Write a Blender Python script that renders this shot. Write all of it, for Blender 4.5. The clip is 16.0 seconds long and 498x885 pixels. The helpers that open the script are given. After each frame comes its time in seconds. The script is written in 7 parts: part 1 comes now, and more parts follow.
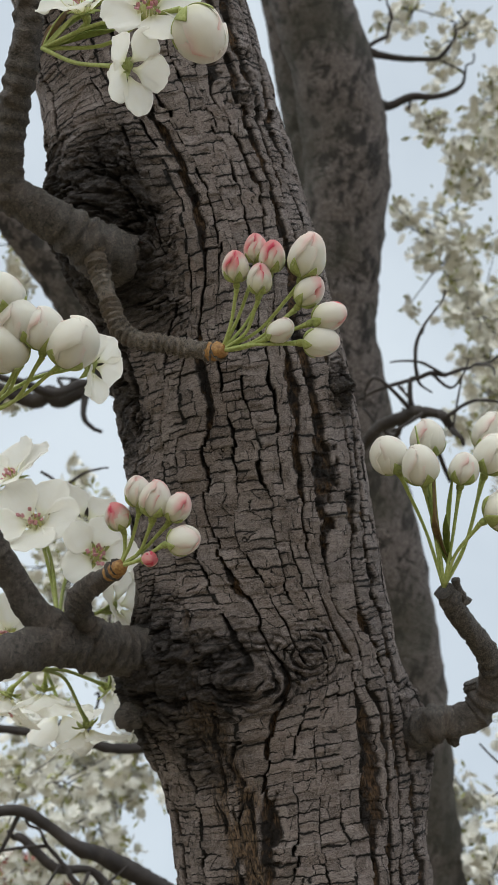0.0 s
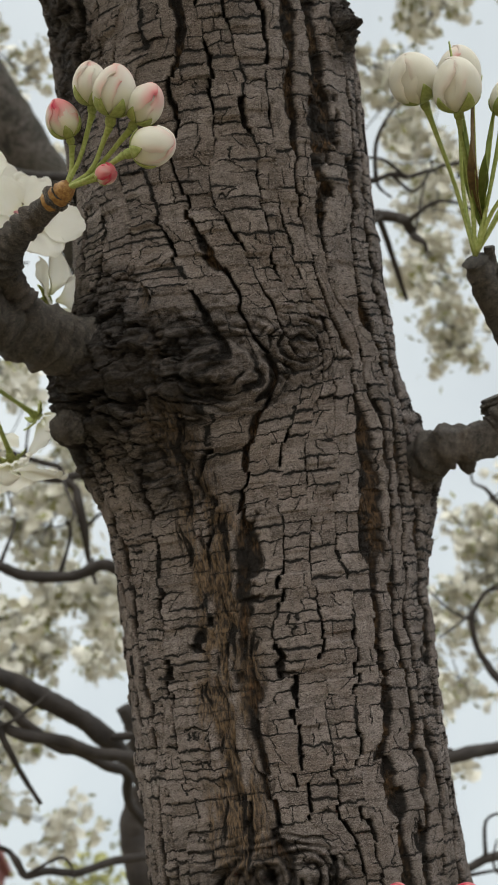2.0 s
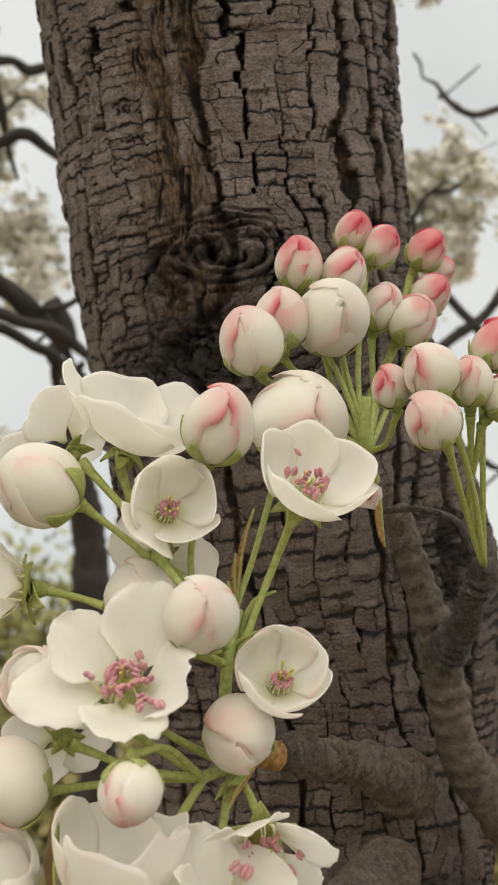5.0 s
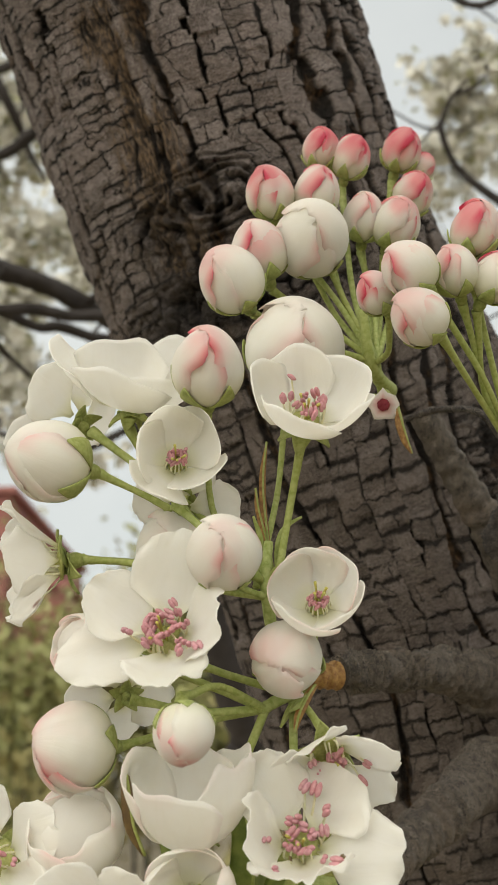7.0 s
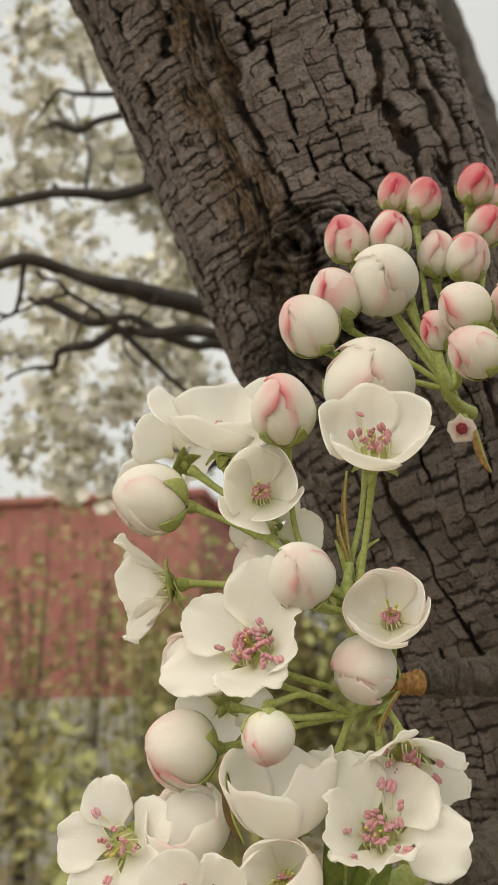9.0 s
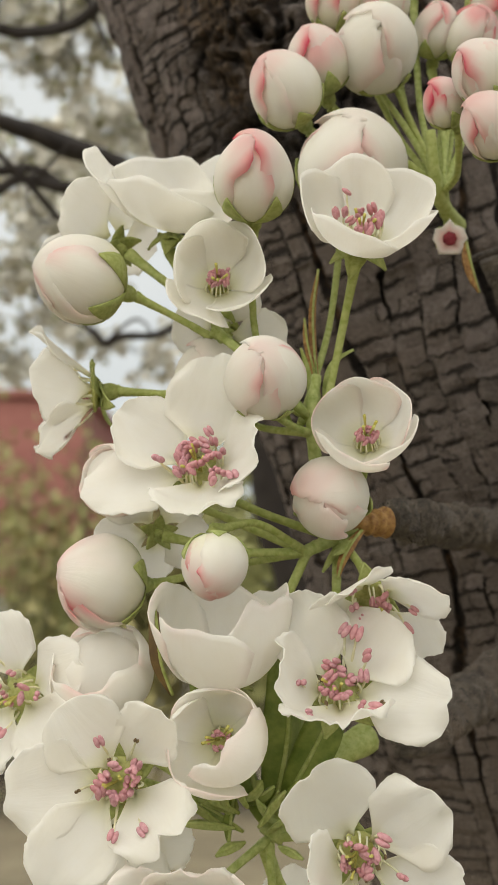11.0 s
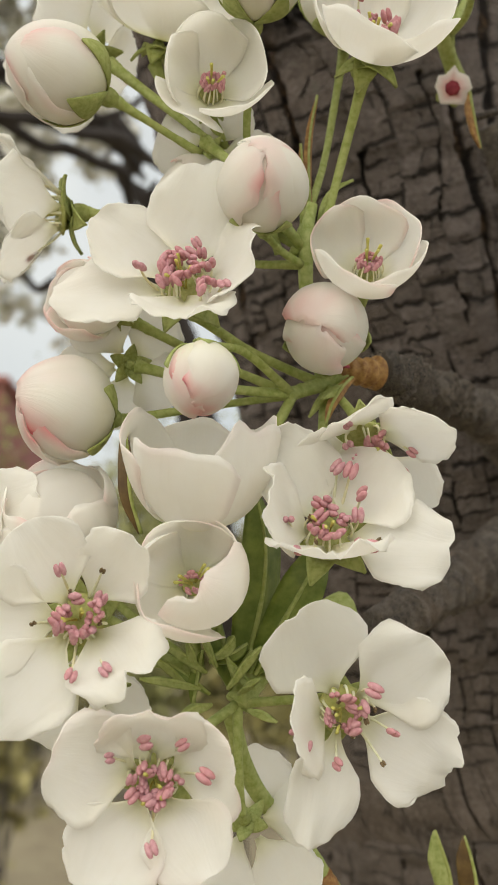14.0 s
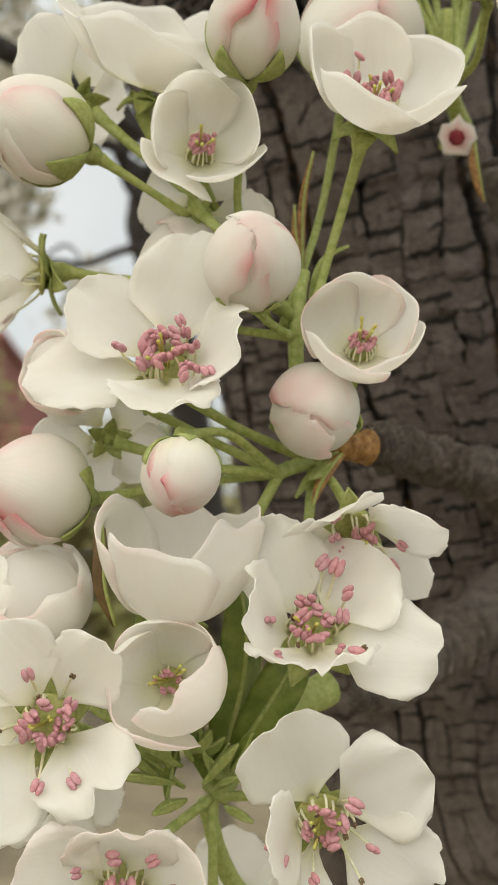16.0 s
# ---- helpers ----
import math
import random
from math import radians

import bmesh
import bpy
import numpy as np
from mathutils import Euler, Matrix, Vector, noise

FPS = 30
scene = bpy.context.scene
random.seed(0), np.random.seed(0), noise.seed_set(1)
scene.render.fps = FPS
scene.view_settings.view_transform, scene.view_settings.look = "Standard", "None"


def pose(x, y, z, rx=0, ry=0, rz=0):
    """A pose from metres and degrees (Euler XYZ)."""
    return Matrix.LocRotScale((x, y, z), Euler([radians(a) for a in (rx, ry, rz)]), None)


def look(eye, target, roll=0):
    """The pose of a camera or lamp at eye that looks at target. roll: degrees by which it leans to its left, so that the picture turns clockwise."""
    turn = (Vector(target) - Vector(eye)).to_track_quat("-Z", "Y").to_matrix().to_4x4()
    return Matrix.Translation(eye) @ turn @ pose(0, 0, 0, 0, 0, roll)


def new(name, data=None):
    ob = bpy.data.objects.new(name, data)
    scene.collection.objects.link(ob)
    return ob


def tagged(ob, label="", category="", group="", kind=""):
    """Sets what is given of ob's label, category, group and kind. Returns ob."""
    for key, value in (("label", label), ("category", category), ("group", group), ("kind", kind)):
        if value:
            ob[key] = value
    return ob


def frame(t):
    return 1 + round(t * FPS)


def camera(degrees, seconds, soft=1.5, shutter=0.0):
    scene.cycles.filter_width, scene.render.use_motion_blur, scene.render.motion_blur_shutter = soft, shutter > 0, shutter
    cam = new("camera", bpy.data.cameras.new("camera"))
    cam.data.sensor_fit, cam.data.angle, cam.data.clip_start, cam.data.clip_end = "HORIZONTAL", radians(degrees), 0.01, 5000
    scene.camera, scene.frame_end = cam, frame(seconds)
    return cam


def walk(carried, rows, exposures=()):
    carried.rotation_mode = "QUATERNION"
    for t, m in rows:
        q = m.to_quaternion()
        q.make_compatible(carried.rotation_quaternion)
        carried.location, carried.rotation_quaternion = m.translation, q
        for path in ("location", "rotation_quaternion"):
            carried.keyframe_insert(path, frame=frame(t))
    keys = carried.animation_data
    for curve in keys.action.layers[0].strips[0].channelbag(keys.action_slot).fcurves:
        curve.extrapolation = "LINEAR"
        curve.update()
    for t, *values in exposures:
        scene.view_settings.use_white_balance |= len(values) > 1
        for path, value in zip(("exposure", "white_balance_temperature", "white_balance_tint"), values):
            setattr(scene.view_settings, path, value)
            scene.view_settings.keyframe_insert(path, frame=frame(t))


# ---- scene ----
# light and exposure
SUN_TURN, SUN_FROM, SUN_POWER = 200, (-2.0, -3.2, 6.0), 2.7
CLOUD, SKY_STRENGTH = (7.7, 8.2, 8.8, 1), 0.090
EXPOSURES = [
    (0.0, 0.12, 6250, 6), (1.0, 0.15, 6250, 6), (2.0, 0.22, 6700, 5), (3.5, 0.22, 7250, 8), (4.5, 0.2, 7350, 8), (7.5, 0.18, 7150, 6), (8.5, 0.16, 7550, 8), (11.5, 0.16, 7050, 7), (14.5, 0.22, 7100, 7), (16.0, 0.22, 7100, 7),
]
cam = camera(26.17, 16.0)
cam.data.dof.use_dof = True
cam.data.dof.aperture_fstop = 40.0
walk(cam, [
    (0, look((-0.02369, -0.45584, 1.56543), (-0.08204, -0.05562, 1.85940), 14.75)),
    (0.5, look((-0.03534, -0.41277, 1.56303), (-0.08267, -0.00940, 1.85466), 14.15)),
    (1, look((-0.04047, -0.37833, 1.56494), (-0.07732, 0.02557, 1.85736), 13.37)),
    (1.5, look((-0.05376, -0.34662, 1.55379), (-0.07791, 0.06246, 1.84026), 13.02)),
    (2, look((-0.04086, -0.30907, 1.53958), (-0.05115, 0.11025, 1.81173), 12.20)),
    (2.5, look((-0.03987, -0.28963, 1.52462), (-0.03767, 0.14043, 1.77965), 11.66)),
    (3, look((-0.03106, -0.26987, 1.50772), (-0.01724, 0.16955, 1.74587), 11.31)),
    (3.5, look((-0.02918, -0.25616, 1.49209), (-0.00512, 0.19351, 1.70938), 10.99)),
    (4, look((-0.02735, -0.24133, 1.47995), (0.00440, 0.21686, 1.67756), 10.91)),
    (4.5, look((-0.01927, -0.22478, 1.46593), (0.02150, 0.24079, 1.64365), 10.67)),
    (4.7, look((-0.02028, -0.22117, 1.46146), (0.02382, 0.24670, 1.63223), 10.45)),
    (6.8, look((-0.00484, -0.21844, 1.45299), (0.01367, 0.26117, 1.59312), 0.27)),
    (7, look((0.00240, -0.22256, 1.45498), (0.00465, 0.25759, 1.59447), -0.48)),
    (7.5, look((0.01763, -0.23363, 1.45407), (-0.02193, 0.24518, 1.59255), -1.83)),
    (8, look((0.03724, -0.24215, 1.45494), (-0.03443, 0.23286, 1.59360), -1.92)),
    (8.5, look((0.04127, -0.24490, 1.45641), (-0.04496, 0.22768, 1.59510), -1.09)),
    (8.7, look((0.03602, -0.25160, 1.45698), (-0.04987, 0.22102, 1.59571), -0.96)),
    (10.8, look((0.01444, -0.20427, 1.44330), (-0.02494, 0.28339, 1.54645), 1.87)),
    (11, look((0.00801, -0.20038, 1.44287), (-0.02347, 0.28874, 1.54173), 1.98)),
    (11.5, look((-0.00180, -0.19005, 1.43387), (-0.02123, 0.29884, 1.53688), 2.37)),
    (12, look((0.00286, -0.17334, 1.41859), (-0.00468, 0.31484, 1.52638), 2.74)),
    (12.5, look((-0.00224, -0.16547, 1.41108), (-0.00506, 0.32443, 1.51102), 3.34)),
    (13, look((-0.00089, -0.16251, 1.41011), (-0.00111, 0.32790, 1.50756), 3.55)),
    (13.5, look((0.00089, -0.16451, 1.40954), (0.00400, 0.32598, 1.50659), 3.79)),
    (14, look((-0.00364, -0.17438, 1.41596), (0.00357, 0.31547, 1.51593), 4.07)),
    (14.5, look((0.00121, -0.18336, 1.41661), (0.01260, 0.30631, 1.51707), 4.21)),
    (15, look((0.00309, -0.17113, 1.43223), (0.00927, 0.32191, 1.51516), 4.49)),
    (15.5, look((0.00435, -0.14222, 1.44333), (0.00834, 0.35242, 1.51622), 5.14)),
    (16, look((-0.00339, -0.16952, 1.43853), (0.00772, 0.32363, 1.52024), 5.35)),
], EXPOSURES)
# ---------------------------------------------------------------- light
world = bpy.data.worlds.new("overcast_sky")
scene.world = world
world.use_nodes = True
wn, wl = world.node_tree.nodes, world.node_tree.links
wn.clear()
w_out = wn.new("ShaderNodeOutputWorld")
w_bg = wn.new("ShaderNodeBackground")
w_sky = wn.new("ShaderNodeTexSky")
w_sky.sky_type, w_sky.sun_disc = "NISHITA", False
w_sky.sun_elevation, w_sky.sun_rotation = radians(48), radians(SUN_TURN)
w_sky.air_density, w_sky.dust_density = 1.2, 3.0
w_cloud = wn.new("ShaderNodeTexNoise")
w_cloud.inputs["Scale"].default_value, w_cloud.inputs["Detail"].default_value = 2.2, 5.0
w_ramp = wn.new("ShaderNodeMapRange")
w_ramp.inputs["From Min"].default_value, w_ramp.inputs["From Max"].default_value = 0.3, 0.62
w_ramp.inputs["To Min"].default_value, w_ramp.inputs["To Max"].default_value = 0.62, 0.95
w_mix = wn.new("ShaderNodeMix")
w_mix.data_type = "RGBA"
w_coord = wn.new("ShaderNodeTexCoord")
wl.new(w_coord.outputs["Generated"], w_cloud.inputs["Vector"])
wl.new(w_cloud.outputs["Fac"], w_ramp.inputs["Value"])
wl.new(w_ramp.outputs["Result"], w_mix.inputs[0])
wl.new(w_sky.outputs["Color"], w_mix.inputs[6])
w_mix.inputs[7].default_value = CLOUD
wl.new(w_mix.outputs[2], w_bg.inputs["Color"])
w_bg.inputs["Strength"].default_value = SKY_STRENGTH
wl.new(w_bg.outputs["Background"], w_out.inputs["Surface"])

sun_data = bpy.data.lights.new("sun", "SUN")
sun_data.energy, sun_data.angle, sun_data.color = SUN_POWER, radians(110), (1.0, 0.97, 0.92)
sun = new("sun", sun_data)
sun.matrix_world = look(SUN_FROM, (0, 0, 1.5))


# ---------------------------------------------------------------- materials
def material(name, build):
    m = bpy.data.materials.new(name)
    m.use_nodes = True
    nt = m.node_tree
    nt.nodes.clear()
    out = nt.nodes.new("ShaderNodeOutputMaterial")

    def node(kind, **values):
        n = nt.nodes.new("ShaderNode" + kind)
        for key, value in values.items():
            n.inputs[key.replace("_", " ")].default_value = value
        return n

    def link(a, b):
        nt.links.new(a, b)

    def mix(fac, a, b, mode="MIX"):
        n = nt.nodes.new("ShaderNodeMix")
        n.data_type, n.blend_type = "RGBA", mode
        for value, socket in ((fac, n.inputs[0]), (a, n.inputs[6]), (b, n.inputs[7])):
            if hasattr(value, "is_linked"):
                link(value, socket)
            else:
                socket.default_value = value
        return n.outputs[2]

    def noise_of(scale, detail=4.0, rough=0.55, where=None, stretch=None):
        n = node("TexNoise", Scale=scale, Detail=detail, Roughness=rough)
        if where is None:
            where = nt.nodes.new("ShaderNodeTexCoord").outputs["Object"]
        if stretch:
            mp = nt.nodes.new("ShaderNodeMapping")
            mp.inputs["Scale"].default_value = stretch
            link(where, mp.inputs["Vector"])
            where = mp.outputs["Vector"]
        link(where, n.inputs["Vector"])
        return n.outputs["Fac"]

    def span(value, a, b, c=0.0, d=1.0):
        n = nt.nodes.new("ShaderNodeMapRange")
        link(value, n.inputs["Value"])
        for key, v in (("From Min", a), ("From Max", b), ("To Min", c), ("To Max", d)):
            n.inputs[key].default_value = v
        return n.outputs["Result"]

    def attr(key):
        n = nt.nodes.new("ShaderNodeAttribute")
        n.attribute_name = key
        return n.outputs["Fac"]

    def bump(height, strength, distance):
        n = node("Bump", Strength=strength, Distance=distance)
        link(height, n.inputs["Height"])
        return n.outputs["Normal"]

    class K:
        pass

    K.nt, K.node, K.link, K.mix, K.noise, K.span, K.attr, K.bump = nt, node, link, mix, noise_of, span, attr, bump
    link(build(K), out.inputs["Surface"])
    return m


def plate_joints(k, where):
    """Thin joints between the bark plates, a tone for each plate and its lean, from the unrolled limb's own grid."""
    def m(op, *values):
        n = k.nt.nodes.new("ShaderNodeMath")
        n.operation = op
        for socket, value in zip(n.inputs, values):
            if hasattr(value, "is_linked"):
                k.link(value, socket)
            else:
                socket.default_value = value
        return n.outputs["Value"]

    def dice(x, y, z):
        c = k.node("CombineXYZ", Z=z)
        for value, key in ((x, "X"), (y, "Y")):
            if hasattr(value, "is_linked"):
                k.link(value, c.inputs[key])
            else:
                c.inputs[key].default_value = value
        n = k.nt.nodes.new("ShaderNodeTexWhiteNoise")
        n.noise_dimensions = "3D"
        k.link(c.outputs["Vector"], n.inputs["Vector"])
        return n.outputs["Value"]

    def line(distance, half):
        return m("SUBTRACT", 1.0, m("SMOOTH_MIN", m("DIVIDE", distance, m("MAXIMUM", half, 1e-6)), 1.0, 0.3))

    grid = k.nt.nodes.new("ShaderNodeAttribute")
    grid.attribute_name = "plate_uv"
    split = k.nt.nodes.new("ShaderNodeSeparateXYZ")
    k.link(grid.outputs["Vector"], split.inputs["Vector"])
    jag = k.noise(520, 4, 0.6, where)
    sway = k.noise(190, 3, 0.6, where, (1.0, 0.4, 1.0))
    wide = 0.0122
    lower_gain = k.span(split.outputs["Y"], 0.31, 0.255, 1.0, 1.5)
    u = m("ADD", split.outputs["X"], m("MULTIPLY", m("SUBTRACT", jag, 0.5), 0.0020))
    q = m("DIVIDE", u, wide)
    col, fu = m("FLOOR", q), m("FRACT", q)
    edge = m("MULTIPLY", m("MINIMUM", fu, m("SUBTRACT", 1.0, fu)), wide)
    piece_of = m("FLOOR", m("ADD", m("DIVIDE", split.outputs["Y"], 0.0115), dice(m("ROUND", q), 0.0, 14.5)))
    seen = m("MAXIMUM", m("GREATER_THAN", dice(m("ROUND", q), piece_of, 15.5), 0.48), 0.12)
    upright = line(edge, m("MULTIPLY", seen, m("MULTIPLY", m("ADD", 0.00030, m("MULTIPLY", dice(m("ROUND", q), 0.0, 2.5), 0.00065)), k.span(k.noise(70, 2, 0.5, where), 0.36, 0.54, 0.45, 1.5))))
    tall = m("MULTIPLY", 0.0054, m("ADD", 0.5, dice(col, 0.0, 3.5)))
    up = m("ADD", m("ADD", split.outputs["Y"], m("MULTIPLY", dice(col, 0.0, 4.5), 0.05)), m("MULTIPLY", m("ADD", m("SUBTRACT", sway, 0.5), m("MULTIPLY", m("SUBTRACT", jag, 0.5), 0.35)), 0.0042))
    p = m("DIVIDE", up, tall)
    row, fv = m("FLOOR", p), m("FRACT", p)
    joint = m("ROUND", p)
    level = m("MULTIPLY", m("MINIMUM", fv, m("SUBTRACT", 1.0, fv)), tall)
    flip = m("GREATER_THAN", dice(col, joint, 5.5), 0.5)
    run = m("ABSOLUTE", m("SUBTRACT", fu, flip))
    reach = m("ADD", 0.30, m("MULTIPLY", dice(col, joint, 6.5), 1.25))
    thin = k.span(m("SUBTRACT", reach, run), 0.0, 0.5)
    flat = line(level, m("MULTIPLY", m("MULTIPLY", thin, m("GREATER_THAN", dice(col, joint, 7.5), 0.12)), m("MULTIPLY", lower_gain, m("ADD", 0.00032, m("MULTIPLY", dice(col, joint, 8.5), 0.00072)))))
    half = m("ADD", 0.28, m("MULTIPLY", dice(col, row, 9.5), 0.44))
    lean = m("MULTIPLY", m("SUBTRACT", fv, 0.5), m("SUBTRACT", dice(col, row, 11.5), 0.5))
    side = m("MULTIPLY", line(m("MULTIPLY", m("ABSOLUTE", m("SUBTRACT", m("ADD", fu, m("MULTIPLY", lean, 0.5)), half)), wide), 0.00040), m("GREATER_THAN", dice(col, row, 10.5), 0.45))
    piece = m("ADD", row, m("MULTIPLY", m("GREATER_THAN", fu, half), 0.37))
    tone = dice(col, piece, 12.5)
    tilt = m("ADD", m("MULTIPLY", lean, 0.9), m("MULTIPLY", m("SUBTRACT", fu, 0.5), m("SUBTRACT", dice(col, piece, 13.5), 0.5)))
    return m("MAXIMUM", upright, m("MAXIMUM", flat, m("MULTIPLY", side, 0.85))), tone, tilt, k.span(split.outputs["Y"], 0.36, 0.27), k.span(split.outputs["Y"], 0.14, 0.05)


def bark_shader(k):
    uv = k.nt.nodes.new("ShaderNodeAttribute")
    uv.attribute_name = "bark_uv"
    where = uv.outputs["Vector"]
    grain = k.noise(900, 6, 0.7, where, (0.8, 0.9, 1))
    patch = k.noise(45, 4, 0.6, where)
    fine = k.noise(2600, 3, 0.6, where)
    plate, crack, inner, burl = k.attr("plate"), k.attr("crack"), k.attr("inner"), k.attr("burl")
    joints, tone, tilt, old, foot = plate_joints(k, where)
    calm = k.span(k.mix(1.0, inner, burl, "LIGHTEN"), 0.25, 0.75, 1.0, 0.5)
    joint = k.mix(1.0, k.mix(1.0, joints, calm, "MULTIPLY"), k.span(foot, 0, 1, 1.0, 0.45), "MULTIPLY")
    c = k.mix(k.span(plate, 0, 1), (0.120, 0.092, 0.083, 1), (0.250, 0.202, 0.190, 1))
    c = k.mix(k.span(tone, 0.2, 1, 0.0, 0.75), c, (0.400, 0.335, 0.318, 1))
    c = k.mix(k.span(tone, 0.28, 0.0, 0, 0.65), c, (0.070, 0.052, 0.045, 1))
    c = k.mix(k.span(patch, 0.46, 0.66, 0, 0.55), c, (0.175, 0.118, 0.090, 1))
    c = k.mix(k.span(grain, 0.46, 0.75, 0, 0.5), c, (0.38, 0.32, 0.295, 1))
    c = k.mix(k.span(k.noise(330, 5, 0.7, where), 0.47, 0.63, 0, 0.65), c, (0.055, 0.041, 0.036, 1))
    c = k.mix(k.span(fine, 0.52, 0.64, 0, 0.6), c, (0.60, 0.53, 0.50, 1))
    c = k.mix(k.span(fine, 0.47, 0.36, 0, 0.75), c, (0.035, 0.027, 0.023, 1))
    c = k.mix(k.span(k.noise(1250, 4, 0.75, where, (0.7, 1.3, 1)), 0.54, 0.60, 0, 0.7), c, (0.050, 0.038, 0.033, 1))
    c = k.mix(k.span(k.noise(1500, 3, 0.7, where, (0.7, 1.2, 1)), 0.57, 0.63, 0, 0.65), c, (0.50, 0.44, 0.41, 1))
    scaly = k.noise(1.0, 5, 0.7, where, (210.0, 1500.0, 1.0))
    c = k.mix(k.span(scaly, 0.57, 0.63, 0, 0.65), c, (0.040, 0.030, 0.026, 1))
    c = k.mix(k.span(scaly, 0.43, 0.36, 0, 0.4), c, (0.47, 0.40, 0.37, 1))
    # colour turns browner and darker towards the lower trunk
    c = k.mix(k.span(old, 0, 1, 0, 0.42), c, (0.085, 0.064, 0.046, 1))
    c = k.mix(k.span(foot, 0, 1, 0, 0.35), c, (0.15, 0.118, 0.085, 1))
    lichen = k.noise(120, 3, 0.5, where)
    c = k.mix(k.span(lichen, 0.66, 0.74, 0, 0.3), c, (0.20, 0.20, 0.16, 1))
    fibre = k.noise(900, 5, 0.65, where, (1.5, 0.3, 1))
    tan = k.mix(k.span(fibre, 0.42, 0.60), (0.022, 0.013, 0.008, 1), (0.255, 0.165, 0.090, 1))
    c = k.mix(k.span(inner, 0.15, 0.85, 0, 0.85), c, tan)
    # burls: dark rind, with the shade of the hollows painted in as well
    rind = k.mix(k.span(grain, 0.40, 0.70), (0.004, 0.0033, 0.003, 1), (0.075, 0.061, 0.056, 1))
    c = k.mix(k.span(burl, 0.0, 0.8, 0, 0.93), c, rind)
    # joint shoulders: a soft rim of painted shade and dirt
    c = k.mix(k.span(joint, 0.0, 0.4, 0, 0.30), c, (0.040, 0.030, 0.026, 1))
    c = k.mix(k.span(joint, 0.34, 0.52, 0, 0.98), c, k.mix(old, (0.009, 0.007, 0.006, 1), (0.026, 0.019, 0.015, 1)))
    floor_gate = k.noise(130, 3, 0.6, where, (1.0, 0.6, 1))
    # fissures: dark bark colour, deepened by shade painted in with crack depth
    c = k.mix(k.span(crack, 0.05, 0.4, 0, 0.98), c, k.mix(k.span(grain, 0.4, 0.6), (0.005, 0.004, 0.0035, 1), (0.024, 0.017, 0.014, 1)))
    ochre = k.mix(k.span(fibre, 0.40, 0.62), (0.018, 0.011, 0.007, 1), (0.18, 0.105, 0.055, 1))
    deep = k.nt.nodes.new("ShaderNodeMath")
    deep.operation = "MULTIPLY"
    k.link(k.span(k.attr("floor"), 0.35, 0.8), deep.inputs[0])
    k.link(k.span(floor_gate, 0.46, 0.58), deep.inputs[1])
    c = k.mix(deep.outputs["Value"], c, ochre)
    b = k.node("BsdfPrincipled", Roughness=0.78)
    k.link(c, b.inputs["Base Color"])
    b.inputs["Specular IOR Level"].default_value = 0.3
    h = k.mix(0.55, k.mix(0.4, grain, scaly), fine)
    broad = k.bump(k.mix(k.span(joint, 0.0, 0.8), k.span(k.mix(1.0, tilt, calm, "MULTIPLY"), -0.4, 0.4, 0.2, 1.0), (0, 0, 0, 1)), 1.0, 0.0035)
    rough = k.node("Bump", Strength=1.0, Distance=0.0024)
    k.link(h, rough.inputs["Height"])
    k.link(broad, rough.inputs["Normal"])
    k.link(rough.outputs["Normal"], b.inputs["Normal"])
    return b.outputs["BSDF"]


def twig_shader(dark, pale, scars):
    def build(k):
        n = k.noise(420, 6, 0.72)
        big = k.noise(70, 4, 0.6)
        fleck = k.noise(1500, 3, 0.6)
        along = k.nt.nodes.new("ShaderNodeCombineXYZ")
        k.link(k.attr("along"), along.inputs["X"])
        k.link(k.mix(0.0015, k.noise(160, 2, 0.5), (0, 0, 0, 1)), along.inputs["Y"])
        ring = k.noise(scars, 3, 0.6, along.outputs["Vector"])
        c = k.mix(k.span(n, 0.36, 0.66), dark, pale)
        c = k.mix(k.span(big, 0.5, 0.68, 0, 0.6), c, (pale[0] * 1.05, pale[1] * 0.9, pale[2] * 0.8, 1))
        c = k.mix(k.span(fleck, 0.57, 0.70, 0, 0.65), c, (0.24, 0.21, 0.19, 1))
        c = k.mix(k.span(fleck, 0.42, 0.30, 0, 0.45), c, (0.010, 0.008, 0.007, 1))
        c = k.mix(k.span(ring, 0.53, 0.57, 0, 0.9), c, (0.007, 0.0055, 0.005, 1))
        c = k.mix(k.span(ring, 0.46, 0.42, 0, 0.6), c, (0.36, 0.305, 0.26, 1))
        b = k.node("BsdfPrincipled", Roughness=0.72)
        k.link(c, b.inputs["Base Color"])
        k.link(k.bump(k.mix(0.5, k.mix(0.3, n, fleck), ring), 1.0, 0.0013), b.inputs["Normal"])
        return b.outputs["BSDF"]
    return build


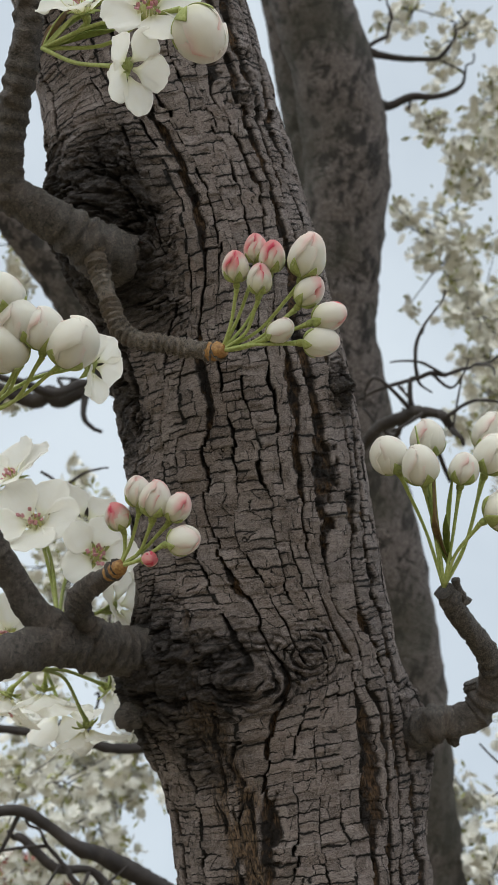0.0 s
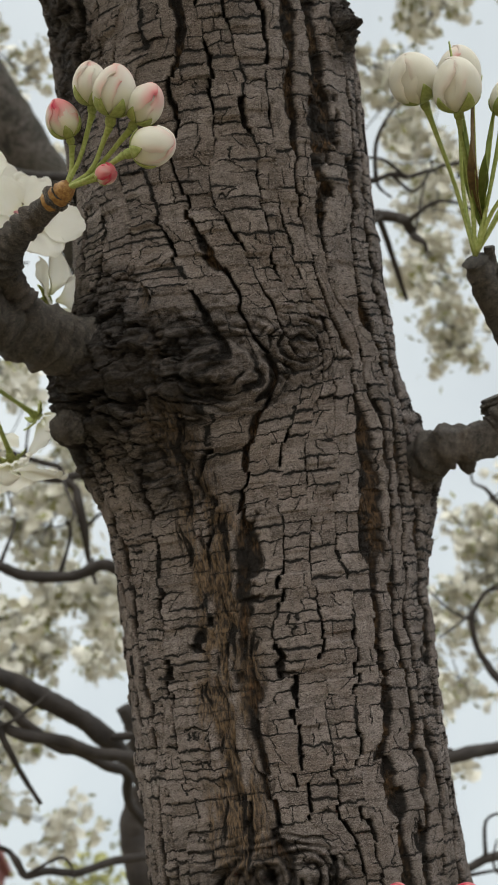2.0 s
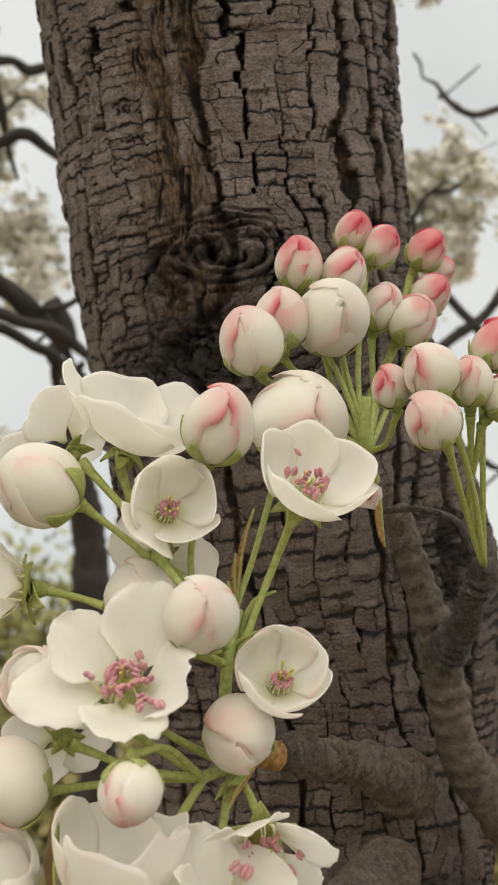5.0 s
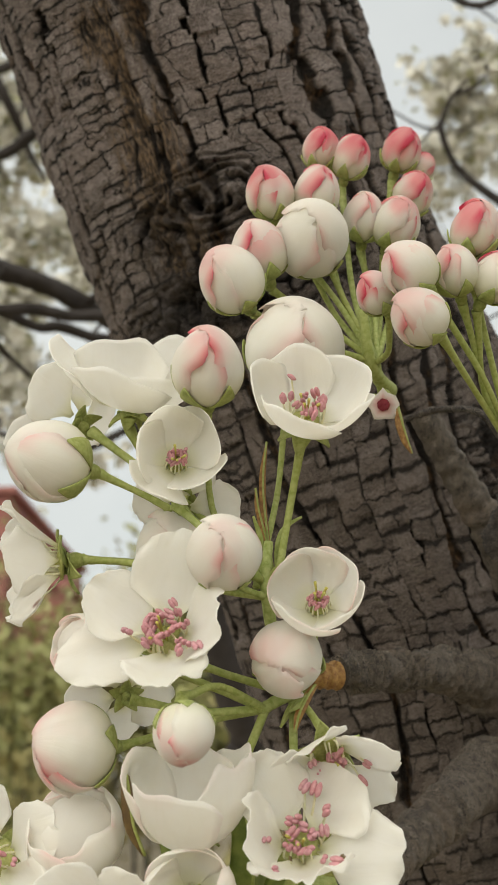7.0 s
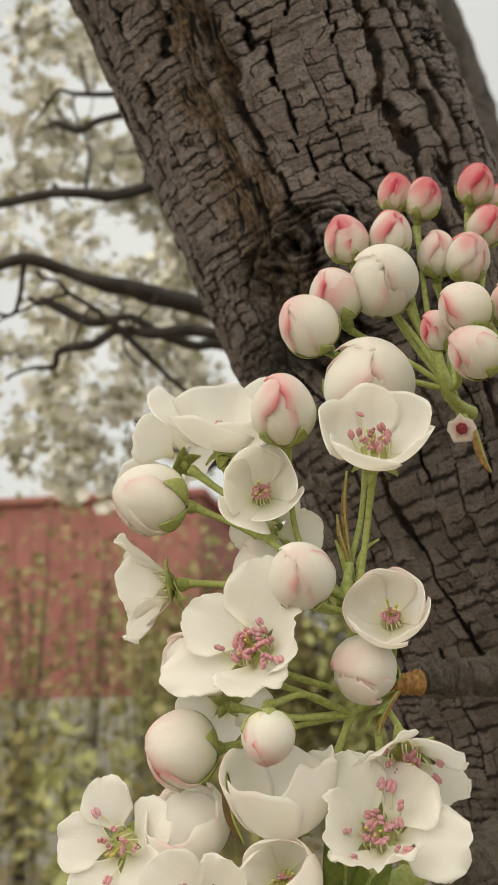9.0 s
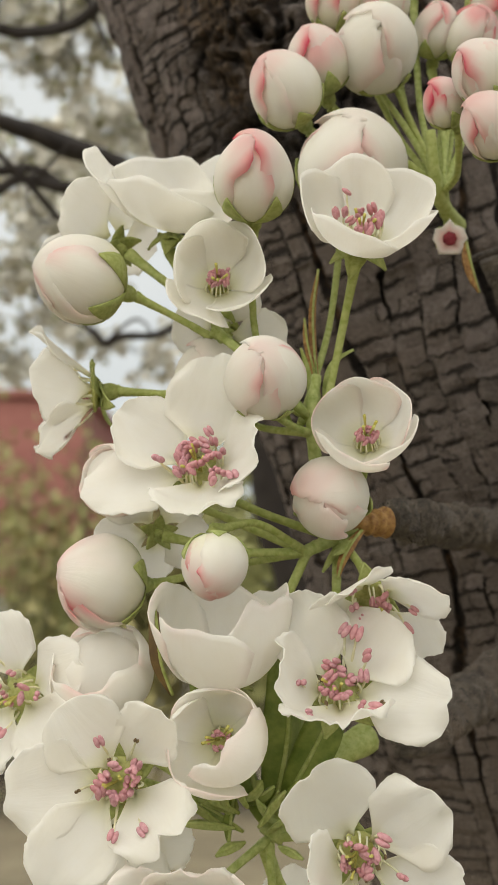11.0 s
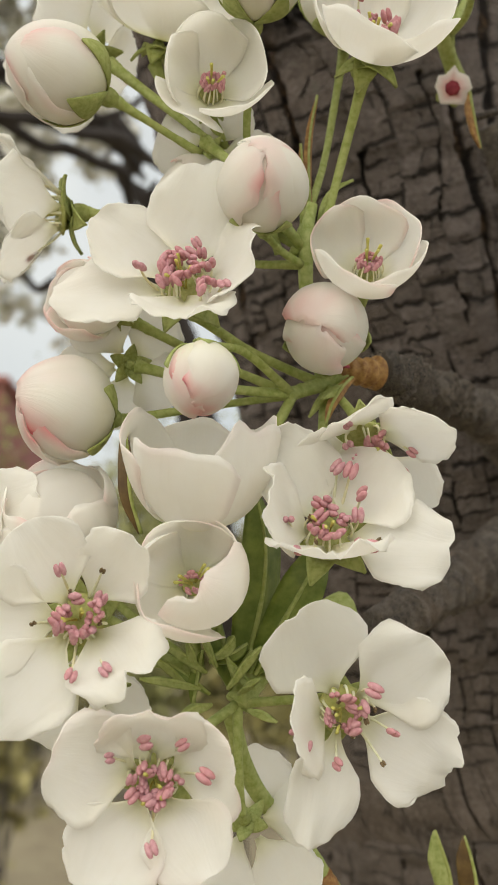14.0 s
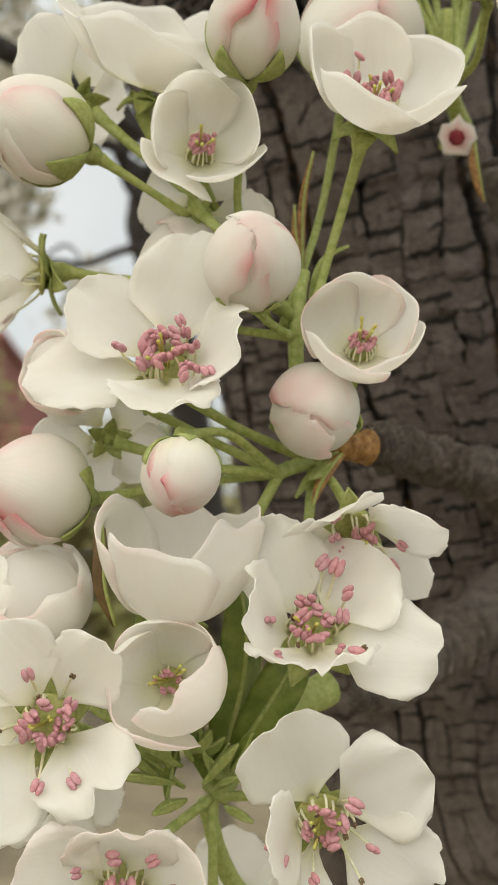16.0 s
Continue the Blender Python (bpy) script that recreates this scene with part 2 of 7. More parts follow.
def petal_shader(k):
    tint = k.attr("tint")
    pv = k.nt.nodes.new("ShaderNodeAttribute")
    pv.attribute_name = "petal_uv"
    vein = k.noise(1.0, 4, 0.6, pv.outputs["Vector"], (15.0, 2.2, 1.0))
    crease = k.noise(1.0, 2, 0.5, pv.outputs["Vector"], (2.6, 1.7, 1.0))
    soft = k.noise(220, 3, 0.5)
    c = k.mix(k.span(soft, 0.35, 0.65), (0.962, 0.950, 0.910, 1), (0.976, 0.968, 0.940, 1))
    c = k.mix(k.span(k.attr("base"), 0, 1, 0, 0.62), c, (0.85, 0.84, 0.56, 1))
    c = k.mix(k.span(tint, 0.0, 0.5, 0, 1), c, (0.93, 0.57, 0.57, 1))
    c = k.mix(k.span(tint, 0.5, 1.0, 0, 1), c, (0.84, 0.16, 0.26, 1))
    b = k.node("BsdfPrincipled", Roughness=0.5)
    b.inputs["Specular IOR Level"].default_value = 0.25
    c = k.mix(k.span(vein, 0.52, 0.72, 0, 0.08), c, (0.80, 0.77, 0.68, 1))
    k.link(c, b.inputs["Base Color"])
    k.link(k.bump(k.mix(0.6, vein, crease), 0.42, 0.0012), b.inputs["Normal"])
    t = k.node("BsdfTranslucent")
    k.link(c, t.inputs["Color"])
    m = k.node("MixShader", Fac=0.66)
    k.link(b.outputs["BSDF"], m.inputs[1])
    k.link(t.outputs["BSDF"], m.inputs[2])
    return m.outputs["Shader"]


def green_shader(a, bcol, rough=0.55, scale=400):
    def build(k):
        n = k.noise(scale, 4, 0.6)
        rnd = k.nt.nodes.new("ShaderNodeObjectInfo").outputs["Random"]
        c = k.mix(k.span(n, 0.35, 0.65), a, bcol)
        c = k.mix(k.span(rnd, 0, 1, 0, 0.3), c, (a[0] * 1.3, a[1] * 1.05, a[2] * 0.9, 1))
        b = k.node("BsdfPrincipled", Roughness=rough)
        k.link(c, b.inputs["Base Color"])
        k.link(k.bump(n, 0.25, 0.0004), b.inputs["Normal"])
        t = k.node("BsdfTranslucent")
        k.link(c, t.inputs["Color"])
        m = k.node("MixShader", Fac=0.22)
        k.link(b.outputs["BSDF"], m.inputs[1])
        k.link(t.outputs["BSDF"], m.inputs[2])
        return m.outputs["Shader"]
    return build


def plain_shader(a, bcol, rough, scale, relief=0.0, distance=0.01):
    def build(k):
        n = k.noise(scale, 5, 0.6)
        big = k.noise(scale * 0.13, 3, 0.5)
        c = k.mix(k.span(n, 0.3, 0.7), a, bcol)
        c = k.mix(k.span(big, 0.4, 0.7, 0, 0.5), c, (a[0] * 0.75, a[1] * 0.75, a[2] * 0.75, 1))
        b = k.node("BsdfPrincipled", Roughness=rough)
        k.link(c, b.inputs["Base Color"])
        if relief:
            k.link(k.bump(n, relief, distance), b.inputs["Normal"])
        return b.outputs["BSDF"]
    return build


def far_bark_shader(k):
    plates = k.noise(55, 5, 0.65, None, (1.0, 1.0, 0.30))
    across = k.noise(60, 4, 0.6, None, (0.45, 0.45, 1.6))
    fine = k.noise(300, 4, 0.65, None, (1.0, 1.0, 0.6))
    big = k.noise(7, 3, 0.5)
    c = k.mix(k.span(fine, 0.35, 0.65), (0.060, 0.048, 0.044, 1), (0.195, 0.165, 0.158, 1))
    c = k.mix(k.span(plates, 0.50, 0.40, 0, 0.95), c, (0.012, 0.009, 0.008, 1))
    c = k.mix(k.span(across, 0.43, 0.37, 0, 0.8), c, (0.018, 0.014, 0.012, 1))
    c = k.mix(k.span(big, 0.44, 0.60, 0, 0.65), c, (0.042, 0.039, 0.027, 1))
    b = k.node("BsdfPrincipled", Roughness=0.85)
    k.link(c, b.inputs["Base Color"])
    k.link(k.bump(k.mix(0.35, k.mix(0.4, plates, across), fine), 1.0, 0.014), b.inputs["Normal"])
    return b.outputs["BSDF"]


BARK = material("bark", bark_shader)
TWIG = material("twig_bark", twig_shader((0.008, 0.0065, 0.006, 1), (0.105, 0.086, 0.076, 1), 380.0))
GREY_TWIG = material("grey_twig_bark", twig_shader((0.060, 0.046, 0.036, 1), (0.25, 0.205, 0.160, 1), 520.0))
PETAL = material("petal", petal_shader)
STALK = material("stalk_green", green_shader((0.30, 0.37, 0.095, 1), (0.50, 0.55, 0.22, 1), 0.66, 800))
SEPAL = material("sepal_green", green_shader((0.27, 0.33, 0.09, 1), (0.45, 0.49, 0.19, 1), 0.75, 900))
LEAF = material("leaf_green", green_shader((0.13, 0.19, 0.03, 1), (0.26, 0.32, 0.07, 1), 0.45, 300))
BRONZE = material("leaf_bronze", green_shader((0.10, 0.06, 0.02, 1), (0.20, 0.13, 0.04, 1), 0.45, 300))
ANTHER = material("anther_pink", green_shader((0.54, 0.25, 0.29, 1), (0.70, 0.42, 0.45, 1), 0.6, 1500))
SPENT = material("anther_spent", green_shader((0.22, 0.16, 0.08, 1), (0.10, 0.07, 0.04, 1), 0.8, 1500))
FILAMENT = material("filament", green_shader((0.76, 0.77, 0.52, 1), (0.86, 0.86, 0.70, 1), 0.5, 900))
STYLE = material("style_yellow", green_shader((0.50, 0.48, 0.10, 1), (0.62, 0.60, 0.20, 1), 0.5, 900))
DISC = material("flower_disc", green_shader((0.34, 0.37, 0.10, 1), (0.52, 0.53, 0.21, 1), 0.55, 1200))
SCALE = material("bud_scale", green_shader((0.24, 0.11, 0.035, 1), (0.50, 0.29, 0.095, 1), 0.55, 900))
DRIED = material("dried_flesh", green_shader((0.26, 0.025, 0.05, 1), (0.42, 0.07, 0.10, 1), 0.7, 700))
BRICK = material("red_render", plain_shader((0.25, 0.090, 0.078, 1), (0.33, 0.135, 0.115, 1), 0.85, 3.0))
STONE = material("pale_plinth", plain_shader((0.30, 0.30, 0.26, 1), (0.42, 0.41, 0.37, 1), 0.9, 2.0))
SOIL = material("dry_ground", plain_shader((0.20, 0.16, 0.105, 1), (0.30, 0.26, 0.17, 1), 0.95, 6.0, 0.6, 0.05))
FARWOOD = material("far_twigs", plain_shader((0.018, 0.014, 0.013, 1), (0.052, 0.042, 0.038, 1), 0.85, 60.0, 0.7, 0.004))
FARBARK = material("far_bark", far_bark_shader)
OLIVE = material("olive_leaves", plain_shader((0.17, 0.15, 0.055, 1), (0.30, 0.26, 0.10, 1), 0.7, 9.0))
FARPETAL = material("far_blossom", plain_shader((0.74, 0.72, 0.64, 1), (0.84, 0.82, 0.76, 1), 0.6, 40.0))
FARLEAF = material("far_leaves", plain_shader((0.24, 0.25, 0.09, 1), (0.38, 0.37, 0.15, 1), 0.6, 30.0))


# ---------------------------------------------------------------- mesh helpers
def part(name, data, mat, parent=None, label="", matrix=None):
    if isinstance(data, bmesh.types.BMesh):
        me = bpy.data.meshes.new(name)
        data.to_mesh(me)
        data.free()
    else:
        me = data
    if mat and not me.materials:
        me.materials.append(mat)
    ob = new(name, me)
    if parent is not None:
        ob.parent = parent
    if matrix is not None:
        ob.matrix_basis = matrix
    if label:
        ob["label"] = label
    return ob


def grid_mesh(name, pts, attrs=(), closed=False, smooth=True):
    """A mesh from an (n, m, 3) array of points; closed: the second way runs round."""
    pts = np.asarray(pts, float)
    n, m = pts.shape[:2]
    idx = np.arange(n * m).reshape(n, m)
    if closed:
        idx = np.concatenate([idx, idx[:, :1]], 1)
    quads = np.stack([idx[:-1, :-1], idx[:-1, 1:], idx[1:, 1:], idx[1:, :-1]], -1).reshape(-1, 4)
    return raw_mesh(name, pts.reshape(-1, 3), quads, attrs, smooth)


def raw_mesh(name, verts, quads, attrs=(), smooth=True):
    me = bpy.data.meshes.new(name)
    me.vertices.add(len(verts))
    me.vertices.foreach_set("co", np.ascontiguousarray(verts, np.float32).ravel())
    me.loops.add(quads.size)
    me.loops.foreach_set("vertex_index", np.ascontiguousarray(quads, np.int32).ravel())
    me.polygons.add(len(quads))
    me.polygons.foreach_set("loop_start", np.arange(0, quads.size, 4, dtype=np.int32))
    me.polygons.foreach_set("loop_total", np.full(len(quads), 4, np.int32))
    me.polygons.foreach_set("use_smooth", np.full(len(quads), smooth, bool))
    me.update(calc_edges=True)
    for key, values in attrs:
        values = np.asarray(values, np.float32)
        if values.ndim > 1 and values.shape[-1] == 3:
            a = me.attributes.new(key, "FLOAT_VECTOR", "POINT")
            a.data.foreach_set("vector", values.ravel())
        else:
            a = me.attributes.new(key, "FLOAT", "POINT")
            a.data.foreach_set("value", values.ravel())
    return me


def spline(points, count):
    """Catmull-Rom through points of any width, evenly in parameter."""
    p = np.asarray(points, float)
    if len(p) == 2:
        return p[0] + (p[1] - p[0]) * np.linspace(0, 1, count)[:, None]
    e = np.concatenate([[2 * p[0] - p[1]], p, [2 * p[-1] - p[-2]]])
    s = np.linspace(0, len(p) - 1 - 1e-9, count)
    i, u = s.astype(int), (s % 1)[:, None]
    a, b, c, d = e[i], e[i + 1], e[i + 2], e[i + 3]
    return 0.5 * (2 * b + (c - a) * u + (2 * a - 5 * b + 4 * c - d) * u**2 + (3 * b - a - 3 * c + d) * u**3)


def rings_along(path):
    t = np.gradient(path, axis=0)
    t /= np.linalg.norm(t, axis=1)[:, None] + 1e-12
    ref = np.array([0.31, -0.62, 0.72])
    side = np.cross(t, ref)
    side /= np.linalg.norm(side, axis=1)[:, None] + 1e-12
    return t, side, np.cross(t, side)


def tube_points(nodes, count, sides, lumps=0.0, rng=None, freq=60.0, rings=1.1):
    """Points of a round limb through nodes (x, y, z, radius); the ends are drawn in to close it."""
    c = spline(nodes, count)
    path, rad = c[:, :3], c[:, 3]
    _, a, b = rings_along(path)
    th = np.linspace(0, 2 * np.pi, sides, endpoint=False)
    r = np.repeat(rad[:, None], sides, 1)
    if lumps:
        s = np.r_[0, np.cumsum(np.linalg.norm(np.diff(path, axis=0), axis=1))][:, None]
        o = rng.uniform(0, 90, 4)
        x, y = np.cos(th)[None] * 1.6 + s * freq, np.sin(th)[None] * 1.6 + s * freq * 0.7
        big = fbm(x + o[0], y + o[1], 11, 2) - 0.5
        fine = fbm(x * 2.7 + o[2], y * 2.7 + th[None] + o[3], 12, 3) - 0.5
        ring = np.sin(s * freq * 7.0 + 2.2 * fbm(x * 0.7, y * 0.7, 13, 2)) * np.clip(fbm(s * freq * 0.5 + o[0], 0 * s, 14, 2) * 3 - 1, 0, 1)
        r = r * (1 + lumps * (3.0 * big + 2.6 * fine + rings * ring))
    pts = path[:, None] + r[..., None] * (np.cos(th)[None, :, None] * a[:, None] + np.sin(th)[None, :, None] * b[:, None])
    cap0, cap1 = np.repeat(path[:1, None], sides, 1), np.repeat(path[-1:, None], sides, 1)
    return np.concatenate([cap0, pts, cap1], 0)


def limb_mesh(name, nodes, count=24, sides=10, lumps=0.0, seed=0, freq=60.0, rings=1.1):
    pts = tube_points(nodes, count, sides, lumps, np.random.default_rng(seed), freq, rings)
    mid = pts.mean(1)
    run = np.r_[0, np.cumsum(np.linalg.norm(np.diff(mid, axis=0), axis=1))] + seed * 0.37
    return grid_mesh(name, pts, (("along", np.repeat(run[:, None], sides, 1)),), closed=True)


def value_noise(x, y, seed=0):
    """Smooth noise from 0 to 1 on arrays."""
    xi, yi = np.floor(x).astype(np.int64), np.floor(y).astype(np.int64)
    xf, yf = x - xi, y - yi

    def h(a, b):
        n = (a * 374761393 + b * 668265263 + seed * 144665) & 0x7FFFFFFF
        n = ((n ^ (n >> 13)) * 1274126177) & 0x7FFFFFFF
        return ((n ^ (n >> 16)) & 0xFFFF) / 65535.0

    u, v = xf * xf * (3 - 2 * xf), yf * yf * (3 - 2 * yf)
    return (h(xi, yi) * (1 - u) + h(xi + 1, yi) * u) * (1 - v) + (h(xi, yi + 1) * (1 - u) + h(xi + 1, yi + 1) * u) * v


def hash01(a, b, seed):
    n = (a.astype(np.int64) * 374761393 + b.astype(np.int64) * 668265263 + seed * 982451) & 0x7FFFFFFF
    n = ((n ^ (n >> 13)) * 1274126177) & 0x7FFFFFFF
    return ((n ^ (n >> 16)) & 0xFFFF) / 65535.0


def fbm(x, y, seed, octaves=3):
    return sum(value_noise(x * 2**o, y * 2**o, seed + 17 * o) * 0.5**o for o in range(octaves)) / sum(0.5**o for o in range(octaves))


def frame_from(facing, spin=0.0):
    """A turn whose z axis is the given direction."""
    return Vector(facing).to_track_quat("Z", "Y").to_matrix().to_4x4() @ Matrix.Rotation(radians(spin), 4, "Z")


# ---------------------------------------------------------------- the leaning trunk
# centre line (x, y, z) and radius of the limb, from the ground up
TRUNK = (
    (0.1900, 0.4400, -0.0500, 0.0850),
    (0.1500, 0.3300, 0.5000, 0.0720),
    (0.1120, 0.2500, 1.0000, 0.0620),
    (0.0888, 0.1974, 1.3500, 0.0575),
    (0.0794, 0.1860, 1.4000, 0.0562),
    (0.0678, 0.1748, 1.4500, 0.0557),
    (0.0539, 0.1638, 1.5000, 0.0557),
    (0.0369, 0.1510, 1.5500, 0.0566),
    (0.0175, 0.1380, 1.6000, 0.0584),
    (-0.0012, 0.1241, 1.6507, 0.0606),
    (-0.0183, 0.1067, 1.7024, 0.0619),
    (-0.0362, 0.0837, 1.7520, 0.0628),
    (-0.0562, 0.0568, 1.8012, 0.0632),
    (-0.0757, 0.0271, 1.8504, 0.0632),
    (-0.0945, -0.0049, 1.8995, 0.0628),
    (-0.1178, -0.0378, 1.9485, 0.0619),
    (-0.1452, -0.0715, 1.9975, 0.0612),
    (-0.1740, -0.1056, 2.0464, 0.0609),
    (-0.2035, -0.1402, 2.0953, 0.0605),
    (-0.2626, -0.2085, 2.1932, 0.0590),
    (-0.4000, -0.3600, 2.4500, 0.0540),
)


def trunk_axis():
    c = spline(TRUNK, 2401)
    s = np.r_[0, np.cumsum(np.linalg.norm(np.diff(c[:, :3], axis=0), axis=1))]
    s -= s[np.argmin(abs(c[:, 2] - 1.35))]
    return c, s


def trunk_frame(v):
    """Centre, radius, front and right of the limb at the lengths v, counted from z = 1.35."""
    c, s = trunk_axis()
    at = np.stack([np.interp(v, s, c[:, k]) for k in range(4)], -1)
    t = np.stack([np.interp(v, s, g) for g in np.gradient(c[:, :3], axis=0).T], -1)
    t /= np.linalg.norm(t, axis=1)[:, None]
    f = np.array([0.0, -1.0, 0.0]) - (t @ [0.0, -1.0, 0.0])[:, None] * t
    f /= np.linalg.norm(f, axis=1)[:, None]
    r = np.cross(t, f)
    r *= np.sign(r[:, :1])
    return at[:, :3], at[:, 3], f, r


def bark_relief(a, v, knots):
    """Height in metres, crack depth, plate tone, bared wood and burl, over the unrolled limb."""
    # plates flow round the knots
    swell = np.zeros_like(a)
    burl = np.zeros_like(a)
    aw, vw = a.copy(), v.copy()
    ripple = np.zeros_like(a)
    ring_gap = np.zeros_like(a)
    for ka, kv, ra, rv, height, dark, rings in knots:
        d = np.sqrt(((a - ka) / ra) ** 2 + ((v - kv) / rv) ** 2)
        g = np.exp(-(d**2))
        swell += height * g
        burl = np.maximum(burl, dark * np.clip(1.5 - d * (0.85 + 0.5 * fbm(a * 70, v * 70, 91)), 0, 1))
        aw -= (a - ka) * 0.62 * np.exp(-(d**2) * 0.7)
        vw -= (v - kv) * 0.20 * np.exp(-(d**2) * 0.8)
        if rings:
            pitch = 12.0 if rings < 1.0 else 25.0
            wob = fbm(a * 120, v * 120, 33) * (3.0 if rings < 1.0 else 4.0)
            turn = np.arctan2((v - kv) / rv, (a - ka) / ra)
            arcs = np.clip(fbm(turn * 1.2 + 7 + ka * 90, d * 1.8, 37) * 3.4 - 1.15, 0, 1)
            near = np.exp(-((d / 1.15) ** 4)) * arcs
            wob = wob + 7.0 * (fbm(a * 170, v * 170, 35, 3) - 0.5)
            ring_gap = np.maximum(ring_gap, np.clip(rings, 0, 1) * np.clip((np.sin(d * pitch + wob) - 0.45) * 2.4, 0, 1) * near * (d > 0.15))
            ripple -= rings * 0.0013 * np.sin(d * pitch + wob) * near
    # long fissures, wandering and forking
    n1 = fbm(aw * 38, vw * 15, 3, 3) - 0.5
    n2 = fbm(aw * 210, vw * 150, 5, 3) - 0.5
    # one on the lower trunk, nought above: fainter fissures, darker plates
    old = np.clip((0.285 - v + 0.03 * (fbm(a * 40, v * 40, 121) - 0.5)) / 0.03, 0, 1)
    u = aw + 0.012 * (v - 0.5) + 0.027 * n1 + 0.0030 * n2
    step = np.floor((vw + 0.030 * fbm(aw * 30, vw * 30, 127, 2)) / 0.0062)
    u = u + 0.0032 * (1 - 0.5 * old) * (hash01(step, step * 0, 128) - 0.5) * (1 - 0.6 * np.clip(burl, 0, 1))
    width = 0.0122
    col = np.floor(u / width)
    fu = u / width - col
    edge = np.minimum(fu, 1 - fu) * width
    bound = np.where(fu > 0.5, col + 1, col)
    major = hash01(bound, bound * 0, 9)
    keep = np.clip((fbm(aw * 60 + 9, vw * 26, 11, 2) - 0.28) * 2.8, 0.0, 1.3)
    ragged = 0.45 + 1.1 * fbm(aw * 330, vw * 210, 15, 3)
    short = hash01(bound, np.floor(vw / 0.0135 + hash01(bound, bound * 0, 131)), 129) > 0.52
    fw = np.where(major > 0.60, 0.0029, 0.00085 * short) * (0.2 + keep) * ragged * (1 - 0.40 * old) * np.clip((v - 0.03) / 0.10, 0.2, 1) + 1e-6
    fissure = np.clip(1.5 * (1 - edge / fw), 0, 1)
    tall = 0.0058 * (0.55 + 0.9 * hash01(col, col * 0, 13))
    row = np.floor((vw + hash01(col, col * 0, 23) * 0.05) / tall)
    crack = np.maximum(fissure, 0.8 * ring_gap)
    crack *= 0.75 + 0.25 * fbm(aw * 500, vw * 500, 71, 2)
    plate = (0.4 + 0.6 * hash01(col, col * 0, 74)) * (1 - 0.5 * old)
    rough = (fbm(a * 700, v * 700, 89, 3) - 0.5) * 0.0006 + (fbm(a * 90, v * 60, 97, 3) - 0.5) * 0.0022
    h = (hash01(col, row, 75) - 0.5) * 0.0012 + (fu - 0.5) * (hash01(col, row, 83) - 0.5) * 0.0016 + rough - 0.0034 * (1 - 0.2 * old) * fissure
    h += fissure * 0.0022 * (fbm(a * 420, v * 140, 77, 3) - 0.5)
    # bared inner wood in a wandering streak
    mid = np.interp(v, (0.27, 0.31, 0.335, 0.36, 0.39, 0.42, 0.445, 0.50), (-0.030, -0.031, -0.0325, -0.0305, -0.0303, -0.0313, -0.0335, -0.041))
    wide = np.interp(v, (0.26, 0.30, 0.34, 0.40, 0.44, 0.50, 0.54), (0.0, 0.015, 0.0145, 0.0125, 0.0115, 0.008, 0.0))
    st = np.clip(1.4 - abs(a - mid + 0.012 * (fbm(a * 90, v * 50, 101, 3) - 0.5)) / (wide + 1e-6), 0, 1) * (wide > 0)
    st *= np.clip(fbm(a * 260, v * 80, 103, 3) * 3.0 - 0.75, 0, 1)
    sway = a + 0.0014 * np.sin(v * 210 + 5 * fbm(a * 60, v * 60, 105, 2))
    flake = (fbm(sway * 620, v * 95, 107, 4) - 0.5) * 1.25
    h = h * (1 - 0.75 * st) - 0.0016 * st + 0.0052 * st * flake
    crack = np.maximum(crack * (1 - 0.75 * st), st * np.clip(-flake * 7 - 0.95, 0, 1))
    # wrinkled rind of the burls, its folds lying across the limb and bent round the knots
    bend = v - 0.30 * (aw - a) + 0.010 * n1
    lump = fbm(a * 80 + 2 * n1, bend * 150 + 2 * n2, 109, 4) - 0.5
    fold = 1 - np.abs(2 * fbm(a * 48 + 3 * n1, bend * 190 + 3 * n2, 115, 4) - 1) * 2.2
    gash = np.clip(fold * 3.6 - 2.5, 0, 1) * np.clip(fbm(a * 90, v * 90, 116, 2) * 3.2 - 0.9, 0, 1)
    h = h * (1 - 0.25 * burl) + burl * (0.0075 * lump - 0.0055 * gash + 0.0050 * (fbm(a * 300, bend * 420, 117, 3) - 0.5))
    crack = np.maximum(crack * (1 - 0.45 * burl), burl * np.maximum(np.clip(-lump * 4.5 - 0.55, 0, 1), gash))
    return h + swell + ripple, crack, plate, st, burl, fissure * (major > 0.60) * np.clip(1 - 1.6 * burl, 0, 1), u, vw


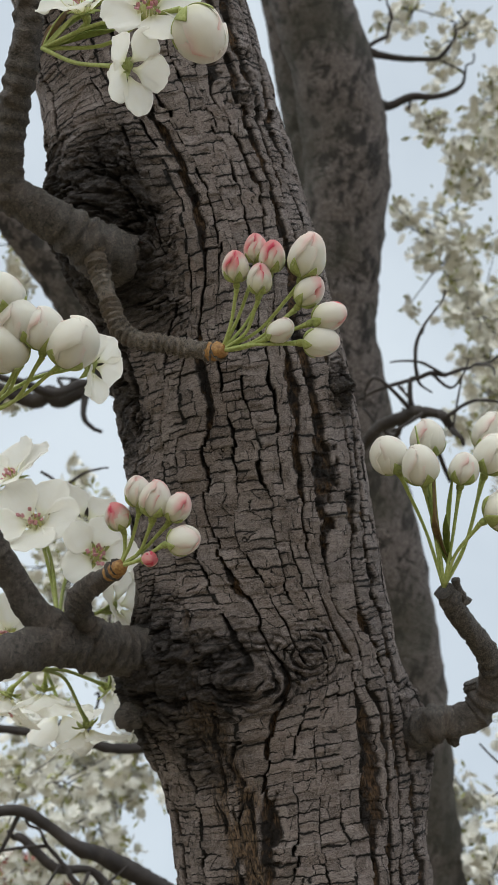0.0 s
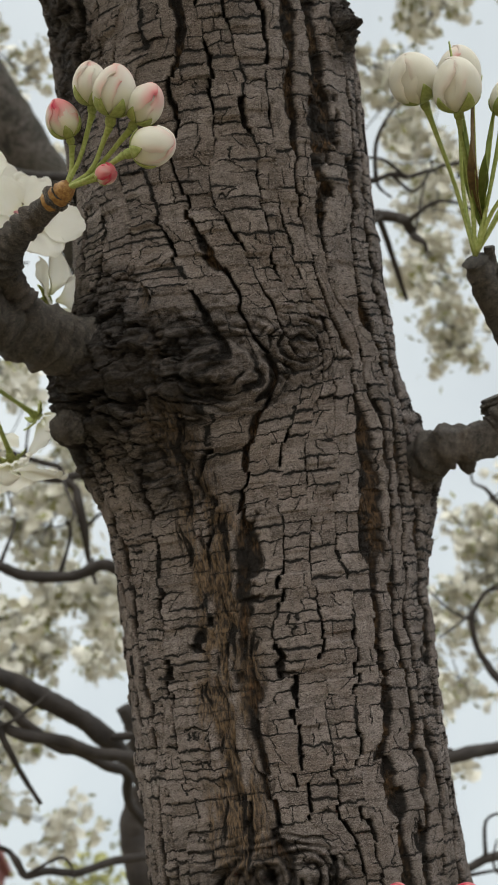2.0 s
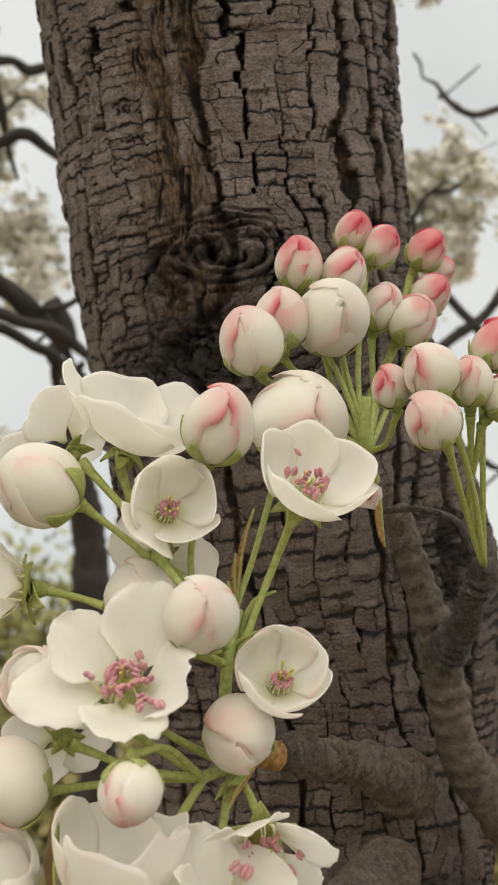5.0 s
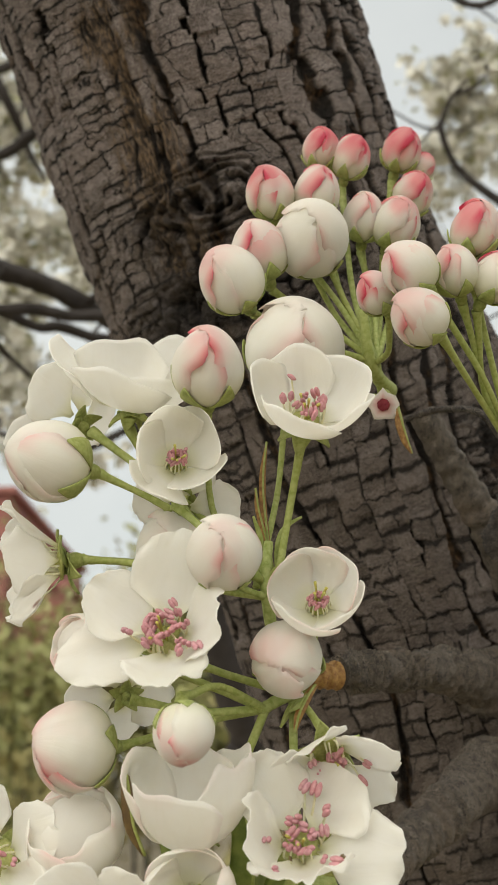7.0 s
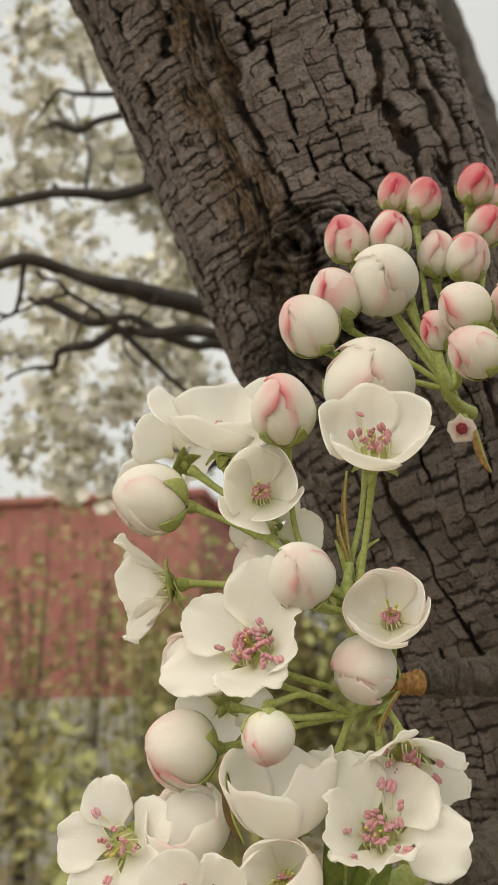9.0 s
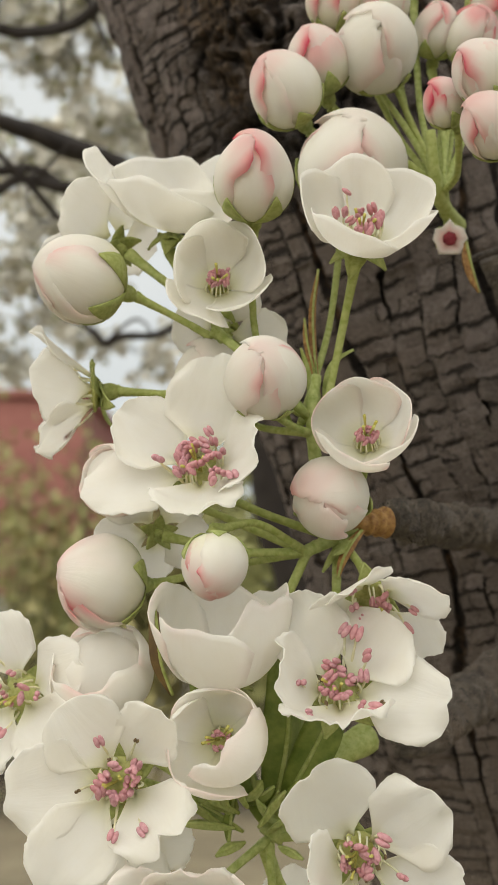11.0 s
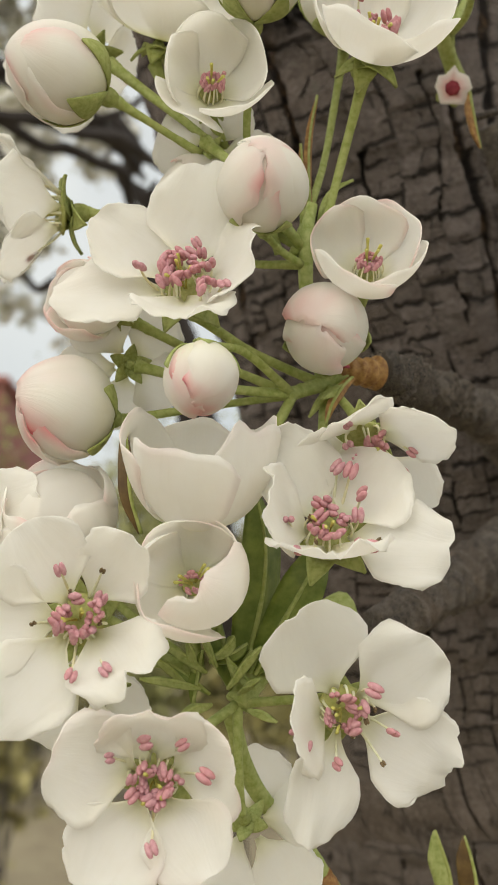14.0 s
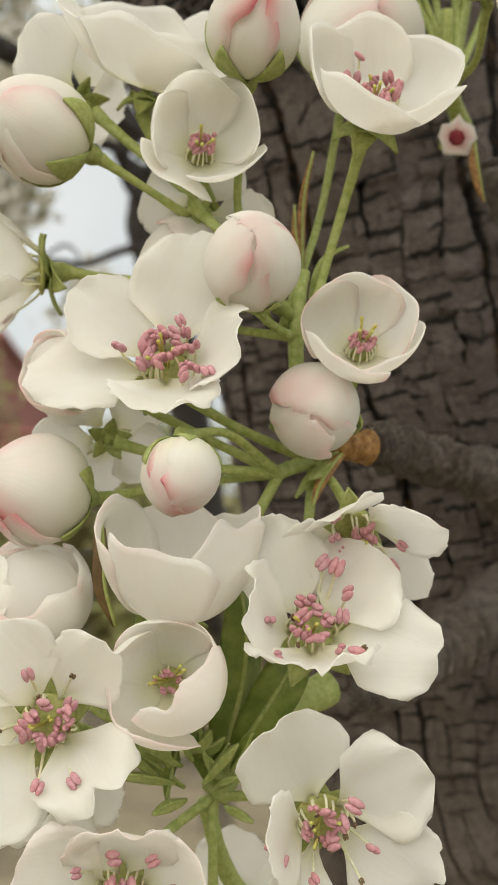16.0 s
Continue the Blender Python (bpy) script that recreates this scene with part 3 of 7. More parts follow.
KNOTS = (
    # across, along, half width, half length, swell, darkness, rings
    # negative swell marks a hollow; its darkness also paints in the shade
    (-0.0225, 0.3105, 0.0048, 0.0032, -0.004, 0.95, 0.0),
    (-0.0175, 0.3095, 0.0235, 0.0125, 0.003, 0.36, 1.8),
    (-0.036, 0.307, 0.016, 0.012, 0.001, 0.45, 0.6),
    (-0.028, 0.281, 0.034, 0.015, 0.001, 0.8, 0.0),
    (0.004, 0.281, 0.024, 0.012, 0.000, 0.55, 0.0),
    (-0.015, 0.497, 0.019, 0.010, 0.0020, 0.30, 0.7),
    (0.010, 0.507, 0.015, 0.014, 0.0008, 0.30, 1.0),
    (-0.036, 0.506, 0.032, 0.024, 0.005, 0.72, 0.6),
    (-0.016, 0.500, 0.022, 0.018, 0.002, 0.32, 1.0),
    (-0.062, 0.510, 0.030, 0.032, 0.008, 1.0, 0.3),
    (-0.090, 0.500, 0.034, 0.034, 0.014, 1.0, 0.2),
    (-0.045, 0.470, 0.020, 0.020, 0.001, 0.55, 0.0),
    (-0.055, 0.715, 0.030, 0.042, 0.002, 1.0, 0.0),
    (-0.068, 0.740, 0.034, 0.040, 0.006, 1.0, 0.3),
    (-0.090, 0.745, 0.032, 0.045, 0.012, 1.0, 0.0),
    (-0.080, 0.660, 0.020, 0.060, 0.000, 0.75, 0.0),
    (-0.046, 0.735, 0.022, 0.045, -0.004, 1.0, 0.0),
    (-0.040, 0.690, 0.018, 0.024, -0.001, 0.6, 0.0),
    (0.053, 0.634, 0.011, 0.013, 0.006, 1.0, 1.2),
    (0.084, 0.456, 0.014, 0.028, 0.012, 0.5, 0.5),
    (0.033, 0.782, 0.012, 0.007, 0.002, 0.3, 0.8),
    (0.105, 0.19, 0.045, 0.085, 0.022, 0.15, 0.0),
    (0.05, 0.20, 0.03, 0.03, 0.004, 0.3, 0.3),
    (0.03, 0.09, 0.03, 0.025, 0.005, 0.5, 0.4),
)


def build_trunk():
    front = np.linspace(-1.62, 1.62, 540)
    back = np.linspace(1.62, 2 * np.pi - 1.62, 40)[1:-1]
    th = np.concatenate([front, back])
    v = np.concatenate([np.linspace(-1.42, 0.0, 60)[:-1], np.arange(0.0, 0.14, 0.0009), np.arange(0.14, 0.86, 0.00047), np.linspace(0.86, 1.25, 80)])
    mid, rad, f, r = trunk_frame(v)
    arc = th[None] * 0.062 + 0 * v[:, None]
    vv = v[:, None] + 0 * arc
    arc_in = np.where(arc > np.pi * 0.062, arc - 2 * np.pi * 0.062, arc)
    h, crack, plate, inner, burl, floor_at, across, along = bark_relief(arc_in, vv, KNOTS)
    rr = rad[:, None] + h + 0.0022 * (fbm(np.cos(th)[None] * 1.3 + vv * 7, np.sin(th)[None] * 1.3 + vv * 5, 113, 2) - 0.5)
    pts = mid[:, None] + rr[..., None] * (np.cos(th)[None, :, None] * f[:, None] + np.sin(th)[None, :, None] * r[:, None])
    uv = np.stack([arc_in, vv, 0 * vv], -1)
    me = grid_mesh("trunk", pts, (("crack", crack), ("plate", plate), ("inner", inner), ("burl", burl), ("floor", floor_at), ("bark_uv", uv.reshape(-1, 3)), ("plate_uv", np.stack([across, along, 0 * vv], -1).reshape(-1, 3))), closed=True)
    return me


tree = tagged(new("pear_tree"), "old pear tree with cracked grey-brown bark, leaning", "tree")
FOCUS = Vector((0.0760, -0.0629, 1.7598))
trunk_mesh = build_trunk()
trunk_mesh.transform(Matrix.Translation(-FOCUS))
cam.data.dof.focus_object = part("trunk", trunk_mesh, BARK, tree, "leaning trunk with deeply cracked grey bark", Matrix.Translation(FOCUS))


def branch(name, nodes, count=300, sides=32, lumps=0.10, seed=1, label="", freq=125.0, parent=None):
    return part(name, limb_mesh(name, nodes, count, sides, lumps, seed, freq, 2.2 if name == "spur_twig" else 1.4 if "ringed" in label or "grey" in label else 1.0), GREY_TWIG if "grey" in label else TWIG, parent or tree, label)


# ---------------------------------------------------------------- blossoms
def petal_points(length, wide, rise0, rise1, hollow, ruffle, rng, n=19, m=17, notch=0.0, twist=0.0, claw=0.0019, peak=0.6):
    """A petal in its own frame: outwards along x, across along y, z along the flower's axis."""
    s = np.sin(np.linspace(0, 1, n) * np.pi / 2) ** 0.95
    ang = np.radians(rise0 + (rise1 - rise0) * s**0.8)
    step = np.diff(s) * length
    x = np.r_[0, np.cumsum(np.cos(ang[:-1]) * step)] + claw
    z = np.r_[0, np.cumsum(np.sin(ang[:-1]) * step)]
    w = np.linspace(-1, 1, m)
    near = np.clip((peak - s) / (peak + 0.06), 0, 1)
    half = wide * np.where(s > peak, 1 - 0.15 * ((s - peak) / (1 - peak)) ** 2, np.maximum(1 - near**2.3, 0.0) ** 0.95)
    half = np.maximum(half * (0.22 + 0.78 * np.clip(s / 0.34, 0, 1) ** 1.3), wide * 0.08)
    ph = rng.uniform(0, 6.28, 8)
    # rounded, slightly notched outer edge
    back = (w**2 * 0.235)[None] * length * (s**2.6)[:, None] + (notch * np.exp(-((w / 0.30) ** 2)))[None] * length * (s**3)[:, None]
    torn = sum(rng.normal() * 0.0075 * np.sin(w * f + rng.uniform(0, 6.28)) for f in (3, 5, 8, 13, 19))
    half = half * (1 + 3.0 * rng.normal() * 0.006 * np.sin(s * 23 + ph[5]) + 0.012 * np.sin(s * 41 + ph[6]) * s)
    back = back + (torn[None] * length) * (s**4)[:, None]
    y = half[:, None] * w[None] * (1 + 0.05 * np.sin(s * 7 + ph[4])[:, None] * np.sign(w)[None])
    sw = s[:, None] + 0 * w[None]
    ww = w[None] + 0 * s[:, None]
    edge = np.maximum(np.abs(ww) ** 2, sw**5) * sw
    lift = hollow * wide * (ww**2) * np.sin(np.pi * np.clip(sw * 0.9 + 0.1, 0, 1)) ** 0.6
    wave = ruffle * length * edge * (np.sin(ww * 4.2 + ph[0] + sw * 2) * 0.5 + np.sin(sw * 9 + ph[1] + np.sign(ww) * ph[2]) * 0.35 + np.sin(ww * 9 + ph[3]) * 0.3)
    tw = twist * ww * sw * wide
    nx, nz = -np.sin(ang), np.cos(ang)
    k = lift + wave + tw
    px = x[:, None] - back * np.cos(ang)[:, None] + nx[:, None] * k
    pz = z[:, None] - back * np.sin(ang)[:, None] + nz[:, None] * k
    return np.stack([px, y, pz], -1), sw, ww


def bowl_points(r, deep, end, spread, scale, flare, ruffle, i, rng, n=17, m=15):
    """A petal that lies in the wall of a round cup; end: how far up the ball it reaches, in half turns."""
    s, w = np.linspace(0, 1, n), np.linspace(-1, 1, m)
    ph = rng.uniform(0, 6.28, 4)
    trim = 1 - (0.24 * np.abs(w) ** 2.6)[None] * (s**2)[:, None] - 0.05 * np.sin(w * 4.3 + ph[0])[None] * (s**4)[:, None] - 0.025 * np.sin(w * 8 + ph[3])[None] * (s**6)[:, None]
    al = 0.16 + (end * np.pi - 0.16) * s[:, None] * trim
    be = spread * (0.72 + 0.28 * np.clip(s / 0.5, 0, 1))[:, None] * w[None] + 0.10 * s[:, None]
    skin = scale * (1 + 0.085 * w[None] + 0.02 * (i % 3) + 0.03 * np.sin(w * 2 + ph[2])[None] * s[:, None]) + flare * (s**3)[:, None] + ruffle * (s**3)[:, None] * np.sin(w * 4.5 + ph[1])[None]
    rad = r * np.sin(al) ** 0.82 * skin
    z = deep * 0.5 * (1 - np.cos(al)) * (0.5 + 0.5 * scale)
    pts = np.stack([rad * np.cos(be), rad * np.sin(be), z], -1)
    return pts, s[:, None] + 0 * w[None], w[None] + 0 * s[:, None]


def petal_mesh(pts, sw, ww, pink, rng, thick=0.00011, closed=False):
    """A petal with two faces and an edge."""
    n, m = pts.shape[:2]
    du, dv = np.gradient(pts, axis=0), np.gradient(pts, axis=1)
    nor = np.cross(du, dv)
    nor /= np.linalg.norm(nor, axis=-1)[..., None] + 1e-12
    top, low = pts + nor * thick, pts - nor * thick
    idx = np.arange(n * m).reshape(n, m)
    q = np.stack([idx[:-1, :-1], idx[1:, :-1], idx[1:, 1:], idx[:-1, 1:]], -1).reshape(-1, 4)
    rim = np.concatenate([idx[0, :-1], idx[:-1, -1], idx[-1, :0:-1], idx[:0:-1, 0]])
    nxt = np.roll(rim, -1)
    quads = np.concatenate([q, q[:, ::-1] + n * m, np.stack([rim, nxt, nxt + n * m, rim + n * m], -1)])
    edge = np.clip(np.maximum(np.abs(ww) ** 7 * np.clip(sw * 2 - 0.6, 0, 1), sw**16) * 1.1, 0, 1)
    sx, sy = rng.uniform(0, 50, 2)
    blot = fbm(sw * 2.2 + sx, ww * 1.6 + sy, 7, 2)
    tint = np.clip(pink * (0.03 + 1.5 * edge) * np.clip(blot * 2.6 - 0.75, 0, 1.3), 0, 1)
    outer = np.clip(tint * 1.2 + pink * 0.15 * np.clip(blot * 3 - 1.2, 0, 1) * (sw > 0.3), 0, 1)
    if closed:
        flush = sw * 2.6 - 2.22 + pink * 1.35 + 2.2 * (blot - 0.5)
        streak = np.clip(np.abs(ww) * 4.5 - 3.4, 0, 1) * np.clip(sw * 1.8 - 0.5, 0, 1) * np.clip(blot * 3 - 0.9, 0, 1)
        tint = np.clip(np.clip(flush, 0, 1) * (0.06 + 0.85 * pink**1.3) + streak * min(1.0, 0.25 + pink * 1.3) * 0.85, 0, 1)
        tint = np.clip(tint, 0, 1)
        outer = tint
    base = 0.04 + 0.9 * np.clip(1.12 - sw * (2.8 - 0.9 * min(pink * 2, 1)), 0, 1) if closed else np.clip(1 - sw * 3.4, 0, 1)
    return raw_mesh("petal", np.concatenate([top.reshape(-1, 3), low.reshape(-1, 3)]), quads,
                    (("petal_uv", np.tile(np.stack([ww * (0.25 + 0.75 * sw), sw, 0 * sw + rng.uniform(0, 9)], -1).reshape(-1, 3), (2, 1))), ("tint", np.concatenate([tint.ravel(), outer.ravel()])), ("base", np.concatenate([base.ravel(), base.ravel()]))))


def ball_points(rx, rz, n=9, m=10, point=0.0):
    a = np.linspace(0, np.pi, n)
    b = np.linspace(0, 2 * np.pi, m, endpoint=False)
    r = np.sin(a) * (1 - point * (1 - np.cos(a)) * 0.25)
    return np.stack([rx * r[:, None] * np.cos(b), rx * r[:, None] * np.sin(b), -rz * np.cos(a)[:, None] + 0 * b], -1)


def anther_mesh(mat):
    """Two plump lobes side by side."""
    p = ball_points(0.00050, 0.00112, 7, 8)
    q = ball_points(0.00050, 0.00112, 7, 8)
    p[..., 0] -= 0.00040
    q[..., 0] += 0.00040
    a, b = grid_mesh("x", p, closed=True), grid_mesh("x", q, closed=True)
    bm = bmesh.new()
    bm.from_mesh(a), bm.from_mesh(b)
    me = bpy.data.meshes.new("anther")
    bm.to_mesh(me), bm.free()
    me.polygons.foreach_set("use_smooth", np.ones(len(me.polygons), bool))
    me.materials.append(mat)
    return me


def filament_mesh(length, lean, curl, start):
    s = np.linspace(0, 1, 9)
    ang = np.radians(lean + curl * s)
    x = np.r_[0, np.cumsum(np.sin(ang[:-1]))] * length / 8 + start
    z = np.r_[0, np.cumsum(np.cos(ang[:-1]))] * length / 8
    nodes = np.stack([x, 0 * x, z, 0.00029 - 0.00010 * s], -1)
    me = limb_mesh("stamen", nodes, 10, 6)
    me.materials.append(FILAMENT)
    return me, Matrix.Translation((x[-1], 0, z[-1])) @ Matrix.Rotation(ang[-1], 4, "Y")


ANTHERS = (anther_mesh(ANTHER), anther_mesh(SPENT))
FILAMENTS = [filament_mesh(l, a, c, o) for l, a, c, o in (
    (0.0046, 5, -45, 0.0036), (0.0050, 10, -52, 0.0038), (0.0052, -8, -26, 0.0034), (0.0058, 20, -60, 0.0040), (0.0056, 0, -40, 0.0038), (0.0062, 15, -45, 0.0040),
    (0.0060, 28, -40, 0.0040), (0.0072, 38, -35, 0.0042), (0.0086, 48, -30, 0.0042))]


def sepal_mesh():
    s, w = np.linspace(0, 1, 7), np.linspace(-1, 1, 5)
    half = 0.0027 * (1 - s**2.0) + 0.00008
    x = 0.0010 + s * 0.0072
    z = -0.0012 + 0.0022 * s**0.7 - 0.0022 * s**2
    pts = np.stack([x[:, None] + 0 * w, half[:, None] * w, z[:, None] + 0.0005 * w[None] ** 2], -1)
    return petal_like(pts)


def petal_like(pts, thick=0.00018):
    n, m = pts.shape[:2]
    nor = np.cross(np.gradient(pts, axis=0), np.gradient(pts, axis=1))
    nor /= np.linalg.norm(nor, axis=-1)[..., None] + 1e-12
    idx = np.arange(n * m).reshape(n, m)
    q = np.stack([idx[:-1, :-1], idx[1:, :-1], idx[1:, 1:], idx[:-1, 1:]], -1).reshape(-1, 4)
    rim = np.concatenate([idx[0, :-1], idx[:-1, -1], idx[-1, :0:-1], idx[:0:-1, 0]])
    nxt = np.roll(rim, -1)
    quads = np.concatenate([q, q[:, ::-1] + n * m, np.stack([rim, nxt, nxt + n * m, rim + n * m], -1)])
    return raw_mesh("blade", np.concatenate([(pts + nor * thick).reshape(-1, 3), (pts - nor * thick).reshape(-1, 3)]), quads)


SEPAL_MESH = sepal_mesh()
SEPAL_MESH.materials.append(SEPAL)
CUP_MESH = grid_mesh("calyx", np.concatenate([ball_points(0.0021, 0.0027, 9, 12, 0.3)]), closed=True)
CUP_MESH.materials.append(SEPAL)
DISC_MESH = grid_mesh("receptacle", ball_points(0.0043, 0.0008, 9, 18), closed=True)
DISC_MESH.materials.append(DISC)


def pedicel(parent, base, foot, rng, thick=0.00085, via=None):
    """A stalk from the flower's base to its foot, in the flower's own frame."""
    inv = parent.matrix_basis.inverted()
    b = inv @ Vector(foot)
    a = Vector(base)
    if via:
        m = inv @ Vector(via)
    else:
        m = a.lerp(b, 0.45) + Vector((0, 0, -0.25 * (b - a).length * 0.5)) + Vector(rng.normal(size=3) * 0.03 * (b - a).length)
    nodes = [(*a, thick * 1.7), (*a.lerp(m, 0.25), thick * 1.15), (*m, thick), (*b, thick * 1.2)]
    part("pedicel", limb_mesh("pedicel", nodes, 16, 8, 0.04, int(rng.integers(1e6)), 900), STALK, parent, "green flower stalk")


def calyx(parent, rng, curl=0.0, scale=1.0):
    low = Matrix.Translation((0, 0, -0.0026 * scale)) @ Matrix.Scale(scale, 4)
    cup = part("calyx", CUP_MESH, None, parent, "green calyx", low)
    for i in range(5):
        m = Matrix.Rotation(i * 1.2566 + 0.63, 4, "Z") @ Matrix.Translation((0, 0, 0.0022)) @ Matrix.Rotation(radians(curl + rng.uniform(-18, 18)), 4, "Y")
        part("sepal", SEPAL_MESH, None, cup, "", m)


def blossom(at, facing, span, rise, foot, seed, spin=0.0, pink=0.0, stamens=20, hollow=0.22, ruffle=0.05, spent=0.1, splay=8, petals=(), small=1.0, tight=1.0, peak=0.6, bowl=(), group="open pear blossoms", label=""):
    """An open flower: five petals, stamens, styles, calyx and stalk. rise: how steeply the petals start and end.
    petals: for each petal its direction round the flower, both rises, and its length and width against the usual."""
    rng = np.random.default_rng(seed)
    ob = tagged(new("pear_blossom"), label or "white pear blossom with pink anthers, open", "flower", group)
    ob.matrix_basis = Matrix.Translation(at) @ frame_from(facing, spin)
    length = span * 0.5
    grow = min(1.0, span / 0.033)
    if bowl:
        wide, deep, petals = bowl
    if not petals:
        petals = [(i * 72.0 + rng.uniform(-7, 7), rise[0] + rng.uniform(-splay, splay), rise[1] + rng.uniform(-splay, splay) * 1.8, rng.uniform(0.92, 1.08), rng.uniform(0.92, 1.1)) for i in range(5)]
    for i, (turn, r0, r1, far, broad) in enumerate(petals):
        if bowl:
            pts, sw, ww = bowl_points(wide * 0.5, wide * deep, r0, r1, far, broad, ruffle, i, rng)
            part("petal", petal_mesh(pts, sw, ww, pink, rng), PETAL, ob, "", Matrix.Rotation(radians(turn), 4, "Z"))
            continue
        l = length * far
        pts, sw, ww = petal_points(l * 0.98, length * 0.47 * broad, r0, r1, hollow * rng.uniform(0.6, 1.4), ruffle * rng.uniform(0.6, 1.7), rng,
                                   notch=rng.choice((0.0, 0.0, 0.03, 0.06)), twist=rng.uniform(-0.2, 0.2) * (0.2 if r1 > 60 else 1.0), claw=0.0034 * grow * tight, peak=peak)
        m = Matrix.Translation((0, 0, 0.0004 * (i % 2) + 0.0002 * i)) @ Matrix.Rotation(radians(turn), 4, "Z")
        part("petal", petal_mesh(pts, sw, ww, pink, rng), PETAL, ob, "", m)
    if bowl and not stamens:
        core = ball_points(wide * 0.43, wide * deep * 0.44, 11, 14) + np.array([0, 0, wide * deep * 0.47])
        part("inner_petals", grid_mesh("inner_petals", core, (("tint", np.full(11 * 14, pink * 0.1)), ("base", np.zeros(11 * 14))), closed=True), PETAL, ob)
    for i in range(stamens):
        f, tip = FILAMENTS[int(rng.integers(5 if bowl and tight < 0.7 else len(FILAMENTS)))]
        k = rng.uniform(0.85, 1.04) * grow * (0.6 + 0.4 * tight)
        m = Matrix.Translation((0, 0, 0.0006)) @ Matrix.Rotation(i * 6.283 / max(stamens, 1) * 1.0 + rng.uniform(-0.3, 0.3), 4, "Z") @ Matrix.Scale(k, 4)
        st = part("stamen", f, None, ob, "", m)
        faded = rng.random() < spent
        part("anther", ANTHERS[1 if faded else 0], None, st, "", tip @ Matrix.Rotation(rng.uniform(0, 3.1), 4, "Z") @ Matrix.Rotation(rng.uniform(0.2, 1.3), 4, "X") @ Matrix.Scale(rng.uniform(1.1, 1.45) * (0.45 if faded else 1.0), 4))
    if stamens:
        part("receptacle", DISC_MESH, None, ob, "yellow-green flower disc", Matrix.Translation((0, 0, 0.0003)) @ Matrix.Scale(grow * tight, 4))
        for i in range(4):
            d = rng.uniform(-0.35, 0.35, 2)
            nodes = [(d[0] * 0.001, d[1] * 0.001, 0.0005, 0.00022), (d[0] * 0.004, d[1] * 0.004, 0.0042, 0.0002), (d[0] * 0.008, d[1] * 0.008, 0.0068, 0.00034)]
            part("style", limb_mesh("style", nodes, 8, 5), STYLE, ob)
    calyx(ob, rng, 38 if bowl else 0 if stamens else 15, grow * small * (0.5 + 0.5 * tight))
    pedicel(ob, (0, 0, -0.0046), foot, rng)
    return ob


